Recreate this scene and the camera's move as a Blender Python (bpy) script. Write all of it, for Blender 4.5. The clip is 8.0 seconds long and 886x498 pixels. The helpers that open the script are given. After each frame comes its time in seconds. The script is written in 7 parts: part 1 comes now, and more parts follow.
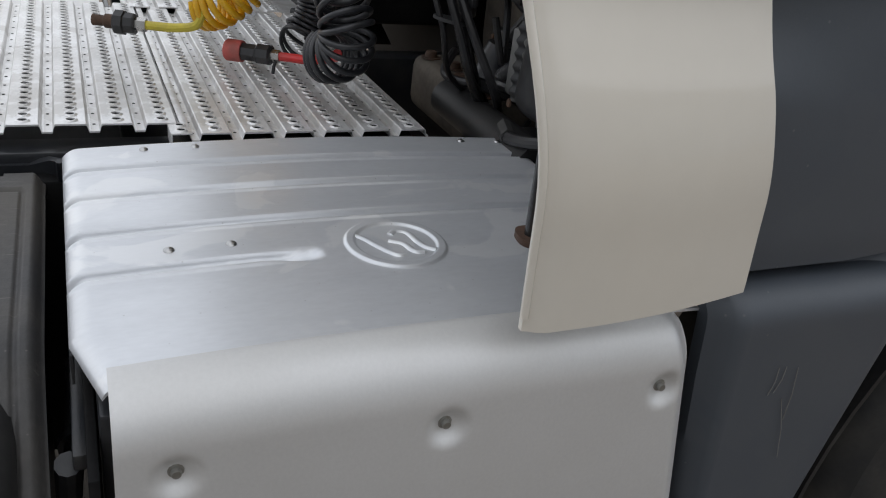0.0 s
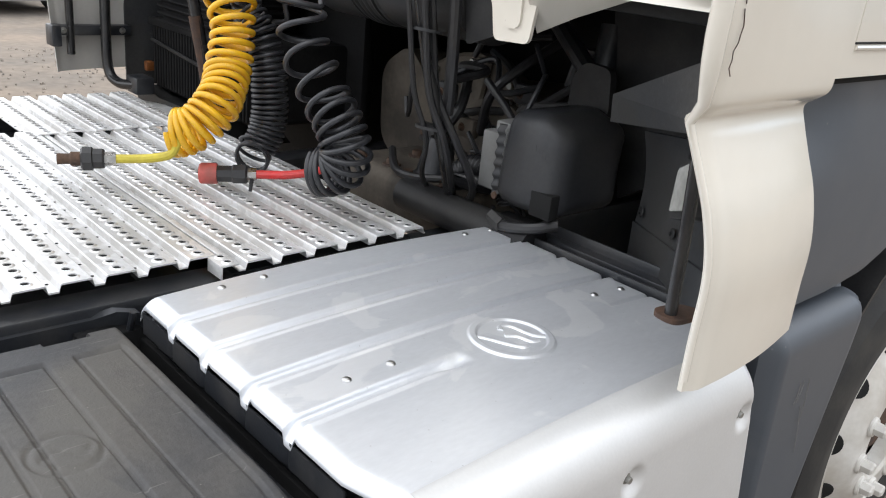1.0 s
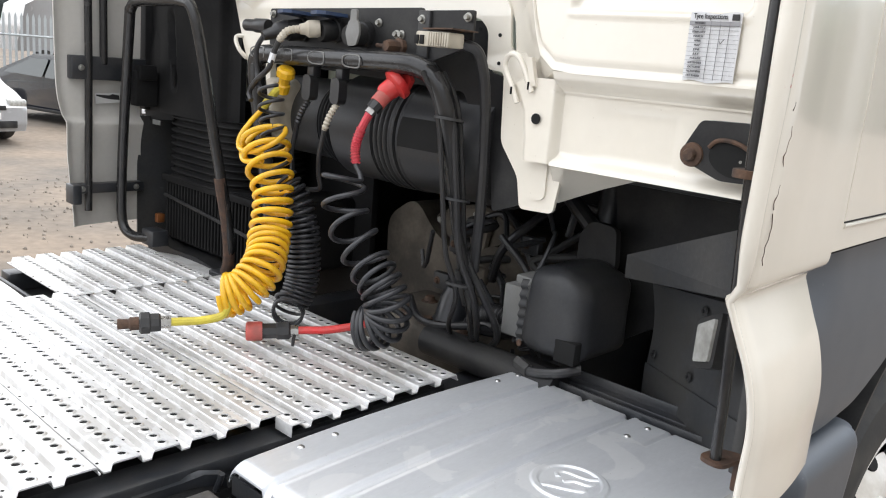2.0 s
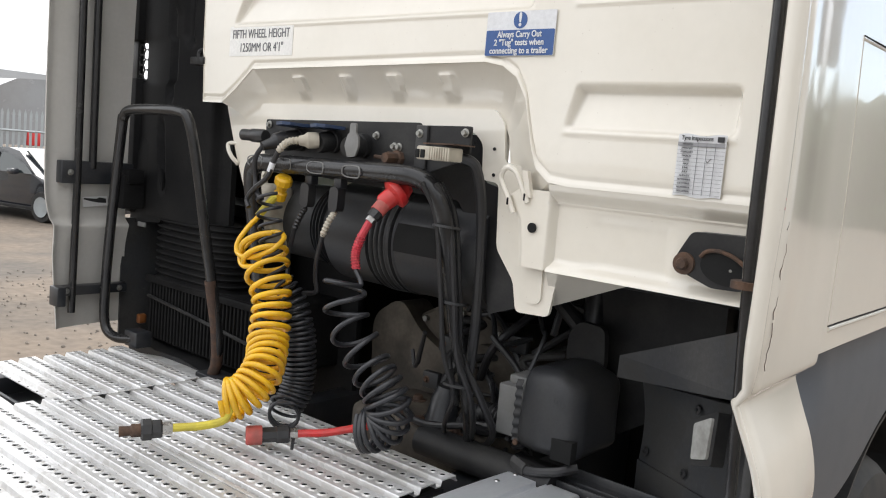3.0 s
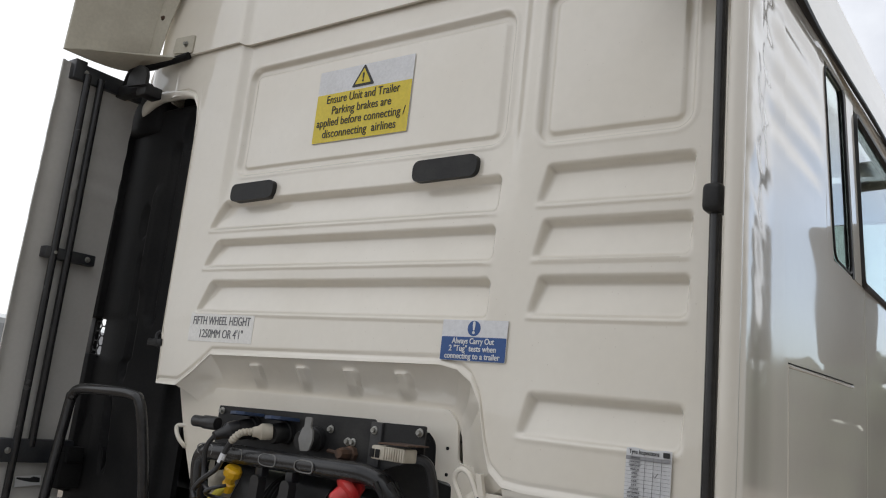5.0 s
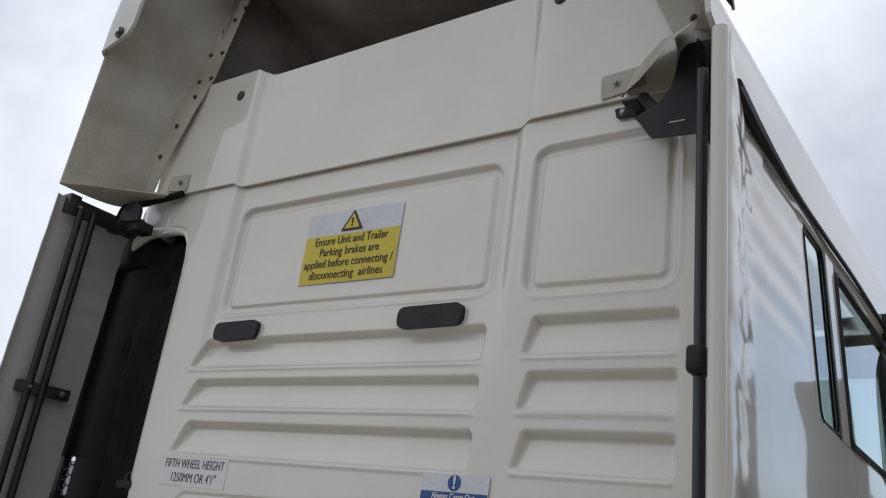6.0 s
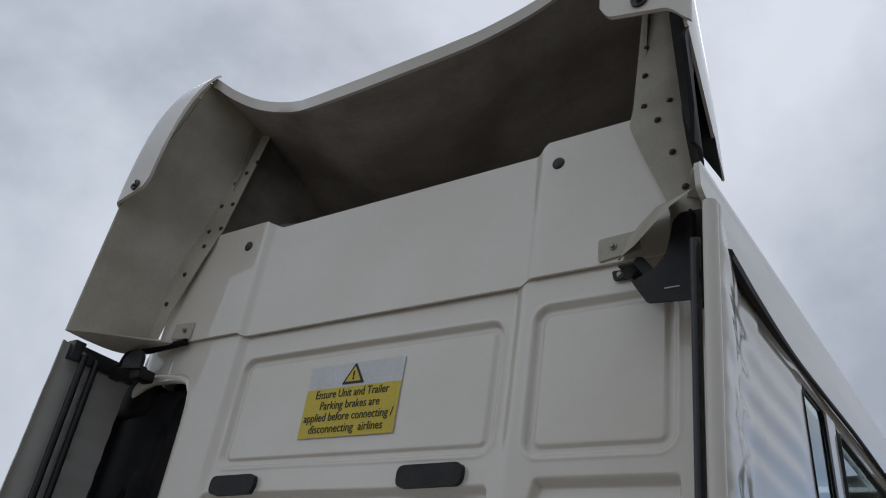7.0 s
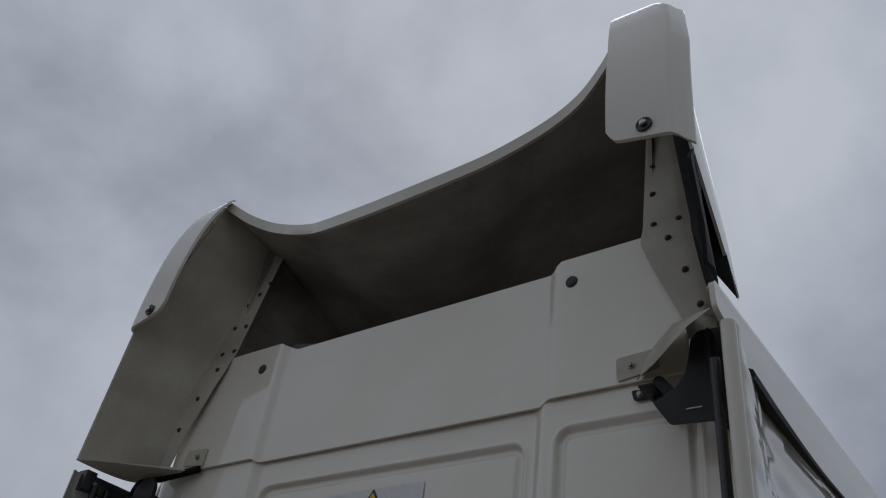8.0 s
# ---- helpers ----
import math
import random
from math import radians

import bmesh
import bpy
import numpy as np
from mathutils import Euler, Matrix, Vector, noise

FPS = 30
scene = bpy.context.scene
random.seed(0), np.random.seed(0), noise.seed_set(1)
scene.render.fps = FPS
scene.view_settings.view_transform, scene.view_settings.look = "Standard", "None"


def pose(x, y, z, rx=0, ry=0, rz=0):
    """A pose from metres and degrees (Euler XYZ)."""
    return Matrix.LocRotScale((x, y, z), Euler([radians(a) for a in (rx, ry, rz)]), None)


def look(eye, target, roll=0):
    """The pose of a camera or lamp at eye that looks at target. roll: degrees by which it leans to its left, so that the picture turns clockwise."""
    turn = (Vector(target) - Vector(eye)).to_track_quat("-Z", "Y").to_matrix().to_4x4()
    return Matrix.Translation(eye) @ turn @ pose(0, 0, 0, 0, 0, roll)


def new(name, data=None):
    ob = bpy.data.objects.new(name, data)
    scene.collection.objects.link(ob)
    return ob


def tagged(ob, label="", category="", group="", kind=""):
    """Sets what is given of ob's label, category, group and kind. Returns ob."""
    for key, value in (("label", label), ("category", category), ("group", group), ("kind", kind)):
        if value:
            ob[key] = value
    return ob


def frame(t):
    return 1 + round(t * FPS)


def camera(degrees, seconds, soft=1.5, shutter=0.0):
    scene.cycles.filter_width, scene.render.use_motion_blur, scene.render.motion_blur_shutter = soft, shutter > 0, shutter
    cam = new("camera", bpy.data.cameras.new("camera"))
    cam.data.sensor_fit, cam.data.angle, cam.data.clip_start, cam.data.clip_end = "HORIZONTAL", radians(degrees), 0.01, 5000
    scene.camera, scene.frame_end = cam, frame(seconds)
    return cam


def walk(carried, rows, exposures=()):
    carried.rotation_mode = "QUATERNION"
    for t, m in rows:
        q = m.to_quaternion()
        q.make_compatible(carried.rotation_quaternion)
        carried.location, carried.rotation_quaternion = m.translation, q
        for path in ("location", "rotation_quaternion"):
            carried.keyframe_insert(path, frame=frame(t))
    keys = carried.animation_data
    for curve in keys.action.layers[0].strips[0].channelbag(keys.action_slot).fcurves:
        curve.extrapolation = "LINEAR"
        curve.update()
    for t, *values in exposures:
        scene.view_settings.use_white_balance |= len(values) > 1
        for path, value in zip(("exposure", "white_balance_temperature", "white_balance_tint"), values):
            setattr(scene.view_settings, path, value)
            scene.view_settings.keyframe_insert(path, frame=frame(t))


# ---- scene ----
cam = camera(56.0, 8.0, soft=1.1)
PATH = [
    (0, (1.827, -0.626, 1.527), (0.213, 0.159, 0.644), 7.5),
    (0.5, (1.703, -0.846, 1.541), (0.235, 0.243, 0.729), 7.0),
    (1, (1.66, -1.129, 1.604), (0.309, 0.167, 0.9), 5.9),
    (1.5, (1.638, -1.322, 1.675), (0.352, 0.09, 1.082), 4.7),
    (2, (1.62, -1.381, 1.725), (0.294, 0.051, 1.286), 5.0),
    (2.2, (1.603, -1.405, 1.736), (0.274, 0.043, 1.344), 5.0),
    (3.3, (1.581, -1.546, 1.777), (0.331, 0.008, 1.628), 5.2),
    (3.5, (1.588, -1.569, 1.788), (0.352, 0.0, 1.693), 5.4),
    (4, (1.589, -1.591, 1.824), (0.374, -0.003, 1.866), 5.6),
    (4.5, (1.587, -1.606, 1.857), (0.38, -0.025, 2.061), 5.7),
    (4.7, (1.588, -1.603, 1.866), (0.385, -0.031, 2.141), 5.8),
    (5.8, (1.595, -1.59, 1.902), (0.438, -0.086, 2.533), 7.7),
    (6, (1.597, -1.598, 1.912), (0.447, -0.113, 2.6), 8.0),
    (6.5, (1.618, -1.625, 1.929), (0.486, -0.205, 2.767), 8.8),
    (7, (1.627, -1.645, 1.949), (0.518, -0.298, 2.926), 9.4),
    (7.5, (1.633, -1.661, 1.962), (0.545, -0.391, 3.059), 9.5),
    (8, (1.624, -1.687, 1.973), (0.56, -0.479, 3.16), 9.0),
]
walk(cam, [(t, look(eye, target, roll)) for t, eye, target, roll in PATH],
     [(0.0, 0.54, 6400, 10), (0.5, 1.18, 6450, 10), (1.0, 1.64, 6450, 10), (1.5, 1.76, 6450, 10), (2.2, 1.78, 6550, 10), (3.4, 1.16, 6600, 10), (4.5, 0.75, 6600, 10), (5.8, 0.25, 6200, 10), (6.5, -0.10, 6050, 10), (7.5, -0.72, 5950, 10), (8.0, -0.96, 5950, 10)])

# ---------------------------------------------------------------- light
world = bpy.data.worlds.new("overcast_sky")
scene.world = world
world.use_nodes = True
wt = world.node_tree
wt.nodes.clear()


def wnode(kind, **inputs):
    n = wt.nodes.new(kind)
    for key, value in inputs.items():
        n.inputs[key].default_value = value
    return n


SUN_ELEVATION, SUN_AZIMUTH = 50.0, 318.0      # azimuth in degrees, clockwise from +y
sky = wnode("ShaderNodeTexSky")
sky.sky_type, sky.sun_disc = "NISHITA", False
sky.sun_elevation, sky.sun_rotation = radians(SUN_ELEVATION), radians(SUN_AZIMUTH)
coord = wnode("ShaderNodeTexCoord")
flat = wnode("ShaderNodeMapping", Scale=(1.0, 1.0, 1.15), Rotation=(0.3, 0.2, 2.3))
clouds = wnode("ShaderNodeTexNoise", Scale=1.9, Detail=8.0, Roughness=0.54, Distortion=0.2)
ramp = wnode("ShaderNodeValToRGB")
ramp.color_ramp.elements[0].position, ramp.color_ramp.elements[0].color = 0.37, (0.54, 0.555, 0.59, 1)
ramp.color_ramp.elements[1].position, ramp.color_ramp.elements[1].color = 0.64, (0.94, 0.945, 0.955, 1)
mid = ramp.color_ramp.elements.new(0.5)
mid.color = (0.76, 0.775, 0.80, 1)
split = wnode("ShaderNodeSeparateXYZ")
low = wnode("ShaderNodeMapRange")
low.inputs["From Min"].default_value, low.inputs["From Max"].default_value = 0.0, 0.7
low.inputs["To Min"].default_value, low.inputs["To Max"].default_value = 0.80, 1.0
lift = wnode("ShaderNodeMix")
lift.data_type, lift.blend_type = "RGBA", "MULTIPLY"
lift.inputs[0].default_value = 1.0
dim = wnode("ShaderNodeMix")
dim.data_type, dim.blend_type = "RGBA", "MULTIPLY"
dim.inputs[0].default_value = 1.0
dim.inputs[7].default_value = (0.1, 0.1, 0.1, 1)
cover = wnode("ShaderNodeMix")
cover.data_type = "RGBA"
back = wnode("ShaderNodeBackground", Strength=1.3)
end = wnode("ShaderNodeOutputWorld")
L = wt.links.new
L(coord.outputs["Generated"], flat.inputs["Vector"])
L(flat.outputs[0], clouds.inputs["Vector"])
L(clouds.outputs["Fac"], ramp.inputs[0])
L(coord.outputs["Generated"], split.inputs[0])
L(split.outputs[2], low.inputs["Value"])
L(ramp.outputs[0], lift.inputs[6])
bright = wnode("ShaderNodeVectorMath")
bright.operation = "DOT_PRODUCT"
bright.inputs[1].default_value = (-0.60, 0.25, 0.40)
side_light = wnode("ShaderNodeMapRange")
side_light.inputs["From Min"].default_value, side_light.inputs["From Max"].default_value = -0.8, 0.9
side_light.inputs["To Min"].default_value, side_light.inputs["To Max"].default_value = 0.58, 0.88
glow = wnode("ShaderNodeMath")
glow.operation = "MULTIPLY"
L(coord.outputs["Generated"], bright.inputs[0])
L(bright.outputs["Value"], side_light.inputs["Value"])
L(side_light.outputs[0], glow.inputs[0])
L(low.outputs[0], glow.inputs[1])
L(glow.outputs[0], lift.inputs[7])
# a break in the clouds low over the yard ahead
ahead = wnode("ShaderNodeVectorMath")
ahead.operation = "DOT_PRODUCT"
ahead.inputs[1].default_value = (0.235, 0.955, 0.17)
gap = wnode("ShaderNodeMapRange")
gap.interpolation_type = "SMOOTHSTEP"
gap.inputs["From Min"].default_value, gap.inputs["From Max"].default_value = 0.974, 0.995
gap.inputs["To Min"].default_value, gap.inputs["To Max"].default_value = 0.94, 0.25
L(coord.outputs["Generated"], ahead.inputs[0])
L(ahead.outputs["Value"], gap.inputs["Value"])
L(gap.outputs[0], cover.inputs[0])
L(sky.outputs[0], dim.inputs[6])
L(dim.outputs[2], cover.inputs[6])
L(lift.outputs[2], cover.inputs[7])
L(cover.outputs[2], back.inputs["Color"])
L(back.outputs[0], end.inputs["Surface"])

sun_data = bpy.data.lights.new("sun", "SUN")
sun_data.energy, sun_data.angle, sun_data.color = 0.8, radians(40), (1.0, 0.96, 0.9)
sun = new("sun", sun_data)
az, el = radians(SUN_AZIMUTH), radians(SUN_ELEVATION)
toward = Vector((math.sin(az) * math.cos(el), math.cos(az) * math.cos(el), math.sin(el)))
sun.matrix_world = look(toward * 30, (0, 0, 1))


# ---------------------------------------------------------------- materials
def material(name, color, rough=0.5, metal=0.0, second=None, scale=6.0, amount=0.5, grain=120.0, grain_amount=0.15,
             bump=0.0, bump_scale=200.0, coat=0.0, stretch=(1, 1, 1), rough_var=0.1, ramp_at=(0.4, 0.65), per_piece=0.0, spec=0.5):
    """A surface with wide stains towards `second`, fine grain, uneven gloss and fine relief."""
    m = bpy.data.materials.new(name)
    m.use_nodes = True
    t = m.node_tree
    p = t.nodes["Principled BSDF"]
    link = t.links.new
    tc = t.nodes.new("ShaderNodeTexCoord")
    mp = t.nodes.new("ShaderNodeMapping")
    mp.inputs["Scale"].default_value = stretch
    link(tc.outputs["Object"], mp.inputs["Vector"])
    wide = t.nodes.new("ShaderNodeTexNoise")
    wide.inputs["Scale"].default_value, wide.inputs["Detail"].default_value = scale, 6.0
    link(mp.outputs[0], wide.inputs["Vector"])
    cr = t.nodes.new("ShaderNodeMapRange")
    cr.inputs["From Min"].default_value, cr.inputs["From Max"].default_value = ramp_at
    cr.inputs["To Max"].default_value = amount
    link(wide.outputs["Fac"], cr.inputs["Value"])
    mix = t.nodes.new("ShaderNodeMix")
    mix.data_type = "RGBA"
    mix.inputs[6].default_value = (*color, 1)
    mix.inputs[7].default_value = (*(second or [c * 0.8 for c in color]), 1)
    link(cr.outputs[0], mix.inputs[0])
    fine = t.nodes.new("ShaderNodeTexNoise")
    fine.inputs["Scale"].default_value, fine.inputs["Detail"].default_value = grain, 3.0
    link(mp.outputs[0], fine.inputs["Vector"])
    fr = t.nodes.new("ShaderNodeMapRange")
    fr.inputs["To Min"].default_value, fr.inputs["To Max"].default_value = 1 - grain_amount, 1 + grain_amount
    link(fine.outputs["Fac"], fr.inputs["Value"])
    mul = t.nodes.new("ShaderNodeMix")
    mul.data_type, mul.blend_type = "RGBA", "MULTIPLY"
    mul.inputs[0].default_value = 1.0
    link(mix.outputs[2], mul.inputs[6])
    link(fr.outputs[0], mul.inputs[7])
    last = mul
    if per_piece:
        info = t.nodes.new("ShaderNodeObjectInfo")
        pr = t.nodes.new("ShaderNodeMapRange")
        pr.inputs["To Min"].default_value, pr.inputs["To Max"].default_value = 1 - per_piece, 1 + per_piece
        link(info.outputs["Random"], pr.inputs["Value"])
        last = t.nodes.new("ShaderNodeMix")
        last.data_type, last.blend_type = "RGBA", "MULTIPLY"
        last.inputs[0].default_value = 1.0
        link(mul.outputs[2], last.inputs[6])
        link(pr.outputs[0], last.inputs[7])
    link(last.outputs[2], p.inputs["Base Color"])
    rr = t.nodes.new("ShaderNodeMapRange")
    rr.inputs["To Min"].default_value, rr.inputs["To Max"].default_value = max(0.02, rough - rough_var), min(1, rough + rough_var)
    link(wide.outputs["Fac"], rr.inputs["Value"])
    link(rr.outputs[0], p.inputs["Roughness"])
    p.inputs["Metallic"].default_value = metal
    p.inputs["Specular IOR Level"].default_value = spec
    p.inputs["Coat Weight"].default_value = coat
    p.inputs["Coat Roughness"].default_value = 0.03
    p.inputs["Coat IOR"].default_value = 1.6
    if bump:
        bn = t.nodes.new("ShaderNodeTexNoise")
        bn.inputs["Scale"].default_value, bn.inputs["Detail"].default_value = bump_scale, 4.0
        link(mp.outputs[0], bn.inputs["Vector"])
        bp = t.nodes.new("ShaderNodeBump")
        bp.inputs["Strength"].default_value, bp.inputs["Distance"].default_value = bump, 0.002
        link(bn.outputs["Fac"], bp.inputs["Height"])
        link(bp.outputs[0], p.inputs["Normal"])
    return m


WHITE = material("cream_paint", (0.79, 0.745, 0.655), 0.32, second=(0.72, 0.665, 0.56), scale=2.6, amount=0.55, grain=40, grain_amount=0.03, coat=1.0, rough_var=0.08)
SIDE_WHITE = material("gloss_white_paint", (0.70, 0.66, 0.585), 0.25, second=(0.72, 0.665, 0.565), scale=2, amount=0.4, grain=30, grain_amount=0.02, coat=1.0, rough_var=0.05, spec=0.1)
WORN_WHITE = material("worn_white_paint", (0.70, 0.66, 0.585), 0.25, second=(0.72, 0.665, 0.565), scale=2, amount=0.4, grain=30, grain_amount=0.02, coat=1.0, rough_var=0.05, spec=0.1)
WORN_WHITE.node_tree.nodes["Principled BSDF"].inputs["Coat Roughness"].default_value = 0.11
LINER = material("dusty_fibreglass", (0.52, 0.49, 0.405), 0.6, second=(0.40, 0.365, 0.295), scale=5, amount=0.9, grain=90, grain_amount=0.12, bump=0.15, bump_scale=60, rough_var=0.15)
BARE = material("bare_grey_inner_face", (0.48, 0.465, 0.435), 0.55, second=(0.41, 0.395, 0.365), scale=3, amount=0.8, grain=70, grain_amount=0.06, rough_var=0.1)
DARK_LINER = material("streaked_brown_underside", (0.40, 0.37, 0.33), 0.7, second=(0.22, 0.20, 0.175), scale=3.5, amount=0.9, grain=60, grain_amount=0.2, bump=0.2, bump_scale=50, stretch=(0.5, 1.6, 1.6))
GREY = material("satin_grey_plastic", (0.064, 0.074, 0.089), 0.44, second=(0.085, 0.093, 0.104), scale=7, amount=0.35, grain=300, grain_amount=0.06, bump=0.04, bump_scale=700, rough_var=0.08)
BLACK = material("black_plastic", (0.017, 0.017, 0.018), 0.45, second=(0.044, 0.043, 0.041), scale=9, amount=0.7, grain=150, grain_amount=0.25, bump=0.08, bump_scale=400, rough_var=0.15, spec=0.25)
DUSTY = material("dusty_black_plastic", (0.036, 0.037, 0.039), 0.45, second=(0.062, 0.060, 0.057), scale=5, amount=0.8, grain=110, grain_amount=0.25, bump=0.12, bump_scale=350, rough_var=0.12, spec=0.28)
COVER = material("weathered_black_cover", (0.052, 0.052, 0.054), 0.5, second=(0.095, 0.088, 0.079), scale=4.5, amount=0.85, grain=90, grain_amount=0.3, bump=0.25, bump_scale=260, rough_var=0.15, spec=0.3)
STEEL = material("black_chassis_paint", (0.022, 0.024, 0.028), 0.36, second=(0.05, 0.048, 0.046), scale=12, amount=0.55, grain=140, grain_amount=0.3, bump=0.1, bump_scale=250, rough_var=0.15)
TUBE = material("black_coated_tube", (0.016, 0.016, 0.017), 0.24, second=(0.03, 0.029, 0.028), scale=20, amount=0.5, grain=200, grain_amount=0.2, rough_var=0.1)
RUST = material("rusty_steel", (0.10, 0.055, 0.033), 0.8, second=(0.045, 0.03, 0.024), scale=30, amount=0.9, grain=220, grain_amount=0.4, bump=0.4, bump_scale=220)
DARK_RUST = material("dark_rusty_steel", (0.045, 0.026, 0.018), 0.75, second=(0.10, 0.05, 0.028), scale=40, amount=0.7, grain=220, grain_amount=0.4, bump=0.4, bump_scale=220)
ALU = material("oxidised_aluminium", (0.74, 0.76, 0.79), 0.34, 0.5, second=(0.62, 0.64, 0.67), scale=9, amount=0.6, grain=160, grain_amount=0.06, bump=0.03, bump_scale=300, stretch=(1, 0.35, 1), rough_var=0.1)
SATIN_ALU = material("satin_aluminium", (0.68, 0.68, 0.675), 0.46, 0.4, second=(0.62, 0.615, 0.60), scale=5, amount=0.5, grain=220, grain_amount=0.05, bump=0.04, bump_scale=500, rough_var=0.06)
DECK = material("tread_aluminium", (0.84, 0.84, 0.84), 0.36, 0.42, second=(0.64, 0.63, 0.61), scale=9, amount=0.8, grain=140, grain_amount=0.14, bump=0.1, bump_scale=180, stretch=(0.6, 1, 1), rough_var=0.14, per_piece=0.05)
PIPE = material("dusty_grey_moulding", (0.030, 0.031, 0.034), 0.38, second=(0.042, 0.041, 0.039), scale=6, amount=0.8, grain=110, grain_amount=0.25, bump=0.1, bump_scale=350, rough_var=0.12, spec=0.35)
# black mouldings; on the right cheek and gap fillers it replaces shade
TOWER = material("black_moulding_and_shade", (0.0125, 0.0125, 0.013), 0.5, second=(0.022, 0.0215, 0.021), scale=5, amount=0.8, grain=110, grain_amount=0.25, bump=0.1, bump_scale=350, rough_var=0.12, spec=0.05)
FADED_CARD = material("clear_vinyl", (0.80, 0.785, 0.75), 0.3, second=(0.76, 0.74, 0.70), scale=9, amount=0.4)


def weather(m, patch, patch_amount, speck, speck_amount, patch_scale=7.0, speck_scale=55.0, lines=0.0):
    """Dried blotches with hard edges, scattered specks and fine scratches over a finished surface."""
    t = m.node_tree
    p = t.nodes["Principled BSDF"]
    before = p.inputs["Base Color"].links[0].from_socket
    tc = t.nodes.new("ShaderNodeTexCoord")
    n = t.nodes.new("ShaderNodeTexNoise")
    n.inputs["Scale"].default_value, n.inputs["Detail"].default_value, n.inputs["Distortion"].default_value = patch_scale, 5.0, 0.8
    t.links.new(tc.outputs["Object"], n.inputs["Vector"])
    r = t.nodes.new("ShaderNodeMapRange")
    r.inputs["From Min"].default_value, r.inputs["From Max"].default_value, r.inputs["To Max"].default_value = 0.555, 0.585, patch_amount
    t.links.new(n.outputs["Fac"], r.inputs["Value"])
    a = t.nodes.new("ShaderNodeMix")
    a.data_type = "RGBA"
    a.inputs[7].default_value = (*patch, 1)
    t.links.new(r.outputs[0], a.inputs[0])
    t.links.new(before, a.inputs[6])
    v = t.nodes.new("ShaderNodeTexVoronoi")
    v.inputs["Scale"].default_value, v.inputs["Randomness"].default_value = speck_scale, 1.0
    t.links.new(tc.outputs["Object"], v.inputs["Vector"])
    d = t.nodes.new("ShaderNodeMapRange")
    d.inputs["From Min"].default_value, d.inputs["From Max"].default_value, d.inputs["To Min"].default_value, d.inputs["To Max"].default_value = 0.03, 0.07, speck_amount, 0.0
    t.links.new(v.outputs["Distance"], d.inputs["Value"])
    b = t.nodes.new("ShaderNodeMix")
    b.data_type = "RGBA"
    b.inputs[7].default_value = (*speck, 1)
    t.links.new(d.outputs[0], b.inputs[0])
    t.links.new(a.outputs[2], b.inputs[6])
    last = b
    if lines:
        mp = t.nodes.new("ShaderNodeMapping")
        mp.inputs["Scale"].default_value, mp.inputs["Rotation"].default_value = (60, 4, 20), (0, 0, 0.5)
        t.links.new(tc.outputs["Object"], mp.inputs["Vector"])
        w = t.nodes.new("ShaderNodeTexNoise")
        w.inputs["Scale"].default_value, w.inputs["Detail"].default_value = 3.0, 2.0
        t.links.new(mp.outputs[0], w.inputs["Vector"])
        q = t.nodes.new("ShaderNodeMapRange")
        q.inputs["From Min"].default_value, q.inputs["From Max"].default_value, q.inputs["To Max"].default_value = 0.70, 0.74, lines
        t.links.new(w.outputs["Fac"], q.inputs["Value"])
        last = t.nodes.new("ShaderNodeMix")
        last.data_type = "RGBA"
        last.inputs[7].default_value = (*[min(1.0, c * 1.6 + 0.05) for c in patch], 1)
        t.links.new(q.outputs[0], last.inputs[0])
        t.links.new(b.outputs[2], last.inputs[6])
    t.links.new(last.outputs[2], p.inputs["Base Color"])


weather(ALU, (0.86, 0.87, 0.88), 0.55, (0.40, 0.39, 0.38), 0.4, 6.0, 46.0)
weather(DECK, (0.50, 0.48, 0.45), 0.45, (0.25, 0.24, 0.22), 0.6, 9.0, 60.0)
weather(COVER, (0.10, 0.094, 0.084), 0.55, (0.20, 0.19, 0.17), 0.6, 4.0, 45.0, 0.35)
weather(DUSTY, (0.04, 0.038, 0.035), 0.5, (0.09, 0.085, 0.08), 0.5, 8.0, 50.0, 0.25)
weather(GREY, (0.085, 0.093, 0.103), 0.2, (0.22, 0.22, 0.22), 0.3, 3.0, 30.0)
weather(WHITE, (0.735, 0.69, 0.595), 0.25, (0.45, 0.38, 0.30), 0.35, 2.2, 40.0)
# near-black colour for holes and gaps, in place of the shade inside
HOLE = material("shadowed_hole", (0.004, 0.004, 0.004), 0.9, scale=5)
CHROME = material("zinc_bolt", (0.55, 0.54, 0.52), 0.28, 1.0, second=(0.3, 0.27, 0.24), scale=60, amount=0.5)
DULL_BOLT = material("dull_zinc_bolt", (0.36, 0.36, 0.34), 0.45, 0.8, second=(0.20, 0.19, 0.16), scale=60, amount=0.7)
RIVET = material("aluminium_rivet", (0.50, 0.50, 0.50), 0.3, 1.0, scale=40)
YELLOW = material("yellow_nylon", (0.85, 0.48, 0.016), 0.26, second=(0.58, 0.33, 0.03), scale=14, amount=0.6, grain=120, grain_amount=0.08)
LIME = material("yellow_sleeve", (0.62, 0.52, 0.05), 0.5, second=(0.42, 0.34, 0.05), scale=25, amount=0.7)
RED = material("red_plastic", (0.60, 0.03, 0.03), 0.33, second=(0.42, 0.06, 0.05), scale=30, amount=0.6)
FADED_RED = material("faded_red_plastic", (0.50, 0.10, 0.085), 0.6, second=(0.26, 0.09, 0.075), scale=35, amount=0.7)
PINK = material("red_hose_sleeve", (0.60, 0.05, 0.075), 0.35, second=(0.40, 0.06, 0.06), scale=25, amount=0.6)
RUBBER = material("black_rubber", (0.019, 0.019, 0.021), 0.38, second=(0.028, 0.027, 0.026), scale=18, amount=0.6, grain=150, grain_amount=0.2)
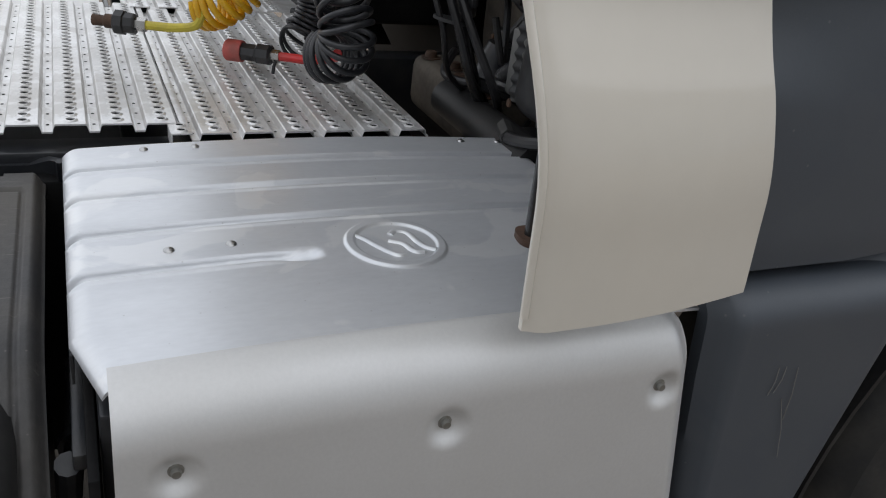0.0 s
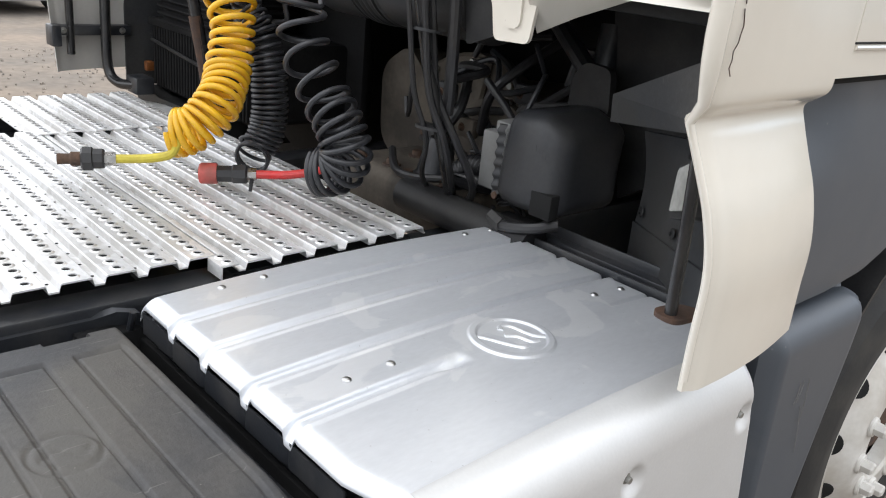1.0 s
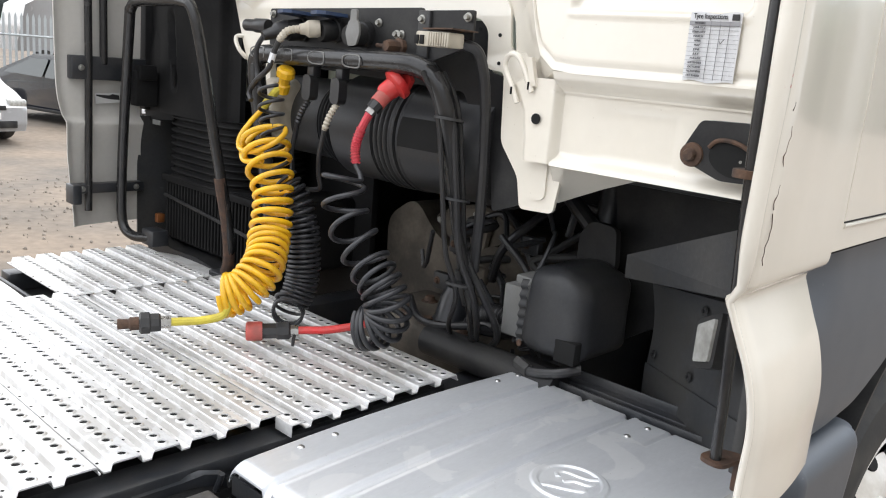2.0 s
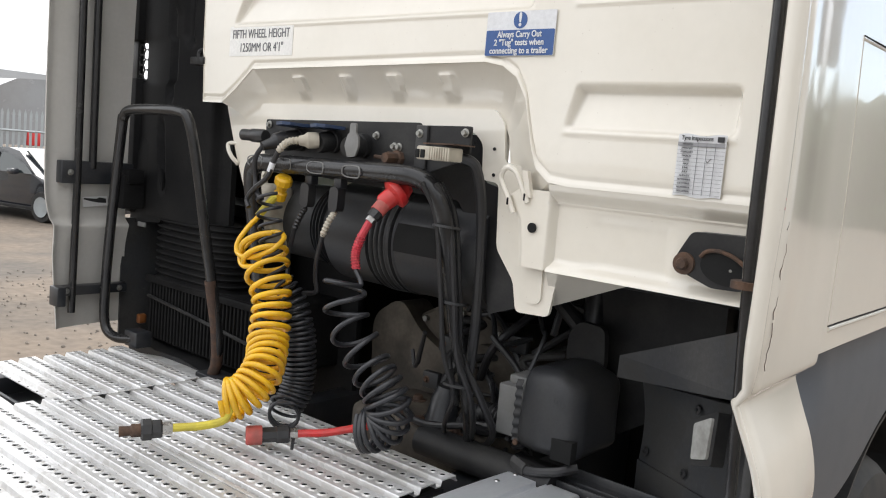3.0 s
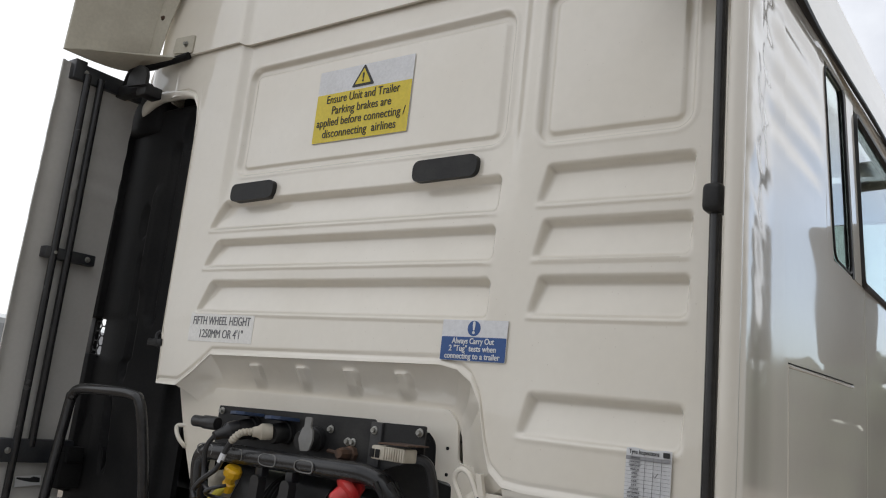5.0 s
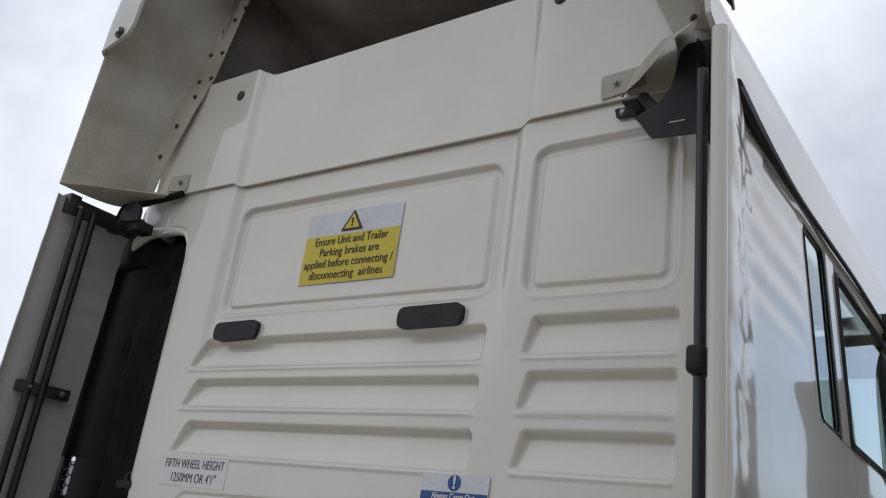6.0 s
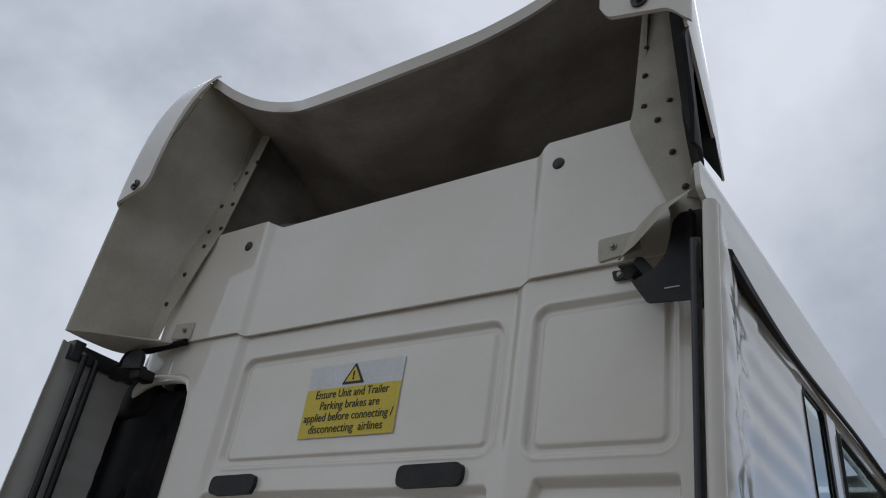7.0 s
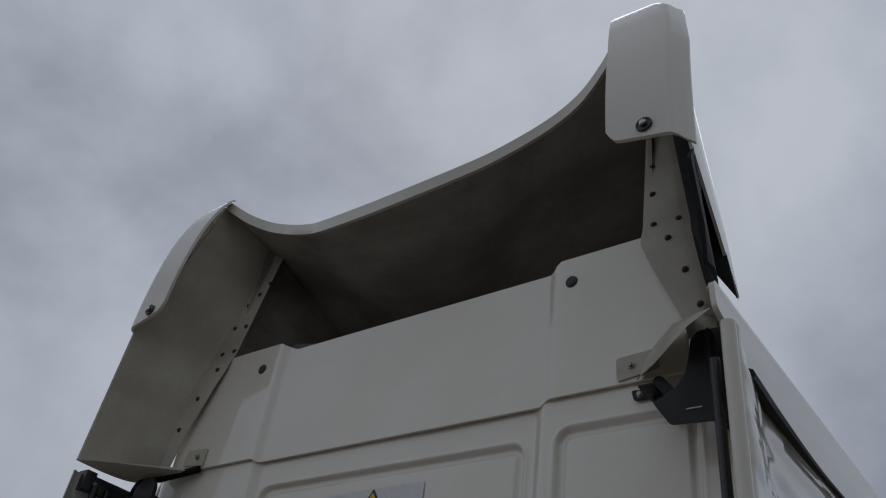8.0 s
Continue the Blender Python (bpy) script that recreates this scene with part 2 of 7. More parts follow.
COIL = material("dark_coiled_cable", (0.026, 0.027, 0.031), 0.32, second=(0.032, 0.032, 0.034), scale=16, amount=0.5)
CAST = material("dusty_cast_alloy", (0.125, 0.105, 0.082), 0.75, second=(0.045, 0.038, 0.031), scale=8, amount=0.9, grain=80, grain_amount=0.3, bump=0.3, bump_scale=90)
GREYBOX = material("grey_moulded_plastic", (0.20, 0.20, 0.195), 0.6, second=(0.14, 0.135, 0.125), scale=10, amount=0.7, grain=150, grain_amount=0.1)
BEIGE = material("beige_boot", (0.50, 0.46, 0.38), 0.6, second=(0.30, 0.26, 0.20), scale=30, amount=0.7)
BLUE_LID = material("blue_socket_lid", (0.03, 0.055, 0.12), 0.45, second=(0.05, 0.06, 0.09), scale=30, amount=0.6)
RIM = material("white_painted_wheel", (0.66, 0.645, 0.61), 0.42, second=(0.40, 0.36, 0.30), scale=9, amount=0.6, grain=90, grain_amount=0.08, bump=0.05)
TYRE = material("tyre_rubber", (0.018, 0.018, 0.018), 0.75, second=(0.05, 0.046, 0.04), scale=10, amount=0.7, grain=90, grain_amount=0.2, bump=0.2, bump_scale=120)
LENS = material("clear_lamp_lens", (0.50, 0.50, 0.47), 0.15, 0.35, second=(0.26, 0.25, 0.23), scale=22, amount=0.7, bump=0.4, bump_scale=90)
AMBER = material("amber_lens", (0.20, 0.07, 0.02), 0.4, scale=20)
GLASS = material("dark_cab_glass", (0.012, 0.022, 0.022), 0.12, scale=3, coat=0.3, rough_var=0.02, grain_amount=0.0)
CLEAR = material("clear_tinted_glass", (0.72, 0.84, 0.80), 0.02, scale=3, rough_var=0.01, grain_amount=0.0)
CLEAR.node_tree.nodes["Principled BSDF"].inputs["Transmission Weight"].default_value = 1.0
PAPER = material("white_vinyl", (0.74, 0.745, 0.76), 0.38, second=(0.66, 0.665, 0.67), scale=12, amount=0.5)
SIGN_YELLOW = material("yellow_vinyl", (0.72, 0.56, 0.03), 0.38, second=(0.62, 0.49, 0.04), scale=10, amount=0.5)
SIGN_BLUE = material("blue_vinyl", (0.025, 0.085, 0.27), 0.38, second=(0.04, 0.10, 0.27), scale=10, amount=0.4)
INK = material("black_ink", (0.02, 0.02, 0.022), 0.5, scale=5)
DIM_INK = material("faded_ink", (0.12, 0.12, 0.13), 0.5, scale=5)
GREY_INK = material("grey_ink", (0.30, 0.30, 0.31), 0.5, scale=5)
SCUFF = material("red_transfer_scuff", (0.34, 0.12, 0.10), 0.7, second=(0.5, 0.25, 0.22), scale=60, amount=0.9)
GROUND = material("compacted_gravel", (0.170, 0.134, 0.101), 0.95, second=(0.10, 0.088, 0.075), scale=0.55, amount=0.9, grain=9, grain_amount=0.45, bump=1.0, bump_scale=22)
STONE = material("loose_stone", (0.24, 0.205, 0.17), 0.9, second=(0.12, 0.108, 0.095), scale=3, amount=0.8)
GALV = material("galvanised_steel", (0.40, 0.43, 0.44), 0.55, 0.4, second=(0.30, 0.32, 0.33), scale=3, amount=0.6)
CLADDING = material("grey_cladding", (0.42, 0.43, 0.44), 0.6, second=(0.34, 0.35, 0.36), scale=0.3, amount=0.6)
CAR_WHITE = material("white_car_paint", (0.33, 0.34, 0.35), 0.25, second=(0.28, 0.28, 0.29), scale=2, amount=0.4, coat=1.0)
CAR_DARK = material("dark_car_paint", (0.016, 0.018, 0.024), 0.22, second=(0.03, 0.03, 0.034), scale=2, amount=0.5, coat=1.0)
LEAF = material("hedge_leaves", (0.05, 0.07, 0.028), 0.8, second=(0.03, 0.045, 0.02), scale=1.2, amount=0.9, grain=14, grain_amount=0.4)


# ---------------------------------------------------------------- shaping tools
def smoothstep(a, b, x):
    t = min(1.0, max(0.0, (x - a) / (b - a)))
    return t * t * (3 - 2 * t)


def lerp_table(table, x):
    if x <= table[0][0]:
        return table[0][1]
    for (a, va), (b, vb) in zip(table, table[1:]):
        if x <= b:
            return va + (vb - va) * (x - a) / (b - a) if b > a else vb
    return table[-1][1]


def finish(bm, name, mats, smooth=35):
    bmesh.ops.recalc_face_normals(bm, faces=bm.faces)
    for f in bm.faces:
        f.smooth = True
    limit = radians(smooth)
    for e in bm.edges:
        if len(e.link_faces) == 2 and e.calc_face_angle(0) > limit:
            e.smooth = False
    me = bpy.data.meshes.new(name)
    bm.to_mesh(me)
    bm.free()
    for m in mats if isinstance(mats, (list, tuple)) else [mats]:
        me.materials.append(m)
    return me


def part(name, bm, mats, parent, label="", smooth=35):
    me = bm if isinstance(bm, bpy.types.Mesh) else finish(bm, name, mats, smooth)
    ob = new(name, me)
    ob.parent = parent
    return tagged(ob, label)


def piece(name, me, parent, m):
    ob = new(name, me)
    ob.parent = parent
    ob.matrix_basis = m
    return ob


def thing(name, label, category, group="", at=(0, 0, 0)):
    ob = new(name)
    ob.location = at
    return tagged(ob, label, category, group)


def structure(name, bm, mats, label="", category="", smooth=35):
    return tagged(new(name, finish(bm, name, mats, smooth)), label, category, "", "structure")


def merge(*bms):
    out = bms[0]
    for b in bms[1:]:
        me = bpy.data.meshes.new("tmp")
        b.to_mesh(me)
        b.free()
        out.from_mesh(me)
        bpy.data.meshes.remove(me)
    return out


def box(x0, x1, y0, y1, z0, z1, bevel=0.004, seg=2, turn=None):
    bm = bmesh.new()
    bmesh.ops.create_cube(bm, size=1)
    for v in bm.verts:
        v.co = Vector((x0 + (v.co.x + 0.5) * (x1 - x0), y0 + (v.co.y + 0.5) * (y1 - y0), z0 + (v.co.z + 0.5) * (z1 - z0)))
    if bevel:
        bmesh.ops.bevel(bm, geom=bm.edges[:], offset=bevel, segments=seg, affect="EDGES", profile=0.5)
    if turn:
        bm.transform(turn)
    return bm


def plate(points, thick, bevel=0.0, seg=2):
    """A flat outline, given by its corners, made thick along the vector thick."""
    bm = bmesh.new()
    thick = Vector(thick)
    a = [bm.verts.new(Vector(p)) for p in points]
    b = [bm.verts.new(Vector(p) + thick) for p in points]
    bm.faces.new(a)
    bm.faces.new(b[::-1])
    n = len(a)
    for i in range(n):
        bm.faces.new((a[i], b[i], b[(i + 1) % n], a[(i + 1) % n]))
    if bevel:
        bmesh.ops.bevel(bm, geom=[e for e in bm.edges if len(e.link_faces) == 2 and e.calc_face_angle(0) > 0.6],
                        offset=bevel, segments=seg, affect="EDGES", profile=0.5, clamp_overlap=True)
    return bm


def rounded(corners, r, n=5):
    """The outline of 2D corners with every corner rounded by r (or by its own radius, as a third number)."""
    out = []
    k = len(corners)
    for i in range(k):
        p, q, s = (Vector(corners[j % k][:2]) for j in (i - 1, i, i + 1))
        rad = corners[i][2] if len(corners[i]) > 2 else r
        u, v = (p - q), (s - q)
        d = min(rad, u.length * 0.49, v.length * 0.49)
        u.normalize(), v.normalize()
        a, b = q + u * d, q + v * d
        for j in range(n + 1):
            t = j / n
            w = a * (1 - t) ** 2 + q * 2 * t * (1 - t) + b * t * t
            out.append((w.x, w.y))
    return out


def path(points, per=8):
    """A smooth curve through points."""
    p = [Vector(q) for q in points]
    p = [p[0] * 2 - p[1]] + p + [p[-1] * 2 - p[-2]]
    out = []
    for i in range(1, len(p) - 2):
        for j in range(per):
            t = j / per
            a, b, c, d = p[i - 1:i + 3]
            out.append(0.5 * (2 * b + (c - a) * t + (2 * a - 5 * b + 4 * c - d) * t * t + (3 * b - a - 3 * c + d) * t ** 3))
    return out + [p[-2]]


def tube(points, r, n=10, rough_ring=0.0):
    """A round bar along points. r: its radius, or one for each point."""
    bm = bmesh.new()
    pts = [Vector(q) for q in points]
    side = None
    rings = []
    for i, q in enumerate(pts):
        d = (pts[min(i + 1, len(pts) - 1)] - pts[max(i - 1, 0)]).normalized()
        if side is None:
            side = d.orthogonal().normalized()
        side = (side - d * side.dot(d)).normalized()
        up = d.cross(side)
        rad = r[i] if isinstance(r, (list, tuple)) else r
        rings.append([bm.verts.new(q + (side * math.cos(a) + up * math.sin(a)) * rad) for a in (2 * math.pi * j / n for j in range(n))])
    for a, b in zip(rings, rings[1:]):
        for j in range(n):
            bm.faces.new((a[j], a[(j + 1) % n], b[(j + 1) % n], b[j]))
    bm.faces.new(rings[0][::-1])
    bm.faces.new(rings[-1])
    return bm


def spring(axis, radius, turns, wire, per_turn=22, n=8, start=0.0, lead=(), tail=(), radii=None, pitch=None):
    """A coiled hose: wire of a radius wound round the curve axis; lead and tail are the points of its straight ends."""
    pts = [Vector(q) for q in axis]
    lengths = [0.0]
    for a, b in zip(pts, pts[1:]):
        lengths.append(lengths[-1] + (b - a).length)
    out = []
    side = None
    steps = int(turns * per_turn)
    frames = []
    for i, q in enumerate(pts):
        d = (pts[min(i + 1, len(pts) - 1)] - pts[max(i - 1, 0)]).normalized()
        if side is None:
            side = Vector((1, 0, 0))
        side = (side - d * side.dot(d)).normalized()
        frames.append((side.copy(), d.cross(side)))
    for k in range(steps + 1):
        f = (k / steps if pitch is None else lerp_table(pitch, k / steps)) * (len(pts) - 1)
        i = min(int(f), len(pts) - 2)
        u = f - i
        q = pts[i].lerp(pts[i + 1], u)
        s, w = (frames[i][m].lerp(frames[i + 1][m], u).normalized() for m in (0, 1))
        a = start + 2 * math.pi * k / per_turn
        rad = radius if radii is None else lerp_table(radii, k / steps)
        rad *= 1 + 0.05 * math.sin(k * 0.37) * math.cos(k * 0.11)
        out.append(q + (s * math.cos(a) + w * math.sin(a)) * rad)
    return tube([*lead, *out, *tail], wire, n)


def lathe(profile, origin, axis, n=24):
    """A turned body: profile of (radius, height along the axis)."""
    bm = bmesh.new()
    o, d = Vector(origin), Vector(axis).normalized()
    s = d.orthogonal().normalized()
    w = d.cross(s)
    rings = []
    for r, h in profile:
        if r < 1e-6:
            rings.append([bm.verts.new(o + d * h)])
        else:
            rings.append([bm.verts.new(o + d * h + (s * math.cos(a) + w * math.sin(a)) * r) for a in (2 * math.pi * j / n for j in range(n))])
    for a, b in zip(rings, rings[1:]):
        for j in range(n):
            k = (j + 1) % n
            if len(a) == 1 and len(b) == 1:
                continue
            if len(a) == 1:
                bm.faces.new((a[0], b[k], b[j]))
            elif len(b) == 1:
                bm.faces.new((a[j], a[k], b[0]))
            else:
                bm.faces.new((a[j], a[k], b[k], b[j]))
    for ring, flip in ((rings[0], True), (rings[-1], False)):
        if len(ring) > 1:
            bm.faces.new(ring[::-1] if flip else ring)
    return bm


def sheet(fn, us, vs, thick):
    """A curved sheet fn(u, v), made thick along the vector thick (or along its normal, if thick is a number)."""
    bm = bmesh.new()
    p = [[Vector(fn(u, v)) for v in vs] for u in us]
    nu, nv = len(us), len(vs)

    def offset(i, j):
        if not isinstance(thick, (int, float)):
            return Vector(thick)
        du = p[min(i + 1, nu - 1)][j] - p[max(i - 1, 0)][j]
        dv = p[i][min(j + 1, nv - 1)] - p[i][max(j - 1, 0)]
        return du.cross(dv).normalized() * thick

    a = [[bm.verts.new(p[i][j]) for j in range(nv)] for i in range(nu)]
    b = [[bm.verts.new(p[i][j] + offset(i, j)) for j in range(nv)] for i in range(nu)]
    for i in range(nu - 1):
        for j in range(nv - 1):
            bm.faces.new((a[i][j], a[i + 1][j], a[i + 1][j + 1], a[i][j + 1]))
            bm.faces.new((b[i][j], b[i][j + 1], b[i + 1][j + 1], b[i + 1][j]))
    for i in range(nu - 1):
        bm.faces.new((a[i][0], b[i][0], b[i + 1][0], a[i + 1][0]))
        bm.faces.new((a[i][-1], a[i + 1][-1], b[i + 1][-1], b[i][-1]))
    for j in range(nv - 1):
        bm.faces.new((a[0][j], a[0][j + 1], b[0][j + 1], b[0][j]))
        bm.faces.new((a[-1][j], b[-1][j], b[-1][j + 1], a[-1][j + 1]))
    return bm


def steps(a, b, n):
    return [a + (b - a) * i / n for i in range(n + 1)]


def frame_at(origin, out, up=(0, 0, 1)):
    """A pose whose local z points along out."""
    z = Vector(out).normalized()
    x = Vector(up).cross(z)
    x = x.normalized() if x.length > 1e-4 else Vector((1, 0, 0))
    y = z.cross(x)
    return Matrix.Translation(origin) @ Matrix((x, y, z)).transposed().to_4x4()


BOLT = finish(lathe([(0.0, 0.010), (0.0055, 0.010), (0.0062, 0.0085), (0.0062, 0.0025), (0.010, 0.002), (0.0105, 0.0)], (0, 0, 0), (0, 0, 1), 12), "bolt", DULL_BOLT)
DARK_BOLT = finish(lathe([(0.0, 0.008), (0.0055, 0.008), (0.0068, 0.006), (0.0068, 0.002), (0.011, 0.0015), (0.0115, 0.0)], (0, 0, 0), (0, 0, 1), 12), "bolt", RUST)
RIVET_HEAD = finish(lathe([(0.0, 0.0042), (0.0035, 0.0038), (0.0062, 0.0022), (0.0072, 0.0)], (0, 0, 0), (0, 0, 1), 14), "rivet", RIVET)


# ---------------------------------------------------------------- yard
def yard_z(x):
    """The yard falls a little away from the truck."""
    return -0.28 * smoothstep(-6.0, -13.0, x)


structure("ground", sheet(lambda x, y: (x, y, yard_z(x)), [-900, -300, -100, -40, -20] + steps(-13.5, -5.5, 24) + [0, 30, 120, 900], [-900, -200, -40, 0, 40, 200, 900], (0, 0, -0.4)), GROUND, "brown compacted gravel yard with loose stones", "ground")

truck = thing("tractor_truck", "cream white articulated lorry tractor unit with grey lower panels", "truck")

# ---------------------------------------------------------------- cab: rear wall
WALL_BOTTOM = [(-0.96, 2.842), (-0.80, 2.840), (-0.755, 2.825), (-0.728, 2.785), (-0.716, 2.72), (-0.712, 2.03), (-0.70, 1.99), (-0.699, 1.866),
               (-0.60, 1.866), (-0.53, 1.91), (-0.457, 1.966), (0.40, 1.982), (0.45, 1.973), (0.49, 1.948), (0.52, 1.90),
               (0.545, 1.80), (0.562, 1.755), (0.597, 1.727), (0.65, 1.722), (1.14, 1.722)]
LEFT_RIBS = [(2.350, 2.447), (2.230, 2.320), (2.092, 2.192)]
RIGHT_RIBS = [(2.360, 2.458), (2.232, 2.328), (2.102, 2.197), (1.838, 1.937)]
WALL_TOP = 2.985


def inside(x, z, x0, x1, z0, z1, r):
    """How far (x, z) lies inside a rounded oblong; negative outside."""
    qx, qz = abs(x - (x0 + x1) / 2) - (x1 - x0) / 2 + r, abs(z - (z0 + z1) / 2) - (z1 - z0) / 2 + r
    return -(math.hypot(max(qx, 0), max(qz, 0)) + min(max(qx, qz), 0) - r)


def rib(x, z, x0, x1, z0, z1, slant):
    h = (z - z0) / (z1 - z0)
    if not -0.1 < h < 1.1:
        return 0.0
    corner = inside(x, z, x0 + slant * h, x1, z0, z1 + 0.004, 0.020)
    d = min(smoothstep(0, 0.019, z1 - z), smoothstep(0, 0.007, z - z0), smoothstep(0, 0.017, x - (x0 + slant * h)), smoothstep(0, 0.009, x1 - x), smoothstep(0.0, 0.010, corner))
    return d * 0.028 * (0.30 + 0.70 * min(1.0, max(0.0, h))) - 0.0022 * smoothstep(0.010, 0.0, abs(z - z0 + 0.002)) * smoothstep(-0.004, 0.012, x - x0) * smoothstep(-0.004, 0.012, x1 - x)


def wall_depth(x, z):
    y = 0.0
    for z0, z1 in LEFT_RIBS:
        y += rib(x, z, -0.565, 0.517, z0, z1, 0.055)
    for z0, z1 in RIGHT_RIBS:
        y += rib(x, z, 0.618, 0.993, z0, z1, 0.028)
    for x0, x1, z0, z1 in ((-0.49, 0.512, 2.522, 2.885), (0.607, 0.985, 2.505, 2.898)):
        d = inside(x, z, x0, x1, z0, z1, 0.045)
        y += 0.013 * smoothstep(0, 0.011, d) - 0.006 * smoothstep(0.024, 0.031, d) - 0.002 * smoothstep(0.008, 0.0, abs(d + 0.004))
    y += 0.016 * smoothstep(2.28, 2.62, z) * smoothstep(-0.545, -0.50, x) * (1 - smoothstep(0.53, 0.575, x))
    low = z - lerp_table(WALL_BOTTOM, x)
    y += 0.004 * (smoothstep(0.010, 0.014, low) - smoothstep(0.018, 0.024, low)) - 0.003 * smoothstep(0.02, 0.0, low)
    if x > 1.06:
        y += 0.08 - math.sqrt(max(0.0, 0.0064 - (x - 1.06) ** 2))
    if x < -0.86:
        y += 0.10 - math.sqrt(max(0.0, 0.01 - (x + 0.86) ** 2))
    return y + 0.0008 * math.sin(x * 9 + z * 4) * math.sin(z * 7 - x * 3)


def side_x(z):
    return 1.166 - 0.036 * max(0.0, (z - 1.7) / 1.2) ** 1.5


wall_xs = [-0.96 + i * 0.02 for i in range(8)] + [-0.80 + i * 0.006 for i in range(24)] + [-0.656 + i * 0.005 for i in range(354)] + [1.114, 1.122, 1.13, 1.136]
wall_xs = sorted(x for x in wall_xs if x <= 1.137)
fractions = steps(0, 1, 280)
part("rear_wall", sheet(lambda x, f: (min(x, side_x(lerp_table(WALL_BOTTOM, x) + f * (WALL_TOP - lerp_table(WALL_BOTTOM, x))) - 0.013), wall_depth(x, lerp_table(WALL_BOTTOM, x) + f * (WALL_TOP - lerp_table(WALL_BOTTOM, x))),
                                      lerp_table(WALL_BOTTOM, x) + f * (WALL_TOP - lerp_table(WALL_BOTTOM, x))), wall_xs, fractions, (0, 0.012, 0)),
     WHITE, truck, "cream painted pressed steel rear wall with louvre-like ribs", smooth=50)



def corner_foot(u):
    """Lower edge of the wall's upper corner, over the intake tower."""
    return 2.842 + 0.010 * math.sin(u * math.pi) - 0.030 * smoothstep(0.6, 1.0, u)


part("wall_corner", sheet(lambda u, v: (-0.86 - 0.235 * u, 0.002 + 0.045 * smoothstep(0.55, 1.0, u) ** 2, corner_foot(u) + (2.985 - corner_foot(u)) * v), steps(0, 1, 24), steps(0, 1, 10), (0, 0.012, 0)), WHITE, truck, smooth=60)
part("wall_lip", tube(path([(-1.105, 0.060, 2.800), (-1.095, 0.040, 2.815), (-1.07, 0.028, 2.832), (-1.03, 0.022, 2.850), (-0.97, 0.020, 2.862), (-0.90, 0.018, 2.858), (-0.80, 0.009, 2.842), (-0.75, 0.007, 2.820), (-0.726, 0.006, 2.77), (-0.716, 0.003, 2.68)], 8),
                      [0.006 + 0.015 * smoothstep(0, 22, k) - 0.015 * smoothstep(34, 62, k) for k in range(73)], 14), WHITE, truck, smooth=80)

# cove that turns the wall's arched lower edge inwards
EDGE = [(-0.60, 1.866), (-0.53, 1.91), (-0.457, 1.966), (-0.2, 1.971), (0.1, 1.977), (0.40, 1.982), (0.45, 1.973), (0.49, 1.948), (0.52, 1.90), (0.545, 1.80), (0.562, 1.755), (0.597, 1.727), (0.64, 1.724)]
INNER = [(-0.555, 1.82), (-0.50, 1.85), (-0.44, 1.865), (-0.2, 1.87), (0.1, 1.873), (0.36, 1.875), (0.40, 1.868), (0.425, 1.85), (0.44, 1.82), (0.452, 1.75), (0.465, 1.70), (0.50, 1.68), (0.60, 1.69)]


DENTS = (-0.275, -0.085, 0.092, 0.268)


def cove(u, v):
    i = min(int(u), len(EDGE) - 2)
    f = u - i
    a = Vector(EDGE[i]).lerp(Vector(EDGE[i + 1]), f)
    b = Vector(INNER[i]).lerp(Vector(INNER[i + 1]), f)
    p = a.lerp(b, v)
    dent = 0.0
    for c in DENTS:
        dent += 0.012 * smoothstep(0.023, 0.018, abs(p.x - c)) * smoothstep(0.18, 0.26, v) * smoothstep(0.92, 0.55, v)
    return (p.x, 0.002 + 0.058 * math.sin(v * math.pi / 2) - dent, p.y)


part("arch_cove", sheet(cove, steps(0, len(EDGE) - 1, 420), steps(0, 1, 24), (0, 0.008, 0)), WHITE, truck, smooth=50)

# white carrier plate round the black socket panel, with its leg down on the right
leg = rounded([(-0.485, 1.66), (-0.475, 1.872), (0.402, 1.88), (0.43, 1.85), (0.44, 1.76), (0.55, 1.75), (0.625, 1.705), (0.62, 1.68), (0.645, 1.655), (0.645, 1.553),
               (0.612, 1.53), (0.598, 1.428), (0.508, 1.424), (0.494, 1.493), (0.438, 1.562), (0.428, 1.712), (0.378, 1.716), (0.372, 1.80), (0.345, 1.825), (-0.43, 1.815), (-0.44, 1.66)], 0.014, 4)
part("carrier_plate", plate([(x, 0.052, z) for x, z in leg], (0, 0.008, 0), 0.002), WHITE, truck, "cream pressed bracket plate")


def along_table(rows, z):
    for (za, a), (zb, b) in zip(rows, rows[1:]):
        if z <= zb:
            return a + (b - a) * max(0.0, (z - za) / (zb - za))
    return rows[-1][1]


def folded_bracket(u, v):
    z = 1.536 + 0.172 * v
    xl = along_table([(1.536, 0.529), (1.58, 0.525), (1.640, 0.515), (1.668, 0.500), (1.690, 0.487), (1.708, 0.512)], z)
    xr = along_table([(1.536, 0.634), (1.548, 0.630), (1.556, 0.625), (1.572, 0.643), (1.678, 0.638), (1.686, 0.612), (1.708, 0.606)], z)
    x = xl + (xr - xl) * u
    y = 0.014 + 0.024 * smoothstep(0.594, 0.612, x) - 0.010 * smoothstep(1.555, 1.540, z) * smoothstep(0.60, 0.625, x) + 0.004 * smoothstep(0.012, 0.0, u * 0.11)
    return (x, y, z)


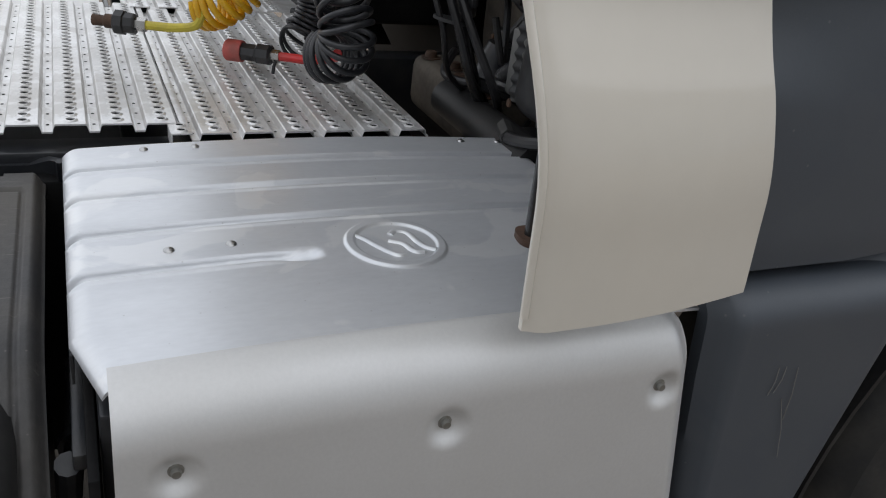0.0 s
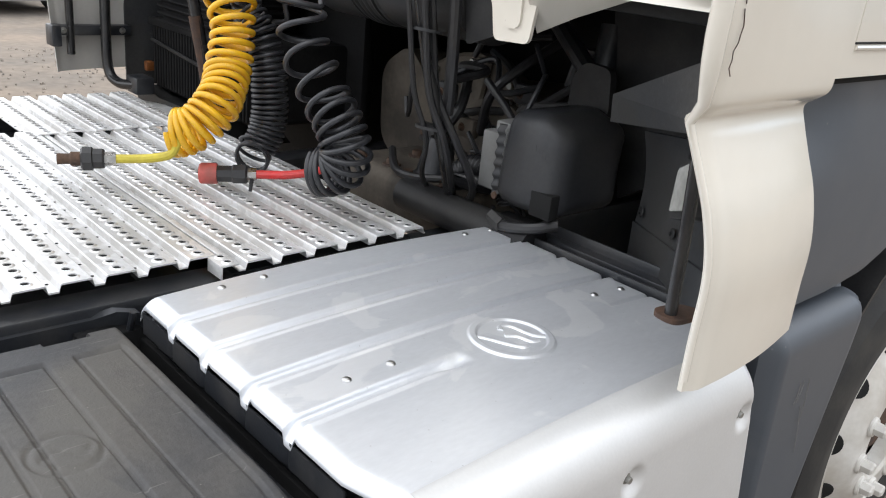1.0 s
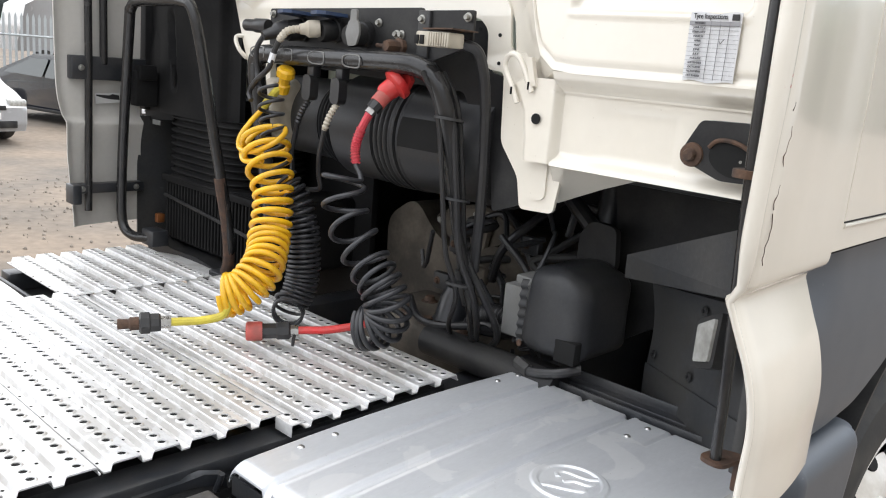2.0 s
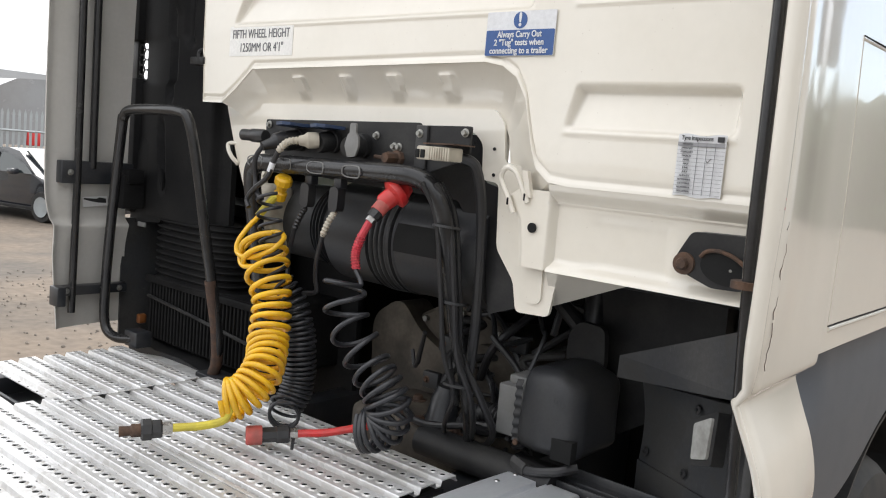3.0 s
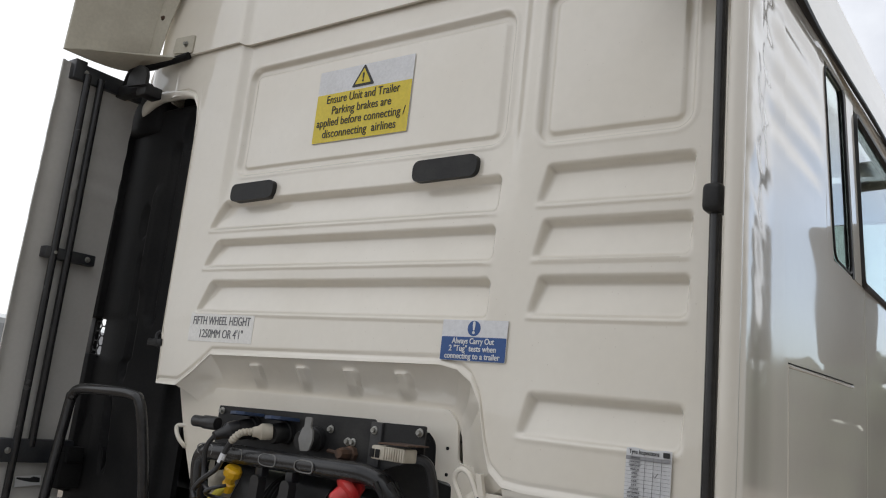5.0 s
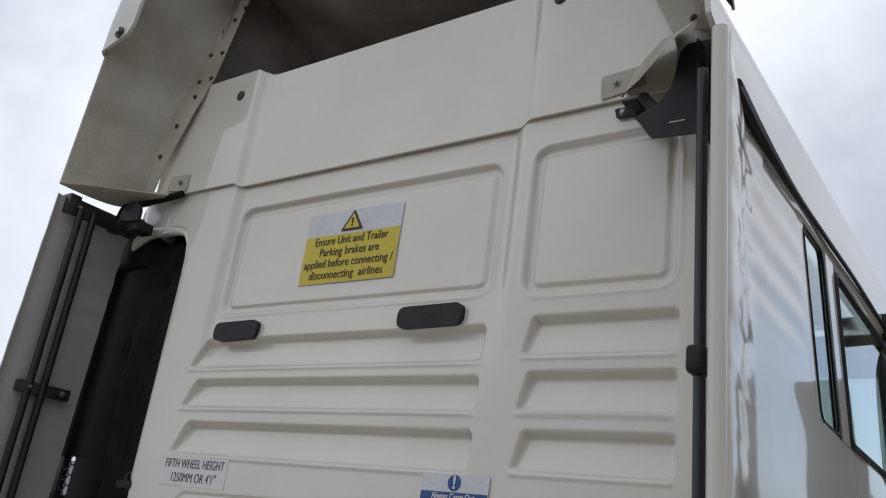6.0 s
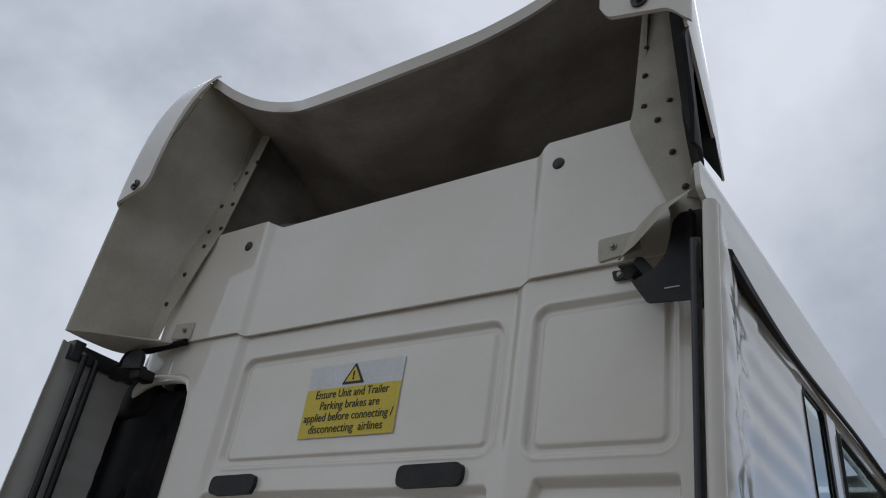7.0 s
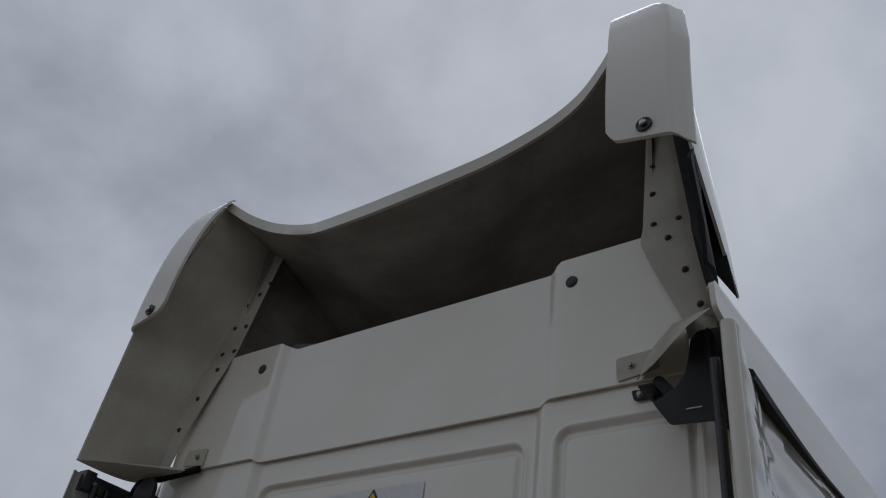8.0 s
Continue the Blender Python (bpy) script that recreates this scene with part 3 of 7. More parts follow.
part("bracket_box", sheet(folded_bracket, steps(0, 1, 60), steps(0, 1, 70), (0, 0.016, 0)), WHITE, truck, smooth=40)
part("bracket_wall", plate([(0.527, 0.020, 1.537), (0.514, 0.020, 1.648), (0.514, 0.052, 1.648), (0.527, 0.052, 1.537)], (0.006, 0, 0), 0.001), WHITE, truck)
for x, z in ((0.350, 1.801), (0.360, 1.732), (0.408, 1.790), (0.412, 1.730)):
    part("bracket_hole", lathe([(0.0, 0.0), (0.0042, 0.0), (0.0042, 0.002), (0.0, 0.002)], (x, 0.0515, z), (0, -1, 0), 12), HOLE, truck)
part("bracket_tongue", plate([(x, 0.046, z) for x, z in rounded([(0.530, 1.545), (0.575, 1.545), (0.577, 1.462), (0.566, 1.452), (0.543, 1.452), (0.534, 1.462)], 0.02, 6)], (0, 0.008, 0), 0.004, 3), WHITE, truck)
part("bracket_hole", lathe([(0.0, 0.0), (0.011, 0.0), (0.011, 0.003), (0.0, 0.003)], (0.560, 0.0115, 1.625), (0, -1, 0), 20), HOLE, truck, "dark round hole")
part("safety_catch", tube(path([(0.506, 0.010, 1.652), (0.487, 0.008, 1.690), (0.469, 0.006, 1.722), (0.472, 0.004, 1.742), (0.488, 0.003, 1.752), (0.507, 0.004, 1.744), (0.522, 0.006, 1.720), (0.534, 0.007, 1.696), (0.543, 0.008, 1.678)], 8), 0.0062, 10), WHITE, truck, "cream wire safety catch")
for x, z in ((0.494, 1.677), (0.538, 1.690)):
    part("catch_slot", box(x - 0.0018, x + 0.0018, -0.0005, 0.003, z - 0.008, z + 0.008, 0.0008), HOLE, truck)
part("catch_arm", plate([(0.527, 0.000, 1.748), (0.541, 0.000, 1.748), (0.552, 0.006, 1.690), (0.538, 0.006, 1.690)], (0, 0.012, 0), 0.002), WHITE, truck)
part("left_leg", plate([(x, 0.06, z) for x, z in rounded([(-0.66, 1.87), (-0.47, 1.87), (-0.455, 1.60), (-0.53, 1.58), (-0.60, 1.72)], 0.02)], (0, 0.02, 0), 0.004), WHITE, truck)
part("left_hook", tube(path([(-0.595, 0.07, 1.748), (-0.622, 0.05, 1.745), (-0.618, 0.045, 1.728), (-0.598, 0.045, 1.705), (-0.583, 0.055, 1.688), (-0.60, 0.068, 1.684)], 6), 0.0065, 8), WHITE, truck, "cream bent hook")

# lower right sill of the wall
part("wall_flange", sheet(lambda x, v: (x, -0.003 + 0.006 * math.sin(v * math.pi) + 0.034 * smoothstep(0.3, 1, v), 1.724 - 0.042 * v), steps(0.60, 1.12, 20), steps(0, 1, 10), (0, 0.008, 0)), WHITE, truck)


def sill(x, v):
    z = 1.684 - v * 0.15
    y = 0.036 + 0.006 * smoothstep(0.66, 0.72, x) * smoothstep(0.88, 0.865, x) * smoothstep(0.0, 0.3, v) * smoothstep(1.0, 0.75, v)
    return (x, y - 0.020 * smoothstep(0.82, 1.0, v), z)


part("wall_sill", sheet(sill, steps(0.60, 1.10, 60), steps(0, 1, 24), (0, 0.01, 0)), WHITE, truck, smooth=50)
part("sill_underside", plate([(0.60, 0.022, 1.532), (0.80, 0.022, 1.535), (0.775, 0.10, 1.528), (0.665, 0.10, 1.486), (0.575, 0.10, 1.445)], (0, 0.006, 0.004)), WHITE, truck)

# black latch at the foot of the wall
latch = part("cab_latch", plate([(x, 0.0, z) for x, z in rounded([(0.900, 1.592), (0.904, 1.615), (0.930, 1.663), (1.041, 1.666), (1.072, 1.60), (1.062, 1.572), (1.03, 1.564), (0.978, 1.562), (0.94, 1.576)], 0.010)], (0, 0.036, 0), 0.006), BLACK, truck, "black steel cab latch with a rusty bolt")
part("latch_hollow", plate([(1.000 + 0.047 * math.cos(a) + 0.004 * math.sin(a), -0.0008, 1.600 + 0.029 * math.sin(a) - 0.008 * math.cos(a)) for a in (2 * math.pi * k / 28 for k in range(28))], (0, 0.002, 0)), HOLE, latch)
part("latch_rim", tube(path([(0.952, -0.002, 1.618), (0.965, -0.003, 1.630), (0.990, -0.004, 1.633), (1.020, -0.004, 1.624), (1.045, -0.004, 1.606), (1.060, -0.004, 1.585), (1.068, -0.004, 1.572)], 6), 0.0040, 8), RUST, latch)
part("latch_chip", lathe([(0.0, 0.001), (0.0028, 0.001), (0.003, 0.0)], (1.012, -0.001, 1.600), (0, -1, 0), 8), DULL_BOLT, latch)
part("latch_pivot", lathe([(0.0, 0.016), (0.009, 0.016), (0.012, 0.010), (0.012, 0.006), (0.021, 0.005), (0.022, 0.0)], (0.921, 0.0, 1.601), (0, -1, 0), 18), RUST, latch)

# ---------------------------------------------------------------- cab: right side and roof


def swage(z):
    """Shallow swages pressed along the upper side."""
    return 0.0020 * math.sin((z - 2.425) * 2 * math.pi / 0.088) * smoothstep(2.40, 2.50, z) * smoothstep(2.87, 2.83, z)


def wave(y, z):
    return swage(z) * smoothstep(0.42, 0.36, y) + 0.0004 * math.sin(z * 21 + y * 8) * smoothstep(1.9, 2.3, z) + 0.0006 * math.sin(z * 9 - y * 11)


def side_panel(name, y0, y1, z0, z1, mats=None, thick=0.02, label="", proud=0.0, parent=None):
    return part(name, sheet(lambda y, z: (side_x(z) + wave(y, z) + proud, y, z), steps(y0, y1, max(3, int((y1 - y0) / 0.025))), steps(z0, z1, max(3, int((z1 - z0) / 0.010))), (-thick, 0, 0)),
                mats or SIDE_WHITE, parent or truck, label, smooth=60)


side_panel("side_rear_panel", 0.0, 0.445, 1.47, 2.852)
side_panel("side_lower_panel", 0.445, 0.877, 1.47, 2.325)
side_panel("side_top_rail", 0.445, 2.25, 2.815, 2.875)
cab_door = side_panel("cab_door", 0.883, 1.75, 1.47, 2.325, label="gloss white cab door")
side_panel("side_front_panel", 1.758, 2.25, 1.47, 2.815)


def side_plate(name, outline, mats, r=0.02, proud=0.0, thick=0.02, parent=None, label="", bevel=0.0):
    return part(name, plate([(side_x(z) + proud, y, z) for y, z in rounded(outline, r, 5)], (-thick, 0, 0), bevel), mats, parent or truck, label)


def side_seal(outline, r, radius, parent):
    pts = [(side_x(z) + 0.001, y, z) for y, z in rounded(outline, r, 5)]
    return part("seal", tube([*pts, pts[0]], radius, 6), BLACK, parent)


side_plate("quarter_post", [(0.440, 2.32), (0.440, 2.82), (0.432, 2.82), (0.505, 2.32)], SIDE_WHITE, 0.002)
QUARTER = [(0.512, 2.332), (0.440, 2.806), (0.650, 2.812), (0.715, 2.328)]
quarter = side_plate("quarter_window", QUARTER, CLEAR, 0.035, -0.004, 0.005, label="clear quarter window")
side_seal(QUARTER, 0.035, 0.003, quarter)
side_plate("window_post", [(0.717, 2.322), (0.652, 2.818), (0.676, 2.818), (0.742, 2.322)], BLACK, 0.003, 0.002)
DOOR_GLASS = [(0.846, 2.332), (0.792, 2.800), (1.75, 2.812), (1.75, 2.205), (1.38, 2.330)]
door_frame = side_plate("door_frame", [(0.744, 2.322), (0.678, 2.826), (0.774, 2.826), (0.830, 2.322)], SIDE_WHITE, 0.003, 0.003, parent=cab_door)
glass = side_plate("door_window", DOOR_GLASS, CLEAR, 0.03, -0.008, 0.005, label="greenish clear door window")
side_seal(DOOR_GLASS, 0.03, 0.010, glass)
seat = part("driver_seat", box(0.40, 0.92, 0.72, 0.90, 1.60, 2.36, 0.06, 4), DUSTY, truck, "dark cloth driver's seat behind the window")
part("headrest", box(0.52, 0.80, 0.73, 0.85, 2.34, 2.56, 0.05, 4), DUSTY, seat)
hatch = side_panel("locker_hatch", 0.092, 0.715, 1.520, 2.035, thick=0.004, proud=0.0010, label="flush locker hatch in the cab side")
part("hatch_gap", tube([(side_x(2.04) + wave(y, 2.04) + 0.001, y, 2.036 + 0.020 * (y - 0.09)) for y in steps(0.092, 0.70, 16)], 0.0015, 6), HOLE, hatch)
part("hatch_lip", tube([(side_x(2.04) + wave(y, 2.028) + 0.0005, y, 2.030 + 0.020 * (y - 0.09)) for y in steps(0.092, 0.70, 16)], 0.003, 8), SIDE_WHITE, hatch)
foot_line = path([(0.094, 0, 1.512), (0.30, 0, 1.511), (0.55, 0, 1.511), (0.68, 0, 1.512), (0.725, 0, 1.522), (0.748, 0, 1.556)], 8)
part("foot_lip", tube([(side_x(p.z) + wave(p.x, p.z) + 0.0004, p.x, p.z) for p in foot_line], 0.0042, 8), SIDE_WHITE, hatch)
part("foot_gap", tube([(side_x(p.z) + wave(p.x, p.z) + 0.0002, p.x - 0.002, p.z + 0.0062) for p in foot_line], 0.0016, 6), HOLE, hatch)
part("side_marker", plate([(side_x(1.7) + 0.018, y, z) for y, z in rounded([(0.90, 1.60), (0.90, 1.745), (1.12, 1.745), (1.12, 1.60)], 0.03)], (-0.03, 0, 0), 0.008), BLACK, truck, "black grab recess")
part("drip_rail", tube(path([(1.160, -0.19, 2.838), (1.150, 0.0, 2.840), (1.146, 0.3, 2.838), (1.146, 0.65, 2.85), (1.144, 1.2, 2.87), (1.13, 2.2, 2.885)], 8), [0.0150 - 0.0085 * smoothstep(4, 22, k) for k in range(41)], 8), BLACK, truck, "black rubber drip rail")


SHOULDER = [(0.0, 1.138), (0.3, 1.134), (0.50, 1.128), (0.60, 1.118), (0.70, 1.100), (0.80, 1.068), (0.90, 1.015), (1.0, 0.94)]
SHOULDER_Z = [(0.0, 2.850), (0.3, 2.95), (0.50, 3.03), (0.60, 3.058), (0.70, 3.082), (0.80, 3.104), (0.90, 3.122), (1.0, 3.135)]


def roof_side(u, v):
    return (lerp_table(SHOULDER, v) + 0.0045 * smoothstep(0.08, 0.0, abs(v - 0.56)), -0.255 + 0.135 * smoothstep(0.36, 0.22, v) + 0.070 * smoothstep(0.50, 0.70, v) + 0.175 * smoothstep(0.70, 0.95, v) + 2.48 * u, lerp_table(SHOULDER_Z, v) + 0.07 * u * v)


part("roof_shoulder", sheet(roof_side, steps(0, 1, 40), steps(0, 1, 40), -0.012), SIDE_WHITE, truck, smooth=80)
part("roof_panel", sheet(lambda u, v: (-0.94 + 1.88 * u, 0.04 + 2.21 * v, 3.085 + 0.03 * math.sin(math.pi * u)), steps(0, 1, 16), steps(0, 1, 16), (0, 0, -0.02)), SIDE_WHITE, truck)
part("left_side", sheet(lambda y, z: (-side_x(z), y, z), steps(0.40, 2.25, 20), steps(1.47, 3.0, 20), (0.02, 0, 0)), SIDE_WHITE, truck)
part("left_roof_shoulder", sheet(lambda u, v: (-1.135 + 0.20 * (1 - math.cos(v * math.pi / 2)), 0.06 + 2.19 * u, 2.95 + 0.14 * math.sin(v * math.pi / 2)), steps(0, 1, 20), steps(0, 1, 8), 0.012), SIDE_WHITE, truck)
part("front_wall", box(-1.12, 1.12, 2.25, 2.30, 0.5, 1.72, 0.01), SIDE_WHITE, truck)
part("front_header", box(-1.12, 1.12, 2.25, 2.30, 2.86, 3.05, 0.01), SIDE_WHITE, truck)
for x in (-1.12, 1.05):
    part("screen_post", box(x, x + 0.07, 2.25, 2.30, 1.72, 2.86, 0.006), SIDE_WHITE, truck)
part("windscreen", box(-1.05, 1.05, 2.268, 2.274, 1.72, 2.86, 0.0), CLEAR, truck, "clear windscreen")
part("cab_floor", box(-1.12, 1.12, 0.20, 2.25, 1.50, 1.54, 0.004), BLACK, truck, "dark underside of the cab")

# door mirror on its arm
mirror = part("door_mirror", box(1.26, 1.46, 1.62, 1.74, 2.20, 2.72, 0.04, 4), BLACK, truck, "black door mirror on an arm")
part("mirror_arm", box(1.10, 1.28, 1.58, 1.66, 2.83, 2.93, 0.02, 3), BLACK, mirror)
part("mirror_bracket", tube(path([(1.10, 1.60, 2.80), (1.13, 1.60, 2.70), (1.145, 1.60, 2.45), (1.15, 1.60, 2.15)], 6), 0.026, 10), BLACK, mirror)

# ---------------------------------------------------------------- grey lower panels and wheel arch
LOW_EDGE = [(0.0, 1.085), (0.30, 1.085), (0.44, 1.098), (0.58, 1.15), (0.72, 1.215), (0.88, 1.262), (1.08, 1.28), (1.30, 1.26), (1.50, 1.19), (1.70, 1.04), (1.85, 0.8), (2.25, 0.7)]
PANEL_X = [(0.7, 1.13), (1.06, 1.138), (1.12, 1.146), (1.22, 1.150), (1.30, 1.150), (1.37, 1.146), (1.42, 1.142), (1.457, 1.144)]


def grey_face(y, v):
    z = 1.457 + (lerp_table(LOW_EDGE, y) - 1.457) * v
    return (lerp_table(PANEL_X, z) - 0.026 * smoothstep(0.22, 0.02, y) * smoothstep(1.30, 1.40, z), y, z)


part("grey_side_panel", sheet(grey_face, steps(0.0, 2.25, 90), steps(0, 1, 30), (-0.02, 0, 0)), GREY, truck, "satin grey lower cab side panel", smooth=50)
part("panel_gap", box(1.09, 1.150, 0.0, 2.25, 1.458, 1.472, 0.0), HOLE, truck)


def skirt(u, v):
    """The rear half of the front mudguard: a rounded ridge on top, then a face down beside the wheel."""
    y0 = lerp_table([(0, 0.072), (0.25, 0.092), (1, 0.17)], v)
    y1 = lerp_table([(0, 0.41), (0.08, 0.442), (0.2, 0.43), (0.6, 0.36), (1, 0.29)], v)
    y = y0 + (y1 - y0) * u
    if v < 0.14:
        a = v / 0.14 * math.pi / 2
        x, z = 1.135 + 0.045 * math.sin(a), 1.020 + 0.046 * math.cos(a)
    else:
        x, z = 1.180 - 0.012 * (v - 0.14), 1.020 - 0.62 * (v - 0.14) / 0.86
    x -= 0.03 * smoothstep(0.10, 0.0, u) + 0.02 * smoothstep(0.90, 1.0, u)
    return (x, y, z)


part("mudguard_skirt", sheet(skirt, steps(0, 1, 30), [i / 60 for i in range(10)] + steps(0.17, 1, 20), (-0.02, 0, 0)), GREY, truck, "satin grey mudguard skirt with light scuffs", smooth=50)
part("skirt_shelf", plate([(1.05, 0.07, 1.046), (1.130, 0.07, 1.050), (1.130, 0.41, 1.050), (1.10, 0.44, 1.09), (1.05, 0.44, 1.09)], (0, 0, 0.010)), GREY, truck)
part("wheel_arch_liner", sheet(lambda u, v: (0.72 + 0.40 * v, 1.08 - 0.66 * math.cos(u * math.pi), 0.50 + 0.70 * math.sin(u * math.pi)), steps(0, 1, 30), steps(0, 1, 6), 0.01), BLACK, truck, "black wheel arch liner")
for k, (ya, za, yb, zb) in enumerate(((0.20, 0.955, 0.197, 0.91), (0.213, 0.955, 0.206, 0.912), (0.225, 0.90, 0.26, 0.79), (0.235, 0.95, 0.243, 0.86))):
    part("scuff", tube([(1.181, ya, za), (1.181, (ya + yb) / 2 + 0.003, (za + zb) / 2), (1.180, yb, zb)], 0.0006, 4), GREYBOX, truck, "pale scratch")

# front wheel
wheel = part("front_wheel", lathe([(0.285, 0.0), (0.305, 0.004), (0.305, 0.014), (0.298, 0.018), (0.290, 0.012), (0.284, -0.006), (0.276, -0.014), (0.264, -0.012), (0.246, 0.002), (0.226, 0.024), (0.208, 0.040), (0.195, 0.045), (0.142, 0.047), (0.132, 0.040), (0.128, -0.03), (0.0, -0.03)], (1.065, 1.085, 0.50), (1, 0, 0), 72), RIM, truck, "white painted steel wheel with ten studs")
part("tyre", lathe([(0.300, 0.0), (0.34, 0.028), (0.40, 0.032), (0.46, 0.018), (0.485, -0.01), (0.50, -0.04), (0.50, -0.28), (0.46, -0.31), (0.30, -0.30)], (1.065, 1.085, 0.50), (1, 0, 0), 64), TYRE, wheel, "worn black tyre")
hub = part("hub", lathe([(0.0, 0.018), (0.060, 0.018), (0.070, 0.008), (0.070, -0.03), (0.13, -0.034), (0.13, -0.058), (0.0, -0.058)], (1.065, 1.085, 0.50), (1, 0, 0), 32), RUST, wheel, "greasy hub")
NUT = finish(merge(lathe([(0.0, 0.009), (0.024, 0.009), (0.027, 0.005), (0.0275, 0.0)], (0, 0, 0), (0, 0, 1), 20), lathe([(0.0, 0.037), (0.012, 0.037), (0.0175, 0.033), (0.0185, 0.008)], (0, 0, 0), (0, 0, 1), 6)), "wheel_nut", RIM, 25)
WHEEL_HOLE = finish(lathe([(0.0, 0.006), (0.029, 0.006), (0.0305, 0.004), (0.031, 0.0)], (0, 0, 0), (0, 0, 1), 18), "wheel_opening", HOLE)
for i in range(10):
    a = 2 * math.pi * (i + 0.35) / 10
    piece("wheel_nut", NUT, wheel, frame_at((1.111, 1.085 + 0.168 * math.cos(a), 0.50 + 0.168 * math.sin(a)), (1, 0, 0)))
    b = a + 0.31
    piece("wheel_opening", WHEEL_HOLE, wheel, frame_at((1.060, 1.085 + 0.252 * math.cos(b), 0.50 + 0.252 * math.sin(b)), (0.72, 0.69 * math.cos(b), 0.69 * math.sin(b))))
part("hub_seal", lathe([(0.070, 0.0), (0.095, 0.004), (0.122, 0.0), (0.122, -0.02), (0.070, -0.02)], (1.052, 1.085, 0.50), (1, 0, 0), 28), RUST, hub)
for i in range(8):
    a = 2 * math.pi * i / 8
    piece("hub_bolt", DARK_BOLT, hub, frame_at((1.056, 1.085 + 0.108 * math.cos(a), 0.50 + 0.108 * math.sin(a)), (1, 0, 0)) @ Matrix.Scale(1.6, 4))

# ---------------------------------------------------------------- side deflectors


def flowing(rows):
    return [(p.x, p.y) for p in path([(a, b, 0) for a, b in rows], 10)]


DEFLECTOR_X = flowing([(1.04, 1.192), (1.15, 1.195), (1.22, 1.199), (1.27, 1.196), (1.32, 1.186), (1.36, 1.172), (1.40, 1.157), (1.428, 1.148), (1.440, 1.158), (1.465, 1.167), (1.6, 1.168), (2.0, 1.163), (2.5, 1.15), (2.92, 1.137)])


DEFLECTOR_REAR = flowing([(1.05, -0.220), (1.15, -0.226), (1.25, -0.234), (1.32, -0.244), (1.40, -0.256), (1.43, -0.262), (1.50, -0.278), (1.6, -0.284), (2.0, -0.29), (2.9, -0.290)])
DEFLECTOR_FRONT = flowing([(1.05, 0.096), (1.10, 0.094), (1.20, 0.082), (1.30, 0.064), (1.40, 0.052), (1.6, 0.055), (2.9, 0.06)])


def deflector_x(z):
    return lerp_table(DEFLECTOR_X, z)


def deflector_rear(z):
    return lerp_table(DEFLECTOR_REAR, z)


def deflector_front(z):
    return lerp_table(DEFLECTOR_FRONT, z)


def deflector_bottom(f):
    return 1.068 + 0.012 * f


CREASES = ((2.820, 0.7, 0.004), (2.750, -0.6, -0.003), (2.670, 0.9, 0.005), (2.585, -0.5, -0.004), (2.510, 0.8, 0.004), (2.440, -0.9, -0.004), (2.370, 0.8, 0.006), (2.310, -0.9, -0.005))
EDGE_OUT = flowing([(1.45, 0.0), (1.60, 0.006), (1.75, 0.011), (2.06, 0.014), (2.4, 0.019), (2.92, 0.030)])


def roll_x(z):
    """Middle of the rolled rear edge, which stands out from the cab side higher up."""
    return deflector_x(z) - 0.010 + lerp_table(EDGE_OUT, z)


def crumple(z, f):
    """Knocked and creased strip behind the rolled edge, high up; it ends in a wavering line."""
    d = 0.0
    for zc, lean, depth in CREASES:
        d += depth * 0.6 * smoothstep(0.060, 0.0, abs(z - zc + 0.16 * lean * f))
    end = 0.44 + 0.05 * math.sin(z * 19) + 0.02 * math.sin(z * 43 + 1)
    ridge = 0.0010 * smoothstep(2.25, 2.40, z) * smoothstep(0.09, 0.0, abs(f - end))
    return d * smoothstep(0.07, 0.16, f) * smoothstep(end, end - 0.16, f) + ridge


def deflector(side):
    def skin(f, g):
        z0 = deflector_bottom(f)
        z = z0 + (2.914 - z0) * g
        rear = deflector_rear(z) + 0.012
        y = rear + (deflector_front(z) - (0.041 if side < 0 else 0.0) - rear) * f
        x = deflector_x(z) - 0.009 * (1 - smoothstep(0, 0.10, f)) ** 2 + 0.006 * smoothstep(1.45, 1.6, z) * smoothstep(0.5, 0, f) + (crumple(z, f) + lerp_table(EDGE_OUT, z) * (1 - smoothstep(0.12, 0.80, f)) if side > 0 else 0.0) + swage(z) * smoothstep(0.36, 0.46, f) + 0.3 * (0.0036 * math.sin(z * 24 + f * 2) + 0.0028 * math.sin(z * 57 + 5 * f) * math.sin(z * 13) + 0.0014 * math.sin(z * 110 + 14 * f) * math.sin(z * 31 + 1)) * smoothstep(1.9, 2.4, z) * smoothstep(1, 0.3, f) + 0.010 * math.sin(f * math.pi) * smoothstep(1.46, 1.10, z) - 0.014 * f * smoothstep(1.46, 1.42, z)
        x -= 0.014 * smoothstep(2.825, 2.865, z) * smoothstep(0.05, 0.2, f)
        return (side * x, y, z)
    return sheet(skin, [0, 0.02, 0.045, 0.08, 0.12, 0.17] + steps(0.20, 0.52, 18) + steps(0.56, 1, 10), steps(0, 1, 380), (-side * 0.007, 0, 0))


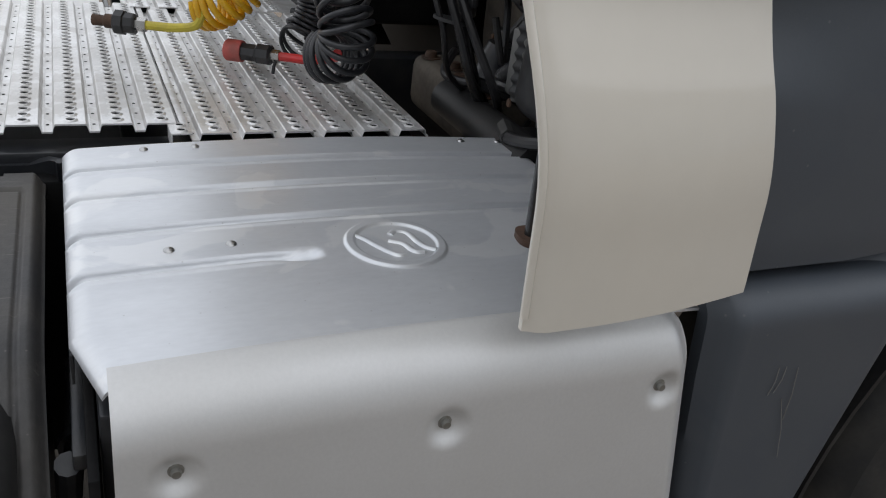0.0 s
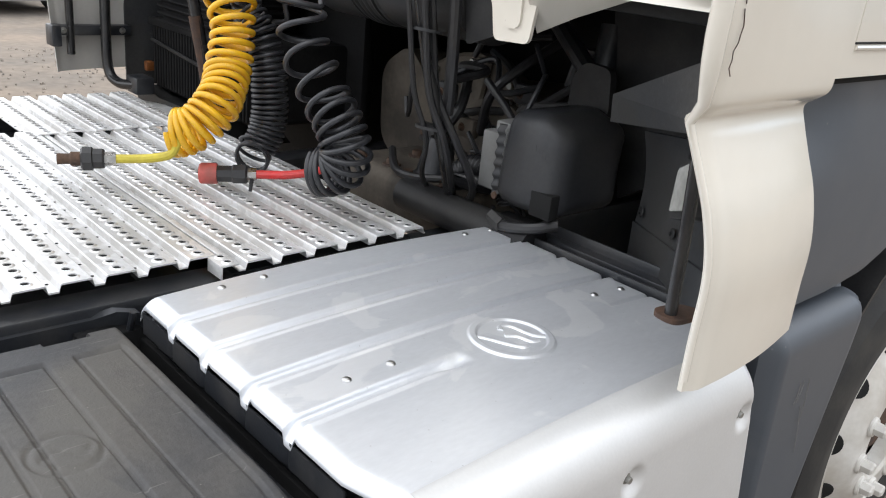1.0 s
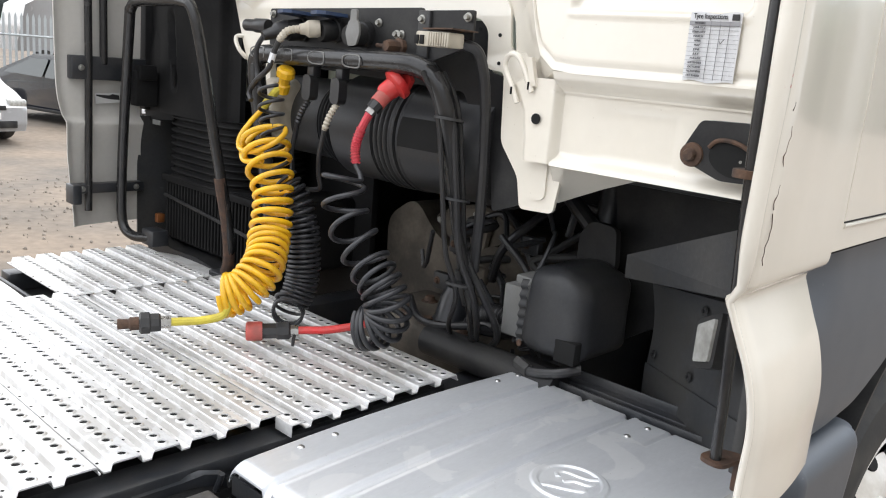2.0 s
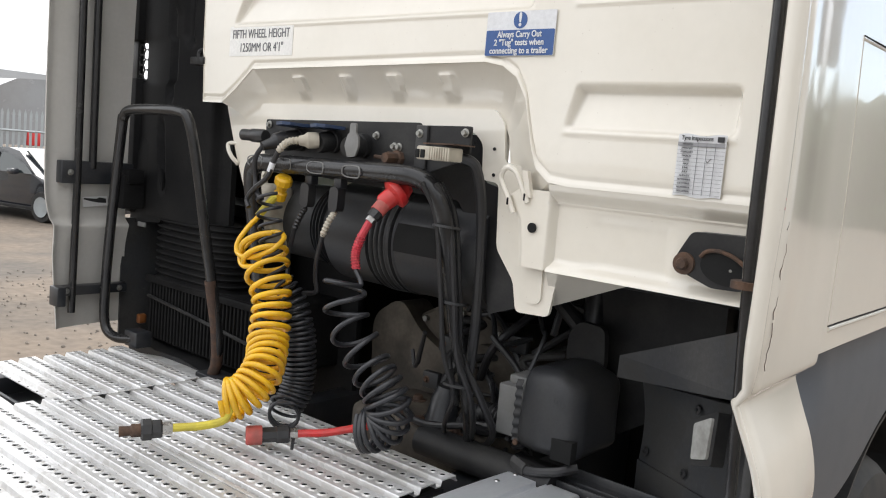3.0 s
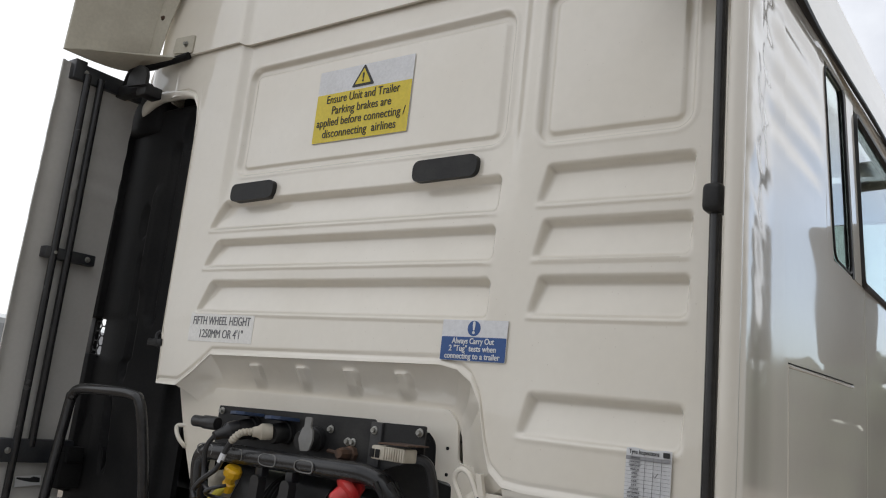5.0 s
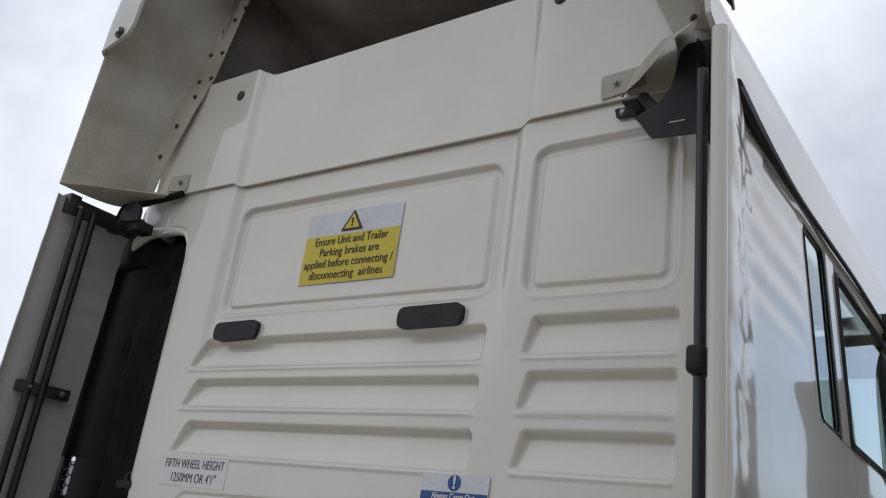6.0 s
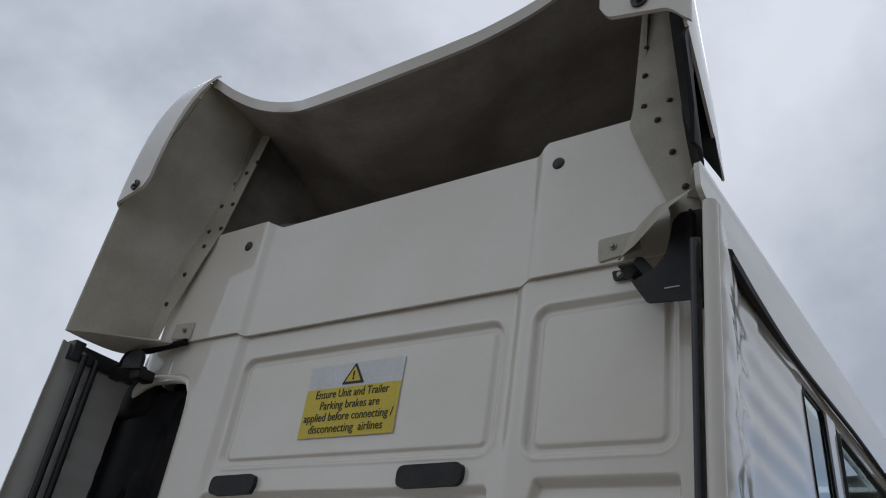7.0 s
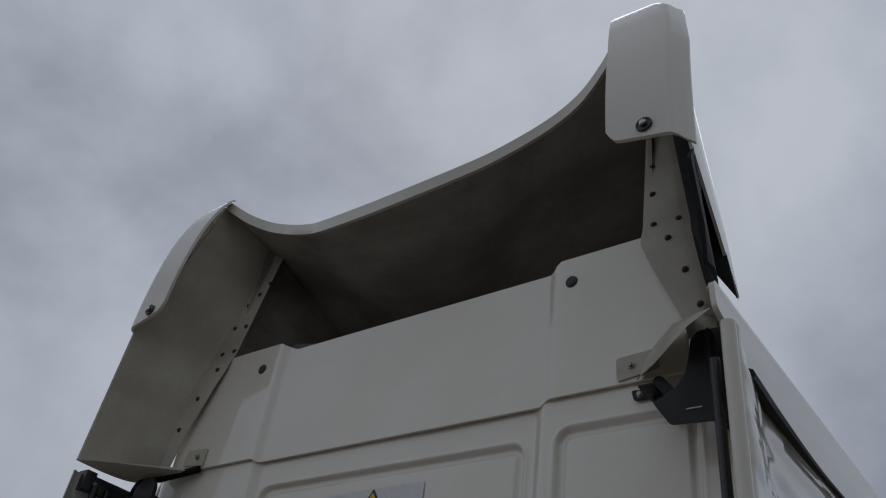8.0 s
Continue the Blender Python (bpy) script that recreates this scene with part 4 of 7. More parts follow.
right_def = part("side_deflector", deflector(1), WORN_WHITE, truck, "cream side air deflector with chipped rear edge", smooth=60)
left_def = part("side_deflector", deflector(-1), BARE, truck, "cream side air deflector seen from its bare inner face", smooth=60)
part("edge_roll", tube([(roll_x(z), deflector_rear(z) + 0.014, z) for z in steps(1.085, 2.912, 70)], [0.005 + 0.0075 * smoothstep(1.40, 1.52, z) + 0.003 * smoothstep(1.6, 1.8, z) for z in steps(1.085, 2.912, 70)], 18), WORN_WHITE, right_def)
for za, zb in ((1.485, 1.56), (1.565, 1.60), (1.625, 1.68), (1.70, 1.712)):
    part("crack", tube([(deflector_x(z) + lerp_table(EDGE_OUT, z) + 0.0052, -0.246 + 0.004 * math.sin(z * 95) + 0.002 * math.sin(z * 310), z) for z in steps(za, zb, 8)], 0.0007, 4), RUST, right_def, "cracked and rusted seam")
for z in (1.845, 1.742, 1.728):
    part("scuff", sheet(lambda u, v, z=z: (roll_x(z) + 0.0110 + 0.004 * u, deflector_rear(z) + 0.0055 + 0.010 * u, z + (0.010 + 0.004 * math.sin(z * 900)) * v * (1 - 0.6 * u) + 0.003 * math.sin(9 * u)), steps(0, 1, 4), steps(0, 1, 4), (0, -0.001, 0)), SCUFF, right_def, "red paint transfer")
# support rod and its clips on the right
rod = part("support_rod", tube([(1.130, -0.183, 1.155), (1.128, -0.183, 1.25), (1.112, -0.187, 1.65), (1.108, -0.187, 2.0), (1.101, -0.187, 2.42), (1.094, -0.187, 2.89)], [0.0090, 0.0090, 0.0112, 0.0112, 0.0112, 0.0112], 14), TUBE, right_def, "black coated steel rod")
part("rod_foot", plate([(x, y, 1.148) for x, y in rounded([(1.104, -0.196), (1.150, -0.204), (1.16, -0.13), (1.115, -0.14)], 0.02)], (0, 0, 0.007), 0.002), DARK_RUST, right_def, "rusty rod foot")
part("foot_bracket", box(1.145, 1.168, -0.15, -0.11, 1.095, 1.148, 0.005), DARK_RUST, right_def, "rusty bracket")
part("rod_clip", box(1.085, 1.121, -0.215, -0.165, 2.264, 2.316, 0.010, 3), BLACK, right_def, "black plastic clip")
part("rod_ring", lathe([(0.0148, -0.006), (0.024, -0.006), (0.024, 0.006), (0.0148, 0.006)], (1.110, -0.187, 1.602), (0, 0, 1), 16), RUST, right_def)
hinge = part("deflector_hinge", plate([(x, -0.120, z) for x, z in rounded([(0.924, 2.854), (0.962, 2.796), (1.118, 2.785), (1.114, 3.008), (1.036, 3.012), (1.018, 2.992), (1.013, 2.955), (1.003, 2.911), (0.979, 2.881)], 0.008)], (0, 0.006, 0), 0.002), BLACK, right_def, "black steel hinge gusset")
part("hinge_fold", plate([(1.068, -0.150, 2.79), (1.068, -0.050, 2.79), (1.066, -0.050, 2.995), (1.066, -0.150, 2.995)], (0.006, 0, 0), 0.002), BLACK, hinge)
part("hinge_lobe", plate([(x, -0.055, z) for x, z in rounded([(0.894, 2.902), (0.893, 2.936), (0.904, 2.958), (0.920, 2.955), (0.944, 2.924), (0.98, 2.87), (0.95, 2.84)], 0.010)], (0, 0.006, 0), 0.002), BLACK, hinge)
part("hinge_slit", box(1.001, 1.036, -0.1212, -0.119, 2.8225, 2.8262, 0.0005), DULL_BOLT, hinge)
arm = part("hinge_arm", plate([(x, -0.012, z) for x, z in rounded([(0.822, 2.957), (0.90, 2.953), (0.90, 2.930), (0.828, 2.930)], 0.006)], (0, 0.006, 0), 0.002), BLACK, right_def)
part("hinge_web", box(0.885, 0.92, -0.11, -0.012, 2.905, 2.911, 0.001), BLACK, arm)
part("bolt", lathe([(0.0, 0.007), (0.006, 0.007), (0.006, 0.002), (0.009, 0.0)], (0.844, -0.012, 2.943), (0, -1, 0), 8), DULL_BOLT, arm)

# rods, straps and brackets inside the left deflector
for i, (ya, yb) in enumerate(((-0.175, -0.163), (-0.125, -0.105))):
    low_z = 1.13 if i == 0 else 1.62
    part("support_rod", tube([(-1.145, ya, low_z), (-1.135, ya, 1.62), (-1.118, ya - 0.01, 2.25), (-1.095, ya - 0.025, 2.88)], 0.0125, 12), TUBE, left_def, "black coated steel rod")
for z, ya, yb, h in ((2.255, -0.215, -0.035, 0.038), (1.605, -0.232, 0.02, 0.075), (1.205, -0.228, 0.02, 0.032), (2.885, -0.235, 0.02, 0.058)):
    strap = part("strap", box(-1.172 + 0.012 * (z - 1.6), -1.128 + 0.02 * (z - 1.6), ya, yb, z - h / 2, z + h / 2, 0.004), STEEL, left_def, "black steel strap")
    for y in (ya + 0.03, yb - 0.03):
        piece("bolt", BOLT, left_def, frame_at((-1.128 + 0.02 * (z - 1.6), y, z), (1, 0, 0)))
part("strap_end", box(-1.16, -1.10, -0.245, -0.215, 1.16, 1.225, 0.004), STEEL, left_def)
part("label_plate", plate([(-1.150, -0.146, 1.488), (-1.150, -0.060, 1.495), (-1.150, -0.063, 1.527), (-1.150, -0.149, 1.522)], (0.002, 0, 0)), SATIN_ALU, left_def, "small worn metal label plate")
# dark irregular band across the label
part("label_smear", plate([(-1.1478, y, z) for y, z in ((-0.145, 1.514), (-0.12, 1.508), (-0.095, 1.504), (-0.065, 1.503), (-0.067, 1.518), (-0.09, 1.522), (-0.10, 1.517), (-0.145, 1.519))], (0.0004, 0, 0)), BLACK, left_def)
part("cab_strut", box(-1.14, -1.09, -0.02, 0.04, 1.575, 1.625, 0.004), TOWER, left_def)
part("hinge_block", box(-1.146, -1.10, -0.03, 0.05, 1.487, 1.605, 0.006), TOWER, left_def)
moon = [(-0.960 + 0.056 * math.cos(a), -0.100, 2.882 + 0.052 * math.sin(a)) for a in steps(0, math.pi, 14)]
part("hinge_plate", plate([(-0.904, -0.100, 2.856), *moon, (-1.016, -0.100, 2.866)], (0, 0.014, 0), 0.003), BLACK, left_def, "black half-round hinge plate")
part("hinge_foot", box(-0.972, -0.915, -0.088, -0.020, 2.828, 2.868, 0.006), BLACK, left_def)
part("strap_end", box(-1.155, -1.100, -0.248, -0.205, 2.855, 2.925, 0.004), STEEL, left_def)
part("hinge_beam", box(-1.135, -0.960, -0.075, -0.030, 2.850, 2.890, 0.006), BLACK, left_def)
part("top_hinge", tube(path([(-1.09, -0.06, 2.89), (-1.03, -0.075, 2.935), (-0.95, -0.05, 2.95), (-0.87, -0.03, 2.965), (-0.80, -0.02, 2.975)], 6), 0.013, 10), TOWER, left_def)

# ---------------------------------------------------------------- roof spoiler
spoiler_front = part("spoiler_rear_panel", sheet(
    lambda u, v: (-0.97 + 1.94 * u + 0.0 * v,
                  -0.014 + 0.014 * smoothstep(-0.545, -0.50, -0.97 + 1.94 * u) * (1 - smoothstep(0.56, 0.60, -0.97 + 1.94 * u)),
                  2.968 + 0.012 * (smoothstep(0.555, 0.58, -0.97 + 1.94 * u) + 1 - smoothstep(-0.55, -0.52, -0.97 + 1.94 * u)) + v * (
                      0.419 + 0.028 * smoothstep(0.575, 0.61, -0.97 + 1.94 * u) + 0.023 * (1 - smoothstep(-0.53, -0.46, -0.97 + 1.94 * u)) - 0.012 * (smoothstep(0.555, 0.58, -0.97 + 1.94 * u)))),
    steps(0, 1, 150), steps(0, 1, 20), (0, 0.01, 0)), WHITE, truck, "smooth cream panel under the roof spoiler", smooth=50)
PLUG = finish(lathe([(0.0, 0.006), (0.013, 0.006), (0.018, 0.003), (0.019, 0.0)], (0, 0, 0), (0, 0, 1), 20), "rubber_plug", RUBBER)
piece("rubber_plug", PLUG, spoiler_front, frame_at((0.645, -0.014, 3.333), (0, -1, 0)))
piece("rubber_plug", PLUG, spoiler_front, frame_at((-0.616, -0.014, 3.331), (0, -1, 0)))

EDGE_Z_ROWS = [(0, 3.700), (0.15, 3.714), (0.30, 3.757), (0.42, 3.812), (0.577, 3.888), (0.70, 3.942), (0.80, 3.992), (0.88, 4.048), (0.95, 4.095)]
EDGE_Y_ROWS = [(0, -0.215), (0.15, -0.205), (0.30, -0.172), (0.42, -0.135), (0.577, -0.105), (0.70, -0.112), (0.80, -0.15), (0.88, -0.19), (0.95, -0.20)]


def eased(rows, n=80):
    """A table of the smooth curve through the rows."""
    pts = path([(a, b, 0) for a, b in rows], 12)
    return [(p.x, p.y) for p in pts]


EDGE_Z, EDGE_Y = eased(EDGE_Z_ROWS), eased(EDGE_Y_ROWS)
spoiler = part("roof_spoiler", sheet(
    lambda x, v: (x * (1 - 0.25 * v), lerp_table(EDGE_Y, abs(x)) + v * (1.25 - lerp_table(EDGE_Y, abs(x))),
                  lerp_table(EDGE_Z, abs(x)) + (3.12 - lerp_table(EDGE_Z, abs(x))) * (0.30 * v + 0.70 * v * v)),
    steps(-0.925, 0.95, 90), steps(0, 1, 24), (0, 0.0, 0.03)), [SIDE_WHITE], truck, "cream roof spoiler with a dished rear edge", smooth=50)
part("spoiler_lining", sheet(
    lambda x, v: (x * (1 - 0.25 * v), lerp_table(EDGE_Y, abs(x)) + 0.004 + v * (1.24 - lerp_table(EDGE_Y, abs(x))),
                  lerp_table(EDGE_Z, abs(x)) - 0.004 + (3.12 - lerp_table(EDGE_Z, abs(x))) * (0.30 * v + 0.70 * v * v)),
    steps(-0.945, 0.945, 60), steps(0, 1, 24), (0, 0, -0.006)), DARK_LINER, spoiler, "dark brown streaked underside of the spoiler", smooth=50)
part("cross_stiffener", tube(path([(-0.80, 0.26, 3.60), (-0.4, 0.30, 3.535), (0, 0.32, 3.515), (0.4, 0.30, 3.535), (0.80, 0.26, 3.60)], 8), 0.028, 10), DARK_LINER, spoiler)


def shell(x, v):
    return Vector((x * (1 - 0.25 * v), lerp_table(EDGE_Y, abs(x)) + 0.004 + v * (1.24 - lerp_table(EDGE_Y, abs(x))),
                   lerp_table(EDGE_Z, abs(x)) + (3.12 - lerp_table(EDGE_Z, abs(x))) * (0.30 * v + 0.70 * v * v)))


for s in (1, -1):
    part("inner_side", sheet(lambda v, w: shell(s * 0.90, v).lerp(Vector((shell(s * 0.90, v).x, shell(s * 0.90, v).y, 2.99)), w), steps(0.15, 1, 14), steps(0, 1, 8), (s * 0.012, 0, 0)), DARK_LINER, spoiler, "brown inner side of the spoiler")
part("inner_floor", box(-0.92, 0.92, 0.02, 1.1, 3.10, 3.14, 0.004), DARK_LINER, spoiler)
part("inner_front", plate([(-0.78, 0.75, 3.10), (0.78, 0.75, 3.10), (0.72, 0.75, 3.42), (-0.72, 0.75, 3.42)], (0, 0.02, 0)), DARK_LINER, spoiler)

part("spoiler_rim", sheet(lambda x, v: (x, lerp_table(EDGE_Y, abs(x)) - 0.006 + 0.006 * v, lerp_table(EDGE_Z, abs(x)) + 0.030 - 0.044 * v), steps(-0.912, 0.94, 120), steps(0, 1, 5), (0, 0.012, 0)), SIDE_WHITE, spoiler, smooth=60)

EAR_Z = [(i / 20, 3.44 + 0.70 * math.sin(i / 20 * 1.25) / math.sin(1.25)) for i in range(21)]
EAR_Y = [(i / 20, -0.318 + 0.115 * (i / 20) ** 2) for i in range(21)]


def ear(side):
    def f(u, v):
        inner = lerp_table([(0, 0.896), (0.5, 0.884), (0.9, 0.862), (1, 0.866)], v)
        outer = lerp_table([(0, 1.108), (0.5, 1.100), (0.8, 1.075), (0.93, 1.030), (1, 0.965)], v)
        x = inner + (outer - (0.014 if side < 0 else 0.0) - inner) * u
        return (side * (x + 0.008), lerp_table(EAR_Y, v) + 0.05 * smoothstep(0.75, 1.0, u) ** 2, lerp_table(EAR_Z, v) - (0.045 * v if side < 0 else 0.0) + (0.052 * (1 - u) + 0.035 * max(0.0, 1 - u / 0.16) ** 2) * (1 - v) ** 3 - 0.012 * u * v)
    return sheet(f, steps(0, 1, 16), steps(0, 1, 30), (0, 0.012, 0))


for side in (1, -1):
    e = part("spoiler_ear", ear(side), SIDE_WHITE, truck, "cream rounded end of the roof spoiler", smooth=60)
    part("washer", lathe([(0.0, 0.004), (0.016, 0.004), (0.017, 0.006), (0.021, 0.006), (0.022, 0.0)], (0.018 + side * 0.992, -0.319, 3.503), (0, -1, 0), 20), STEEL, e)
    part("ear_bolt", lathe([(0.0, 0.016), (0.007, 0.016), (0.0095, 0.013), (0.0095, 0.003), (0.0125, 0.003), (0.0125, 0.0)], (0.018 + side * 0.992, -0.318, 3.503), (0, -1, 0), 12), CHROME, e)
    # outer skin that runs forward and down from the ear
    q = [Vector((side * x, y, z)) for x, y, z in ((1.106, -0.27, 3.45), (1.112, -0.04, 3.13), (0.985, -0.06, 4.06), (1.045, -0.20, 4.05))]
    part("outer_skin", sheet(lambda u, v: q[0].lerp(q[1], u).lerp(q[3].lerp(q[2], u), v) + Vector((side * 0.015 * math.sin(v * math.pi), 0, 0)), steps(0, 1, 10), steps(0, 1, 20), (-side * 0.008, 0, 0)), SIDE_WHITE, e, smooth=60)
    if side > 0:
        # flat black plate draws the shade inside the gap
        part("gap_liner", plate([(x, -0.10, z) for x, z in ((0.995, 3.66), (1.045, 3.66), (1.092, 3.36), (1.127, 3.085), (1.066, 3.198), (1.034, 3.31))], (0, 0.006, 0)), BLACK, e, "black plate standing in for shade in the gap")

# side cheeks under the ears
A, B = Vector((1.128, -0.290, 2.945)), Vector((1.080, -0.296, 3.46))
OFFSET = 0.0145          # the spoiler sits a little to the right of the cab's middle
FOLD_X = [(2.97, 1.045), (3.12, 1.033), (3.22, 1.012), (3.37, 0.988), (3.69, 0.945), (4.02, 0.885)]
FOLD_Y = [(2.97, -0.034), (3.30, -0.028), (3.40, -0.018), (3.45, 0.0), (3.57, 0.017), (3.697, 0.035), (4.02, 0.08)]
FLANGE_X = [(2.97, 0.99), (3.11, 0.955), (3.276, 0.885), (3.38, 0.845), (3.70, 0.838), (4.02, 0.83)]


def fold(z):
    return Vector((lerp_table(FOLD_X, z), lerp_table(FOLD_Y, z), z))


def polyline(points, n):
    pts = [Vector(p) for p in points]
    return [a.lerp(b, k / n) for a, b in zip(pts, pts[1:]) for k in range(n)] + [pts[-1]]


def cheek(side):
    def f(u, v):
        rear = A.lerp(B, min(1, v * 1.5)) if v < 0.667 else B.lerp(Vector((0.93, -0.19, 4.09)), (v - 0.667) * 3)
        p = rear.lerp(fold(2.975 + 1.03 * v), u)
        bow = 0.018 * math.sin(u * math.pi) * math.sin(v * math.pi)
        x = min(p.x + bow, 1.108) if side > 0 and p.z < 3.14 else p.x + bow
        tuck = 0.05 * smoothstep(3.36, 3.46, p.z) * (1 - u) if side > 0 else 0.0
        return (side * x + OFFSET, p.y + tuck, p.z)
    return sheet(f, steps(0, 1, 20), steps(0.15 if side > 0 else 0, 1, 44), (side * 0.010, 0, 0))


def strip(side):
    """The flange with its bolts along the front edge of a cheek."""
    def f(u, v):
        low = 3.05 if side > 0 else 2.975
        p = fold(low + (4.005 - low) * v)
        return (OFFSET + side * (p.x + (lerp_table(FLANGE_X, p.z) - (0.018 if side < 0 else 0.0) - p.x) * u), p.y - 0.006 * smoothstep(0, 0.2, u), p.z)
    return sheet(f, steps(0, 1, 10), steps(0, 1, 44), (0, 0.004, 0))


for side in (1, -1):
    # the right cheek's shade is put into its colour, near-black instead of LINER
    c = part("spoiler_cheek", cheek(side), LINER if side < 0 else TOWER, truck, "dusty bare inner side cheek of the roof spoiler" if side < 0 else "side cheek of the roof spoiler, blackened for its shade", smooth=60)
    part("flange", strip(side), LINER, c, smooth=40)
    rows = ((0.876, 3.703), (0.882, 3.582), (0.890, 3.455), (0.962, 3.450), (0.938, 3.378), (0.983, 3.255), (1.017, 3.140)) if side > 0 else (
        (0.800, 3.800), (0.838, 3.751), (0.881, 3.705), (0.830, 3.583), (0.900, 3.592), (0.831, 3.461), (0.900, 3.462), (0.868, 3.377), (0.920, 3.260), (0.969, 3.142))
    for x, z in rows:
        piece("bolt", DARK_BOLT, c, frame_at((side * x, fold(z).y - 0.007, z), (-side * 0.1, -1, 0)) @ Matrix.Scale(0.85, 4))
    # lower gusset from the cheek's foot to the wall
    rise = 1.0 if side > 0 else 0.12
    upper = polyline([(side * 0.847, -0.024, 2.976), (side * 0.868, -0.026, 2.976 + 0.054 * rise), (side * 0.90, -0.028, 2.976 + 0.092 * rise), (side * 0.945, -0.044, 2.976 + 0.119 * rise), (side * 0.995, -0.050, 2.976 + 0.129 * rise)], 6)
    lower = polyline([(side * 0.85, -0.045, 2.965), (side * 0.92, -0.10, 2.962), (side * 1.0, -0.18, 2.956), (side * 1.06, -0.24, 2.950), (side * 1.128, -0.29, 2.945)], 6)
    part("gusset", sheet(lambda u, v: upper[u].lerp(lower[u], v), range(len(upper)), steps(0, 1, 10), (0, 0.004, 0.004)), LINER, c, smooth=60)
    if side < 0:
        part("belly", sheet(lambda u, v: lower[u] + Vector((-0.05, 0.10, -0.023)) * math.sin(math.pi * u / (len(lower) - 1)) * v, range(len(lower)), steps(0, 1, 6), (0, 0.004, 0.004)), LINER, c, smooth=60)
    part("tab", plate([(side * x, -0.020, z) for x, z in rounded([(0.787, 2.985), (0.785, 3.050), (0.892, 3.056), (0.90, 3.0)], 0.008)], (0, 0.008, 0), 0.002), LINER, c)
    piece("bolt", BOLT, c, frame_at((side * 0.826, -0.021, 3.022), (0, -1, 0)))

# ---------------------------------------------------------------- signs and handles on the wall


def words(body, size, at, mats, parent, width=0.0, align="CENTER", depth=0.0006, bold=0.0):
    cu = bpy.data.curves.new("lettering", "FONT")
    cu.body, cu.size, cu.align_x, cu.align_y, cu.extrude, cu.offset = body, size, align, "CENTER", depth, bold
    tmp = bpy.data.objects.new("lettering", cu)
    me = bpy.data.meshes.new_from_object(tmp)
    bpy.data.objects.remove(tmp)
    xs = [v.co.x for v in me.vertices]
    squeeze = width / (max(xs) - min(xs)) if width else 1.0
    me.materials.append(mats)
    ob = new("lettering", me)
    ob.parent = parent
    ob.matrix_basis = Matrix.Translation(at) @ Matrix.Rotation(math.pi / 2, 4, "X") @ Matrix.Diagonal((squeeze, 1, 1, 1))
    return ob


def sign_card(x0, x1, z0, z1, y, mats, r=0.003, thick=0.0015):
    return plate([(x, y, z) for x, z in rounded([(x0, z0), (x1, z0), (x1, z1), (x0, z1)], r, 3)], (0, thick, 0))


height_sign = thing("height_sign", "small white fifth wheel height sticker on the cab wall", "sign")
part("card", sign_card(-0.575, -0.283, 2.004, 2.090, -0.0014, FADED_CARD, thick=0.0006), FADED_CARD, height_sign)
words("FIFTH WHEEL HEIGHT", 0.036, (-0.429, -0.0019, 2.066), DIM_INK, height_sign, 0.262)
words("1250MM OR 4'1\"", 0.036, (-0.424, -0.0019, 2.027), DIM_INK, height_sign, 0.195)

tug_sign = thing("tug_test_sign", "blue and white tug test sticker on the cab wall", "sign")
part("card", sign_card(0.397, 0.58, 1.994, 2.090, -0.0045, PAPER), PAPER, tug_sign)
part("blue_field", sign_card(0.398, 0.579, 1.995, 2.050, -0.0055, SIGN_BLUE, thick=0.001), SIGN_BLUE, tug_sign)
part("blue_disc", lathe([(0.0, 0.0), (0.018, 0.0), (0.018, 0.001), (0.0, 0.001)], (0.488, -0.0045, 2.0705), (0, -1, 0), 28), SIGN_BLUE, tug_sign)
words("!", 0.04, (0.488, -0.0058, 2.0705), PAPER, tug_sign, bold=0.0012)
words("Always Carry Out", 0.019, (0.4885, -0.0062, 2.040), PAPER, tug_sign, 0.118, bold=0.0003)
words("2 \"Tug\" tests when", 0.019, (0.4885, -0.0062, 2.0225), PAPER, tug_sign, 0.132, bold=0.0003)
words("connecting to a trailer", 0.019, (0.4885, -0.0062, 2.005), PAPER, tug_sign, 0.155, bold=0.0003)

brake_sign = thing("parking_brake_sign", "yellow and white parking brake warning sticker on the cab wall", "sign")
part("card", sign_card(-0.172, 0.188, 2.598, 2.822, 0.0196, PAPER), PAPER, brake_sign)
part("yellow_field", sign_card(-0.171, 0.187, 2.599, 2.748, 0.0186, SIGN_YELLOW, thick=0.001), SIGN_YELLOW, brake_sign)
part("triangle_border", plate([(x, 0.0179, z) for x, z in rounded([(-0.038, 2.756), (0.048, 2.756), (0.005, 2.822)], 0.006)], (0, 0.0015, 0)), INK, brake_sign)
part("triangle", plate([(x, 0.0169, z) for x, z in rounded([(-0.025, 2.763), (0.035, 2.763), (0.005, 2.810)], 0.004)], (0, 0.0008, 0)), SIGN_YELLOW, brake_sign)
words("!", 0.036, (0.005, 0.0163, 2.780), INK, brake_sign, bold=0.0012)
for i, (line, w) in enumerate((("Ensure Unit and Trailer", 0.278), ("Parking brakes are", 0.225), ("applied before connecting /", 0.335), ("disconnecting  airlines", 0.278))):
    words(line, 0.036, (0.008, 0.0177, 2.729 - 0.0352 * i), INK, brake_sign, w)

